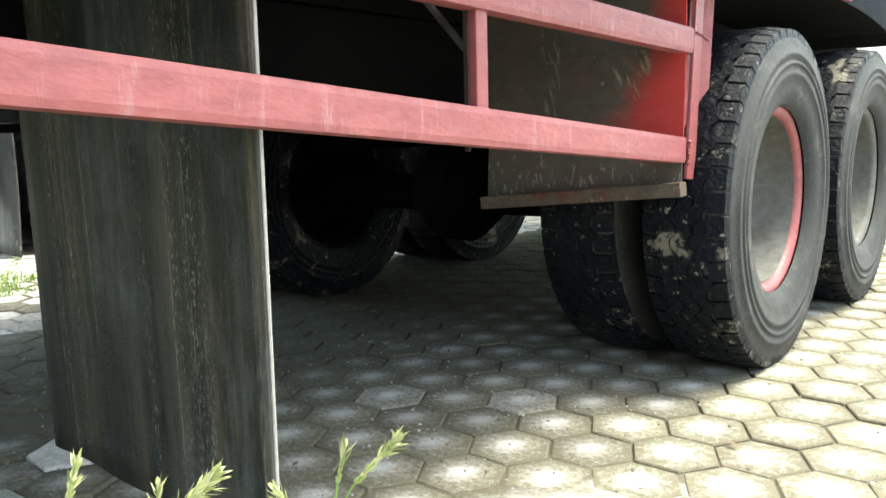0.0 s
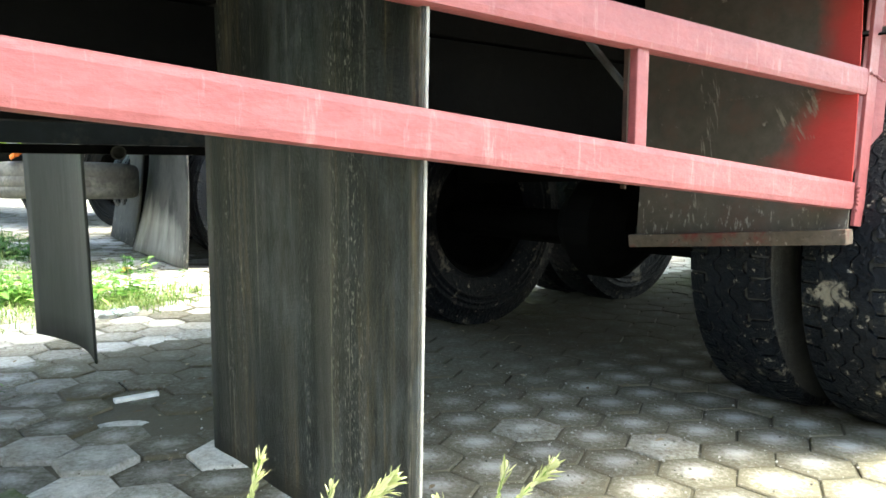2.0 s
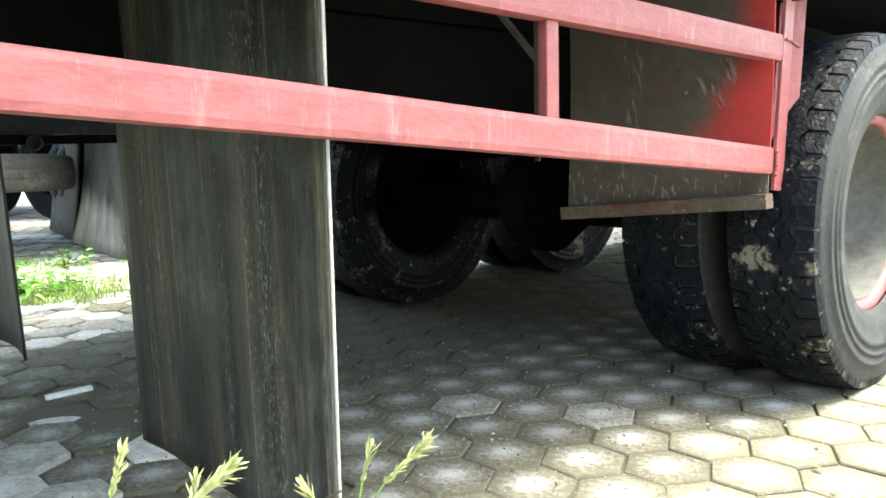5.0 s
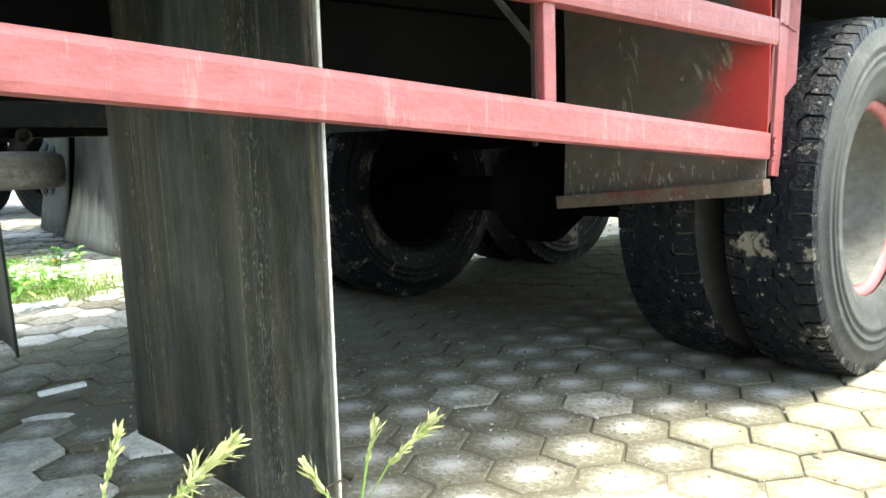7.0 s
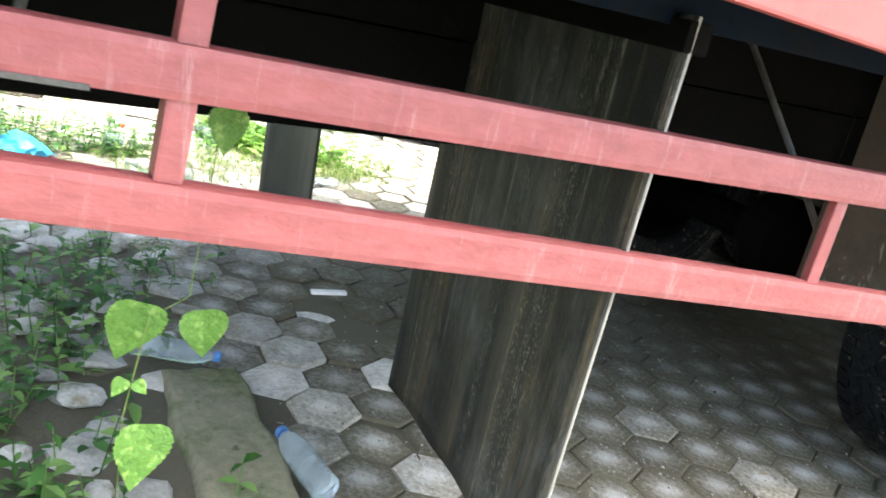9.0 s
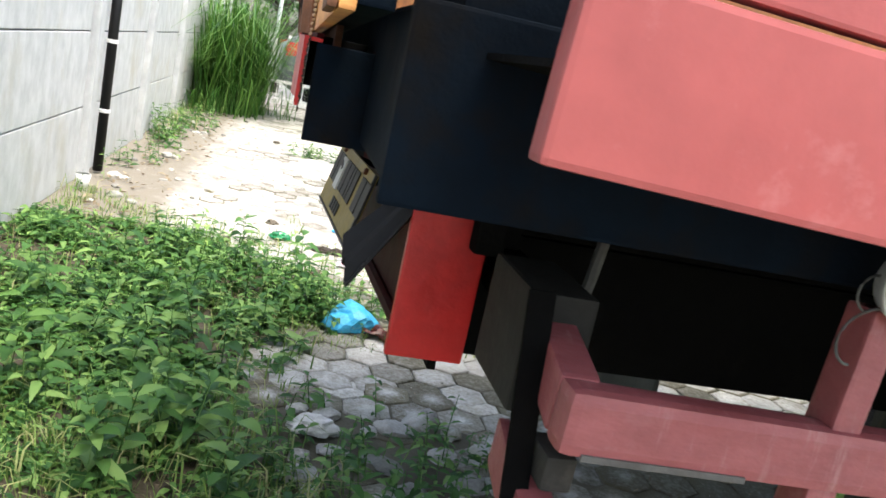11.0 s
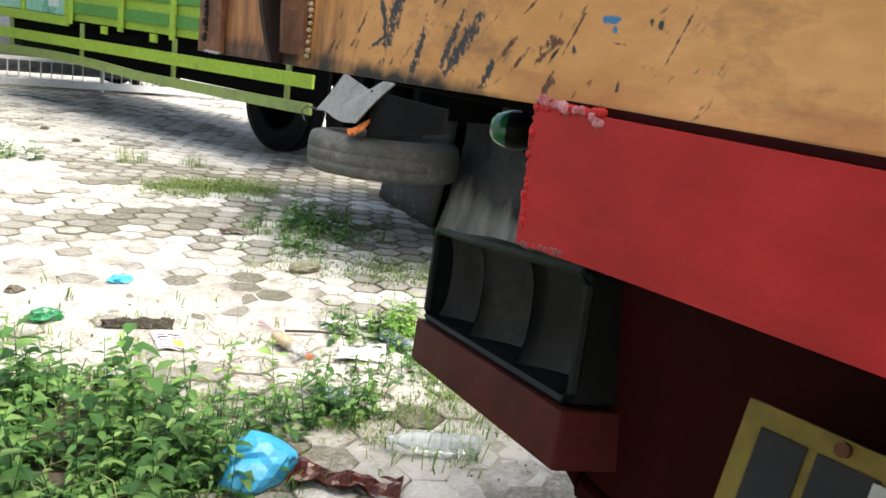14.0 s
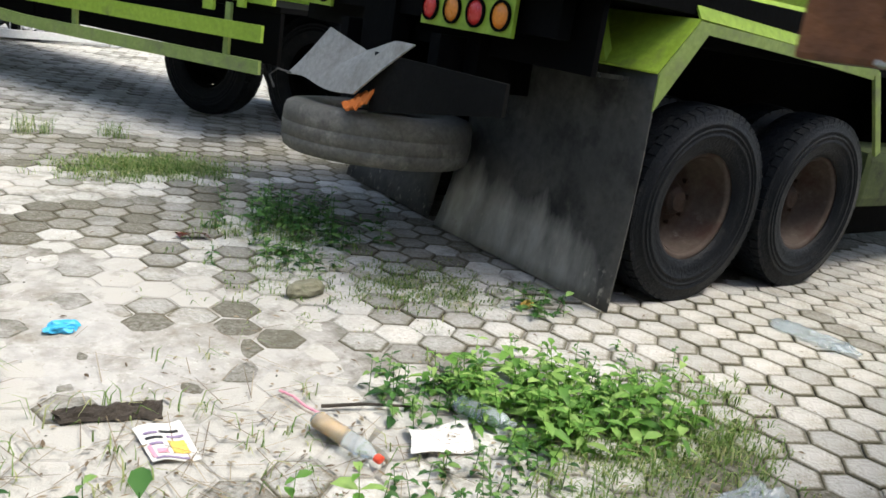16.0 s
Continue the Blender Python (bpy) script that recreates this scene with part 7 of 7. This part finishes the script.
# grass stalks with seed heads by the camera's first stand
def seed_stalk(tip, neck, thick, seed):
    """A stalk that rises from the ground to the neck and carries its seed head from there to the tip."""
    r = random.Random(seed)
    tip, neck = Vector(tip), Vector(neck)
    d = (tip - neck).normalized()
    o = Vector((neck.x - d.x * 0.10, neck.y - d.y * 0.10, 0))
    st = thing("grass_stalk", "thin green grass stalk with a pale seed head", "grass stalk", o, "seeding grass stalks")
    part("stem", rod([Vector((0, 0, 0)), Vector((0, 0, neck.z * 0.6)), neck - o - d * 0.06 - Vector((0, 0, 0.03)), neck - o, tip - o], 0.0014, 5, None, 0.0007), GRASS, st)
    head = (tip - neck).length
    L = Leaves(seed)
    for k in range(int(80 * thick)):
        t = r.uniform(0, 1)
        p = tip - o - d * head * t
        q = Vector((r.uniform(-1, 1), r.uniform(-1, 1), r.uniform(-1, 1)))
        L.leaf(p, d + q * (0.35 + 0.25 * thick), q, 0.009 * r.uniform(0.7, 1.4) * (0.6 + 0.8 * math.sin(math.pi * min(t + 0.15, 1))), 0.0028, 0.1)
    me = bpy.data.meshes.new("seed_head")
    me.from_pydata(L.v, [], L.f)
    me.materials.append(SEED)
    so = new("seed_head", me)
    so.parent = st
    L2 = Leaves(seed + 50)
    for k in range(2):
        L2.blade(Vector((0, 0, 0.01)), Vector((r.uniform(-0.5, 0.5), r.uniform(-0.5, 0.5), 0)), 0.3, 0.006)
    me = bpy.data.meshes.new("blade")
    me.from_pydata(L2.v, [], L2.f)
    me.materials.append(GRASS)
    bo = new("blade", me)
    bo.parent = st


for n_, (tip, neck, th) in enumerate((((0.627, 0.741, 0.560), (0.610, 0.734, 0.520), 0.5), ((0.624, 0.581, 0.596), (0.588, 0.588, 0.570), 1.4), ((0.703, 0.634, 0.543), (0.712, 0.615, 0.515), 0.4), ((0.746, 0.612, 0.563), (0.735, 0.610, 0.540), 0.3), ((0.809, 0.620, 0.549), (0.774, 0.636, 0.518), 0.9), ((0.66, 0.70, 0.545), (0.655, 0.70, 0.51), 0.3), ((0.57, 0.62, 0.555), (0.578, 0.615, 0.53), 0.4))):
    seed_stalk(tip, neck, th, 20 + n_)


def heart_leaf(c, n, down, size):
    """A heart-shaped leaf hanging from c."""
    bm = bmesh.new()
    n, down = Vector(n).normalized(), Vector(down).normalized()
    s = n.cross(down).normalized()
    key = [(0, 0.12), (0.10, 0.02), (0.22, 0.0), (0.36, 0.07), (0.44, 0.24), (0.43, 0.42), (0.36, 0.58), (0.25, 0.75), (0.12, 0.93), (0, 1.10)]
    pts = []
    for (w0, t0), (w1, t1) in zip(key, key[1:]):
        for q in range(4):
            f = q / 4
            pts.append(((w0 + (w1 - w0) * f) * (1.05 if q % 2 else 0.97), t0 + (t1 - t0) * f))
    pts.append(key[-1])
    rows = []
    for w, t in pts:
        mid = Vector(c) + down * t * size - n * 0.1 * size * t * t
        rows.append((bm.verts.new(mid + s * w * size + n * w * 0.25 * size), bm.verts.new(mid), bm.verts.new(mid - s * w * size + n * w * 0.25 * size)))
    for a, b in zip(rows, rows[1:]):
        for k in range(2):
            bm.faces.new((a[k], a[k + 1], b[k + 1], b[k]))
    bmesh.ops.remove_doubles(bm, verts=bm.verts[:], dist=1e-5)
    return bm


sprig = thing("vine_sprig", "young vine with light green heart-shaped leaves", "vine", (0.36, 1.2, 0))
part("stem", rod([(0, 0, 0), (-0.03, -0.02, 0.3), (-0.04, -0.05, 0.55), (-0.02, -0.05, 0.70), (0.03, -0.045, 0.73), (0.05, 0.0, 0.9), (0.05, -0.02, 1.0)], 0.0010, 6), VINESTEM, sprig)
for c, n, d, s in (((-0.03, -0.05, 0.722), (0.1, -1, 0.45), (-0.25, 0.15, -1), 0.088), ((0.05, -0.05, 0.712), (-0.1, -1, 0.4), (0.12, 0.1, -1), 0.074), ((0.052, -0.03, 0.99), (0, -1, 0.3), (0.05, 0, -1), 0.06), ((-0.045, -0.06, 0.615), (0.2, -1, 0.7), (-0.4, -0.2, -0.7), 0.026), ((-0.03, -0.06, 0.61), (-0.2, -1, 0.7), (0.5, -0.2, -0.6), 0.022), ((-0.008, -0.05, 0.535), (0.2, -1, 0.6), (-0.12, -0.2, -0.95), 0.092)):
    part("leaf", heart_leaf(c, n, d, s), VINE, sprig)

# ---- litter ----
def crumple(center, size, seed, amt=0.45, sub=3):
    bm = bmesh.new()
    bmesh.ops.create_icosphere(bm, subdivisions=sub, radius=1.0)
    for v in bm.verts:
        n = noise.noise(v.co * 1.6 + Vector((seed, 0, 0))) + 0.6 * noise.noise(v.co * 3.7 + Vector((0, seed, 0)))
        v.co *= 1 + amt * n
        v.co.z = max(v.co.z, -0.55)
        v.co = Vector((v.co.x * size[0], v.co.y * size[1], (v.co.z + 0.55) * size[2]))
    bmesh.ops.translate(bm, vec=center, verts=bm.verts[:])
    return bm


def crinkled_bag(center, size, seed):
    """A thin bag sunk together into flat facets with sharp folds and a torn rim."""
    bm = bmesh.new()
    bmesh.ops.create_icosphere(bm, subdivisions=3, radius=1.0)
    rb = random.Random(int(seed))
    ridges = [(Vector((rb.uniform(-1, 1), rb.uniform(-1, 1), rb.uniform(-0.2, 1))).normalized(), rb.uniform(0.62, 0.92)) for _ in range(13)]
    for v in bm.verts:
        p = v.co.copy()
        k = min(c / max(p.dot(d), 1e-3) if p.dot(d) > 0 else 9 for d, c in ridges)
        q = p * min(k, 1.25)
        q += Vector((noise.noise(q * 3 + Vector((seed, 0, 0))), noise.noise(q * 3 + Vector((0, seed, 0))), noise.noise(q * 3 + Vector((0, 0, seed))))) * 0.12
        q -= p * 0.10 * abs(noise.noise(q * 5.0))
        v.co = Vector((q.x * size[0], q.y * size[1], (max(q.z, -0.5) + 0.5) * size[2]))
    bmesh.ops.translate(bm, vec=center, verts=bm.verts[:])
    return bm


def bottle(p, q, r, body, cap, label, squash=1.0, fill=None):
    """A bottle lying from its base p to its cap q."""
    p, q = Vector((*p, 0)), Vector((*q, 0))
    d = (q - p)
    L = d.length
    ob = thing("plastic_bottle", label, "bottle", (p.x, p.y, 0.012), "littered bottles")
    m = Matrix.Rotation(math.atan2(d.y, d.x) - math.pi / 2, 4, "Z") @ Matrix.Translation((0, 0, r * squash)) @ Matrix.Diagonal((1, 1, squash, 1))
    prof = [(0.0, 0.004), (r * 0.8, 0.0), (r, 0.008)]
    for k in range(7):
        y = 0.02 + k * L * 0.085
        prof += [(r, y), (r * 0.94, y + L * 0.02), (r, y + L * 0.04)]
    prof += [(r, L * 0.68), (r * 0.8, L * 0.8), (r * 0.42, L * 0.9), (r * 0.4, L * 0.93)]
    part("body", lathe(prof, 20, m), body, ob, "", True)
    if fill:
        part("contents", lathe([(0.0, 0.008), (r * 0.88, 0.010), (r * 0.88, L * 0.42), (0.0, L * 0.44)], 18, m), fill, ob, "amber contents", True)
    part("cap", lathe([(r * 0.45, L * 0.925), (r * 0.48, L * 0.93), (r * 0.48, L * 0.99), (r * 0.3, L), (0, L)], 14, m), cap, ob)
    return ob


bottle((0.893, 4.091), (0.640, 4.232), 0.036, CLEAR, CLEAR, "clear crushed plastic bottle lying on sandy pavers", 0.85)
bottle((0.852, 1.575), (0.812, 1.83), 0.036, CLEARBLUE, BLUECAP, "clear plastic bottle with blue cap on mossy concrete")
bottle((0.50, 2.33), (0.745, 2.228), 0.033, CLEARBLUE, BLUECAP, "clear plastic bottle with blue cap among weeds")
bottle((1.105, 5.045), (1.16, 4.85), 0.032, CLEARBLUE, CLEAR, "clear plastic bottle beside a weed clump", 0.8)
bottle((0.672, 5.16), (0.70, 4.90), 0.029, CLEAR, REDCAP, "clear plastic bottle with amber remains and red cap", 0.8, AMBERFILL)
tagged(link_mesh("plastic_bag", crinkled_bag((0.235, 4.245, 0.004), (0.125, 0.105, 0.078), 3.0), BLUEBAG), "crumpled bright blue plastic bag beside weeds", "plastic bag")


def wrap(u, v):
    a, b = Vector((0.31, 4.20, 0)), Vector((0.555, 4.01, 0))
    c = a.lerp(b, u) + Vector((0.62, 0.78, 0)) * (v - 0.5) * (0.115 - 0.02 * math.sin(u * 3) + 0.02 * math.sin(u * 17))
    c.z = 0.020 + 0.014 * math.sin(v * 9 + u * 4) + 0.008 * math.sin(u * 13) + 0.006 * math.sin(u * 31 + v * 7)
    return c


tagged(link_mesh("wrapper", sheet(wrap, 16, 8, 0.003), BROWN), "shiny brown crumpled wrapper beside the blue bag", "wrapper")
tagged(link_mesh("plastic_cup", lathe([(0.0, 0.0), (0.025, 0.0), (0.027, 0.004), (0.036, 0.075), (0.038, 0.078), (0.035, 0.078), (0.026, 0.006)], 20, Matrix.Translation((0.66, 4.53, 0.05)) @ Matrix.Rotation(radians(70), 4, "Z")), CLEARBLUE, None, True), "clear plastic cup lying on its side", "cup")


def bark_fn(u, v):
    p = Vector((0.090, 5.505, 0)).lerp(Vector((0.345, 5.425, 0)), u)
    w = (0.028 + 0.020 * u) * (1 + 0.30 * noise.noise((u * 6, v * 2, 3))) * (1 if u > 0.05 else 0.5)
    t = (v - 0.5) * 2
    return p + Vector((0.30, 0.95, 0)) * t * w + Vector((0.012 * noise.noise((v * 5, 1, u)), 0, 0.012 + 0.030 * (1 - t * t) * (0.7 + 0.8 * noise.noise((u * 5, v * 4, 8))) + 0.006 * noise.noise((u * 22, v * 9, 0))))


tagged(link_mesh("bark_piece", sheet(bark_fn, 34, 12, 0.006), BARK), "dark curled piece of rotten bark on sand", "bark")


def packet_pt(u, v, lift=0.0):
    return (0.221 + 0.11 * u + 0.018 * v, 5.193 - 0.04 * u + 0.17 * v, 0.014 + 0.020 * u * v + 0.006 * math.sin(u * 6) + lift)


card = tagged(link_mesh("printed_packet", sheet(packet_pt, 10, 10, 0.002), PAPER), "flattened white printed packet on sand", "packet")
for u0, u1, v0, v1, m in ((0.52, 0.86, 0.18, 0.50, YELLOWP), (0.12, 0.40, 0.70, 0.76, PRINTPURPLE), (0.45, 0.85, 0.72, 0.78, INK), (0.10, 0.46, 0.56, 0.62, INK), (0.55, 0.9, 0.58, 0.64, PRINTPURPLE), (0.12, 0.40, 0.40, 0.46, PRINTPURPLE), (0.06, 0.14, 0.08, 0.40, PRINTPINK), (0.20, 0.42, 0.16, 0.28, PRINTPINK), (0.10, 0.80, 0.03, 0.08, PRINTPURPLE)):
    part("print_mark", sheet(lambda u, v, u0=u0, u1=u1, v0=v0, v1=v1: packet_pt(u0 + (u1 - u0) * u, v0 + (v1 - v0) * v, 0.0025), 4, 4, 0.001), m, card)
tagged(link_mesh("paper_sheet", sheet(lambda u, v: (0.825 + 0.165 * u + 0.075 * v - 0.03 * (1 - u) * abs(v - 0.5), 4.91 - 0.075 * u + 0.12 * v, 0.018 + 0.010 * math.sin(u * 5 + v * 3) + 0.006 * math.sin(11 * v - 4 * u)), 12, 8, 0.002), PAPER), "crumpled white paper on sand", "paper")
tagged(link_mesh("pink_string", rod([(0.69, 5.379, 0.014), (0.70, 5.32, 0.02), (0.705, 5.26, 0.015), (0.72, 5.207, 0.014)], 0.004, 6), PRINTPINK), "short pink plastic string on sand", "string")
tagged(link_mesh("stick", rod([(0.745, 5.24, 0.016), (0.86, 5.19, 0.02), (0.986, 5.12, 0.016)], 0.006, 6, None, 0.004), BARK), "thin dark stick on sand", "stick")
tagged(link_mesh("white_strip", bar((1.19, 2.755, 0.022), (1.325, 2.742, 0.026), 0.028, 0.012, 0.003), WHITEPAINT), "short white plastic strip on pavers", "strip")
tagged(link_mesh("broken_paver", crumple((1.22, 6.06, 0.0), (0.085, 0.05, 0.040), 33.0, 0.22, 3), SLAB), "broken brownish paver piece lying loose", "stone")
tagged(link_mesh("dry_leaf", sheet(lambda u, v: (1.05 + 0.13 * u, 6.83 - 0.05 * u + 0.06 * v, 0.015 + 0.03 * math.sin(u * 3.1) * (1 - v) + 0.01 * v), 6, 4, 0.002), BROWN), "curled reddish brown dry leaf", "leaf")
def film_sheet(cx, cy, ax, ay, seed):
    """A crumpled film with sharp folds lying on the ground."""
    def fn(u, v):
        x, y = (u - 0.5) * 2, (v - 0.5) * 2
        k = 1 + 0.35 * noise.noise((x * 1.3 + seed, y * 1.3, 0))
        zz = 0.030 * abs(noise.noise((x * 2.1 + seed, y * 2.1, 3))) + 0.022 * abs(noise.noise((x * 5 + seed, y * 5, 5))) + 0.012 * (1 - max(abs(x), abs(y)))
        return (cx + x * ax * k + 0.02 * y, cy + y * ay * k, 0.008 + max(zz, 0) * 1.0)
    return sheet(fn, 16, 22, 0.001)


tagged(link_mesh("plastic_film", film_sheet(3.1, 4.80, 0.085, 0.19, 8.0), CLEAR), "crumpled clear plastic film on pavers", "plastic film")
tagged(link_mesh("plastic_film", film_sheet(1.45, 4.27, 0.17, 0.07, 9.0), CLEAR), "crumpled clear plastic film near grass", "plastic film")
tagged(link_mesh("blue_scrap", crumple((0.29, 6.05, 0.004), (0.05, 0.03, 0.02), 5.0, 0.5), BLUEBAG), "small scrap of blue plastic on sand", "scrap")
tagged(link_mesh("yellow_scrap", crumple((2.05, 5.60, 0.004), (0.035, 0.02, 0.018), 6.0, 0.5), YELLOWP), "small yellow scrap by the mudflap", "scrap")
tagged(link_mesh("white_scrap", crumple((0.02, 3.07, 0.01), (0.075, 0.05, 0.04), 2.0, 0.5), PAPER), "crumpled white plastic scrap in grass", "scrap")
tagged(link_mesh("white_scrap", crumple((0.02, 2.4, 0.02), (0.05, 0.035, 0.035), 12.0, 0.5), PAPER), "crumpled white plastic scrap in grass", "scrap")
tagged(link_mesh("foam_cup", lathe([(0.0, 0.0), (0.03, 0.0), (0.045, 0.10), (0.042, 0.10)], 16, Matrix.Translation((-1.3, 6.05, 0.01)) @ Matrix.Rotation(radians(90), 4, "X")), WHITEPAINT, None, True), "white foam cup by the wall post", "cup")
tagged(link_mesh("green_scrap", crumple((-0.1, 5.62, 0.004), (0.06, 0.04, 0.03), 15.0, 0.5), GREENLAMP), "small green plastic scrap in weeds", "scrap")


def slab_fn(u, v):
    x, y = (u - 0.5) * 0.25, (v - 0.5) * 0.90
    e = max(abs(u - 0.5), abs(v - 0.5)) * 2
    k = 1 - 0.16 * noise.noise((u * 3, v * 5, 1)) - 0.10 * (abs(u - 0.5) * abs(v - 0.5) * 4)
    return (0.69 + x * k + 0.02 * noise.noise((v * 4, 2, 0)), 1.82 + y * (1 - 0.06 * noise.noise((u * 4, 1, 3))), 0.030 - 0.05 * max(0, e - 0.86) / 0.14 + 0.012 * noise.noise((u * 3, v * 6, 3)))


tagged(link_mesh("concrete_slab", sheet(slab_fn, 24, 24, 0.05), SLAB, None, True), "flat mossy lump of concrete between pavers and weeds", "concrete slab")
for k in range(46):
    rs = random.Random(300 + k)
    sx = rs.uniform(0.015, 0.05)
    bm = crumple((0, 0, 0), (sx, sx * rs.uniform(0.6, 1.2), sx * rs.uniform(0.4, 0.7)), 60.0 + k, 0.4, 2)
    bmesh.ops.transform(bm, matrix=Matrix.Translation((-1.28 + abs(rs.gauss(0, 0.28)), rs.uniform(5.8, 11.5), 0.0)), verts=bm.verts[:])
    to_yard(tagged(link_mesh("wall_side_stone", bm, STONE), "small grey stone on brown dirt by the wall", "stone", "stones by the wall"))
rr = random.Random(77)
placed = []
while len(placed) < 58:
    x, y = rr.uniform(-0.05, 0.75), rr.uniform(1.3, 3.35)
    sx = rr.uniform(0.035, 0.085)
    if math.hypot((x - 0.69) / 0.17, (y - 1.82) / 0.50) < 1 or any(math.hypot(x - a, y - b) < (sx + c) * 0.8 for a, b, c in placed) or (x > 0.62 and rr.random() < 0.7):
        continue
    placed.append((x, y, sx))
    bm = crumple((0, 0, 0), (sx, sx * rr.uniform(0.7, 1.2), rr.uniform(0.014, 0.028)), 20.0 + len(placed), 0.30, 2)
    bmesh.ops.transform(bm, matrix=Matrix.Translation((x, y, -0.012)) @ Euler((rr.uniform(-0.25, 0.25), rr.uniform(-0.25, 0.25), rr.uniform(0, 6.3))).to_matrix().to_4x4(), verts=bm.verts[:])
    tagged(link_mesh("rubble_stone", bm, STONE), "grey broken paver rubble in the weeds", "stone", "rubble")
for k in range(7):
    x, y = [(-0.15, 6.0), (0.1, 5.0), (0.3, 11.5), (0.75, 10.9), (0.9, 10.2), (-0.2, 9.9), (-0.4, 5.4)][k]
    tagged(link_mesh("soil_clod", crumple((x, y, 0), (0.035, 0.03, 0.02), 40.0 + k, 0.5), CLOD), "dark clod of soil and leaves", "clod", "soil clods")

YARD_LITTER = {"plastic_bag", "wrapper", "plastic_cup", "bark_piece", "printed_packet", "paper_sheet", "pink_string", "stick", "broken_paver", "dry_leaf", "plastic_film", "blue_scrap", "yellow_scrap", "foam_cup", "green_scrap", "soil_clod"}
for ob in list(scene.collection.objects):
    kind_name = ob.name.split(".")[0]
    if ob.parent is None and (kind_name in YARD_LITTER or (kind_name == "plastic_bottle" and ob.location.y > 3)):
        to_yard(ob)

# ---- trees beyond the fence ----
def tree(x, y, h, cr, seed):
    tr = thing("tree", "leafy dark green tree beyond the yard fence", "tree", (x, y, 0), "trees behind the fence")
    r = random.Random(seed)
    part("trunk", rod([(0, 0, 0), (0.1, 0.05, h * 0.35), (0.0, 0.1, h * 0.7)], 0.18, 9, None, 0.07), BARK, tr)
    for k in range(5):
        a = r.uniform(0, 6.3)
        part("limb", rod([(0.05, 0.05, h * (0.35 + 0.06 * k)), (math.cos(a) * cr * 0.4, math.sin(a) * cr * 0.4, h * (0.5 + 0.06 * k)), (math.cos(a) * cr * 0.75, math.sin(a) * cr * 0.75, h * (0.6 + 0.06 * k))], 0.07, 7, None, 0.02), BARK, tr)
    L = Leaves(seed)
    for _ in range(60):
        a, e, q = r.uniform(0, 6.3), r.uniform(-0.6, 1.4), r.uniform(0.45, 1.0) * cr
        c = Vector((math.cos(a) * math.cos(e) * q, math.sin(a) * math.cos(e) * q, h * 0.68 + math.sin(e) * q * 0.8))
        for _ in range(42):
            d = Vector((r.gauss(0, 1), r.gauss(0, 1), r.gauss(0, 0.7)))
            L.leaf(c + d * 0.32, Vector((r.uniform(-1, 1), r.uniform(-1, 1), r.uniform(-0.6, 0.4))), Vector((r.uniform(-0.6, 0.6), r.uniform(-0.6, 0.6), 1)), r.uniform(0.10, 0.2), r.uniform(0.05, 0.09), 0.3)
    me = bpy.data.meshes.new("crown")
    me.from_pydata(L.v, [], L.f)
    me.materials.append(FAR)
    o = new("crown", me)
    o.parent = tr


for k, (x, y, h, c) in enumerate(((-0.6, 19.5, 3.6, 1.7), (-3.2, 21.0, 4.6, 2.2), (2.8, 22.5, 6.0, 2.4), (6.0, 24.0, 6.5, 2.8))):
    tree(x, y, h, c, 70 + k)
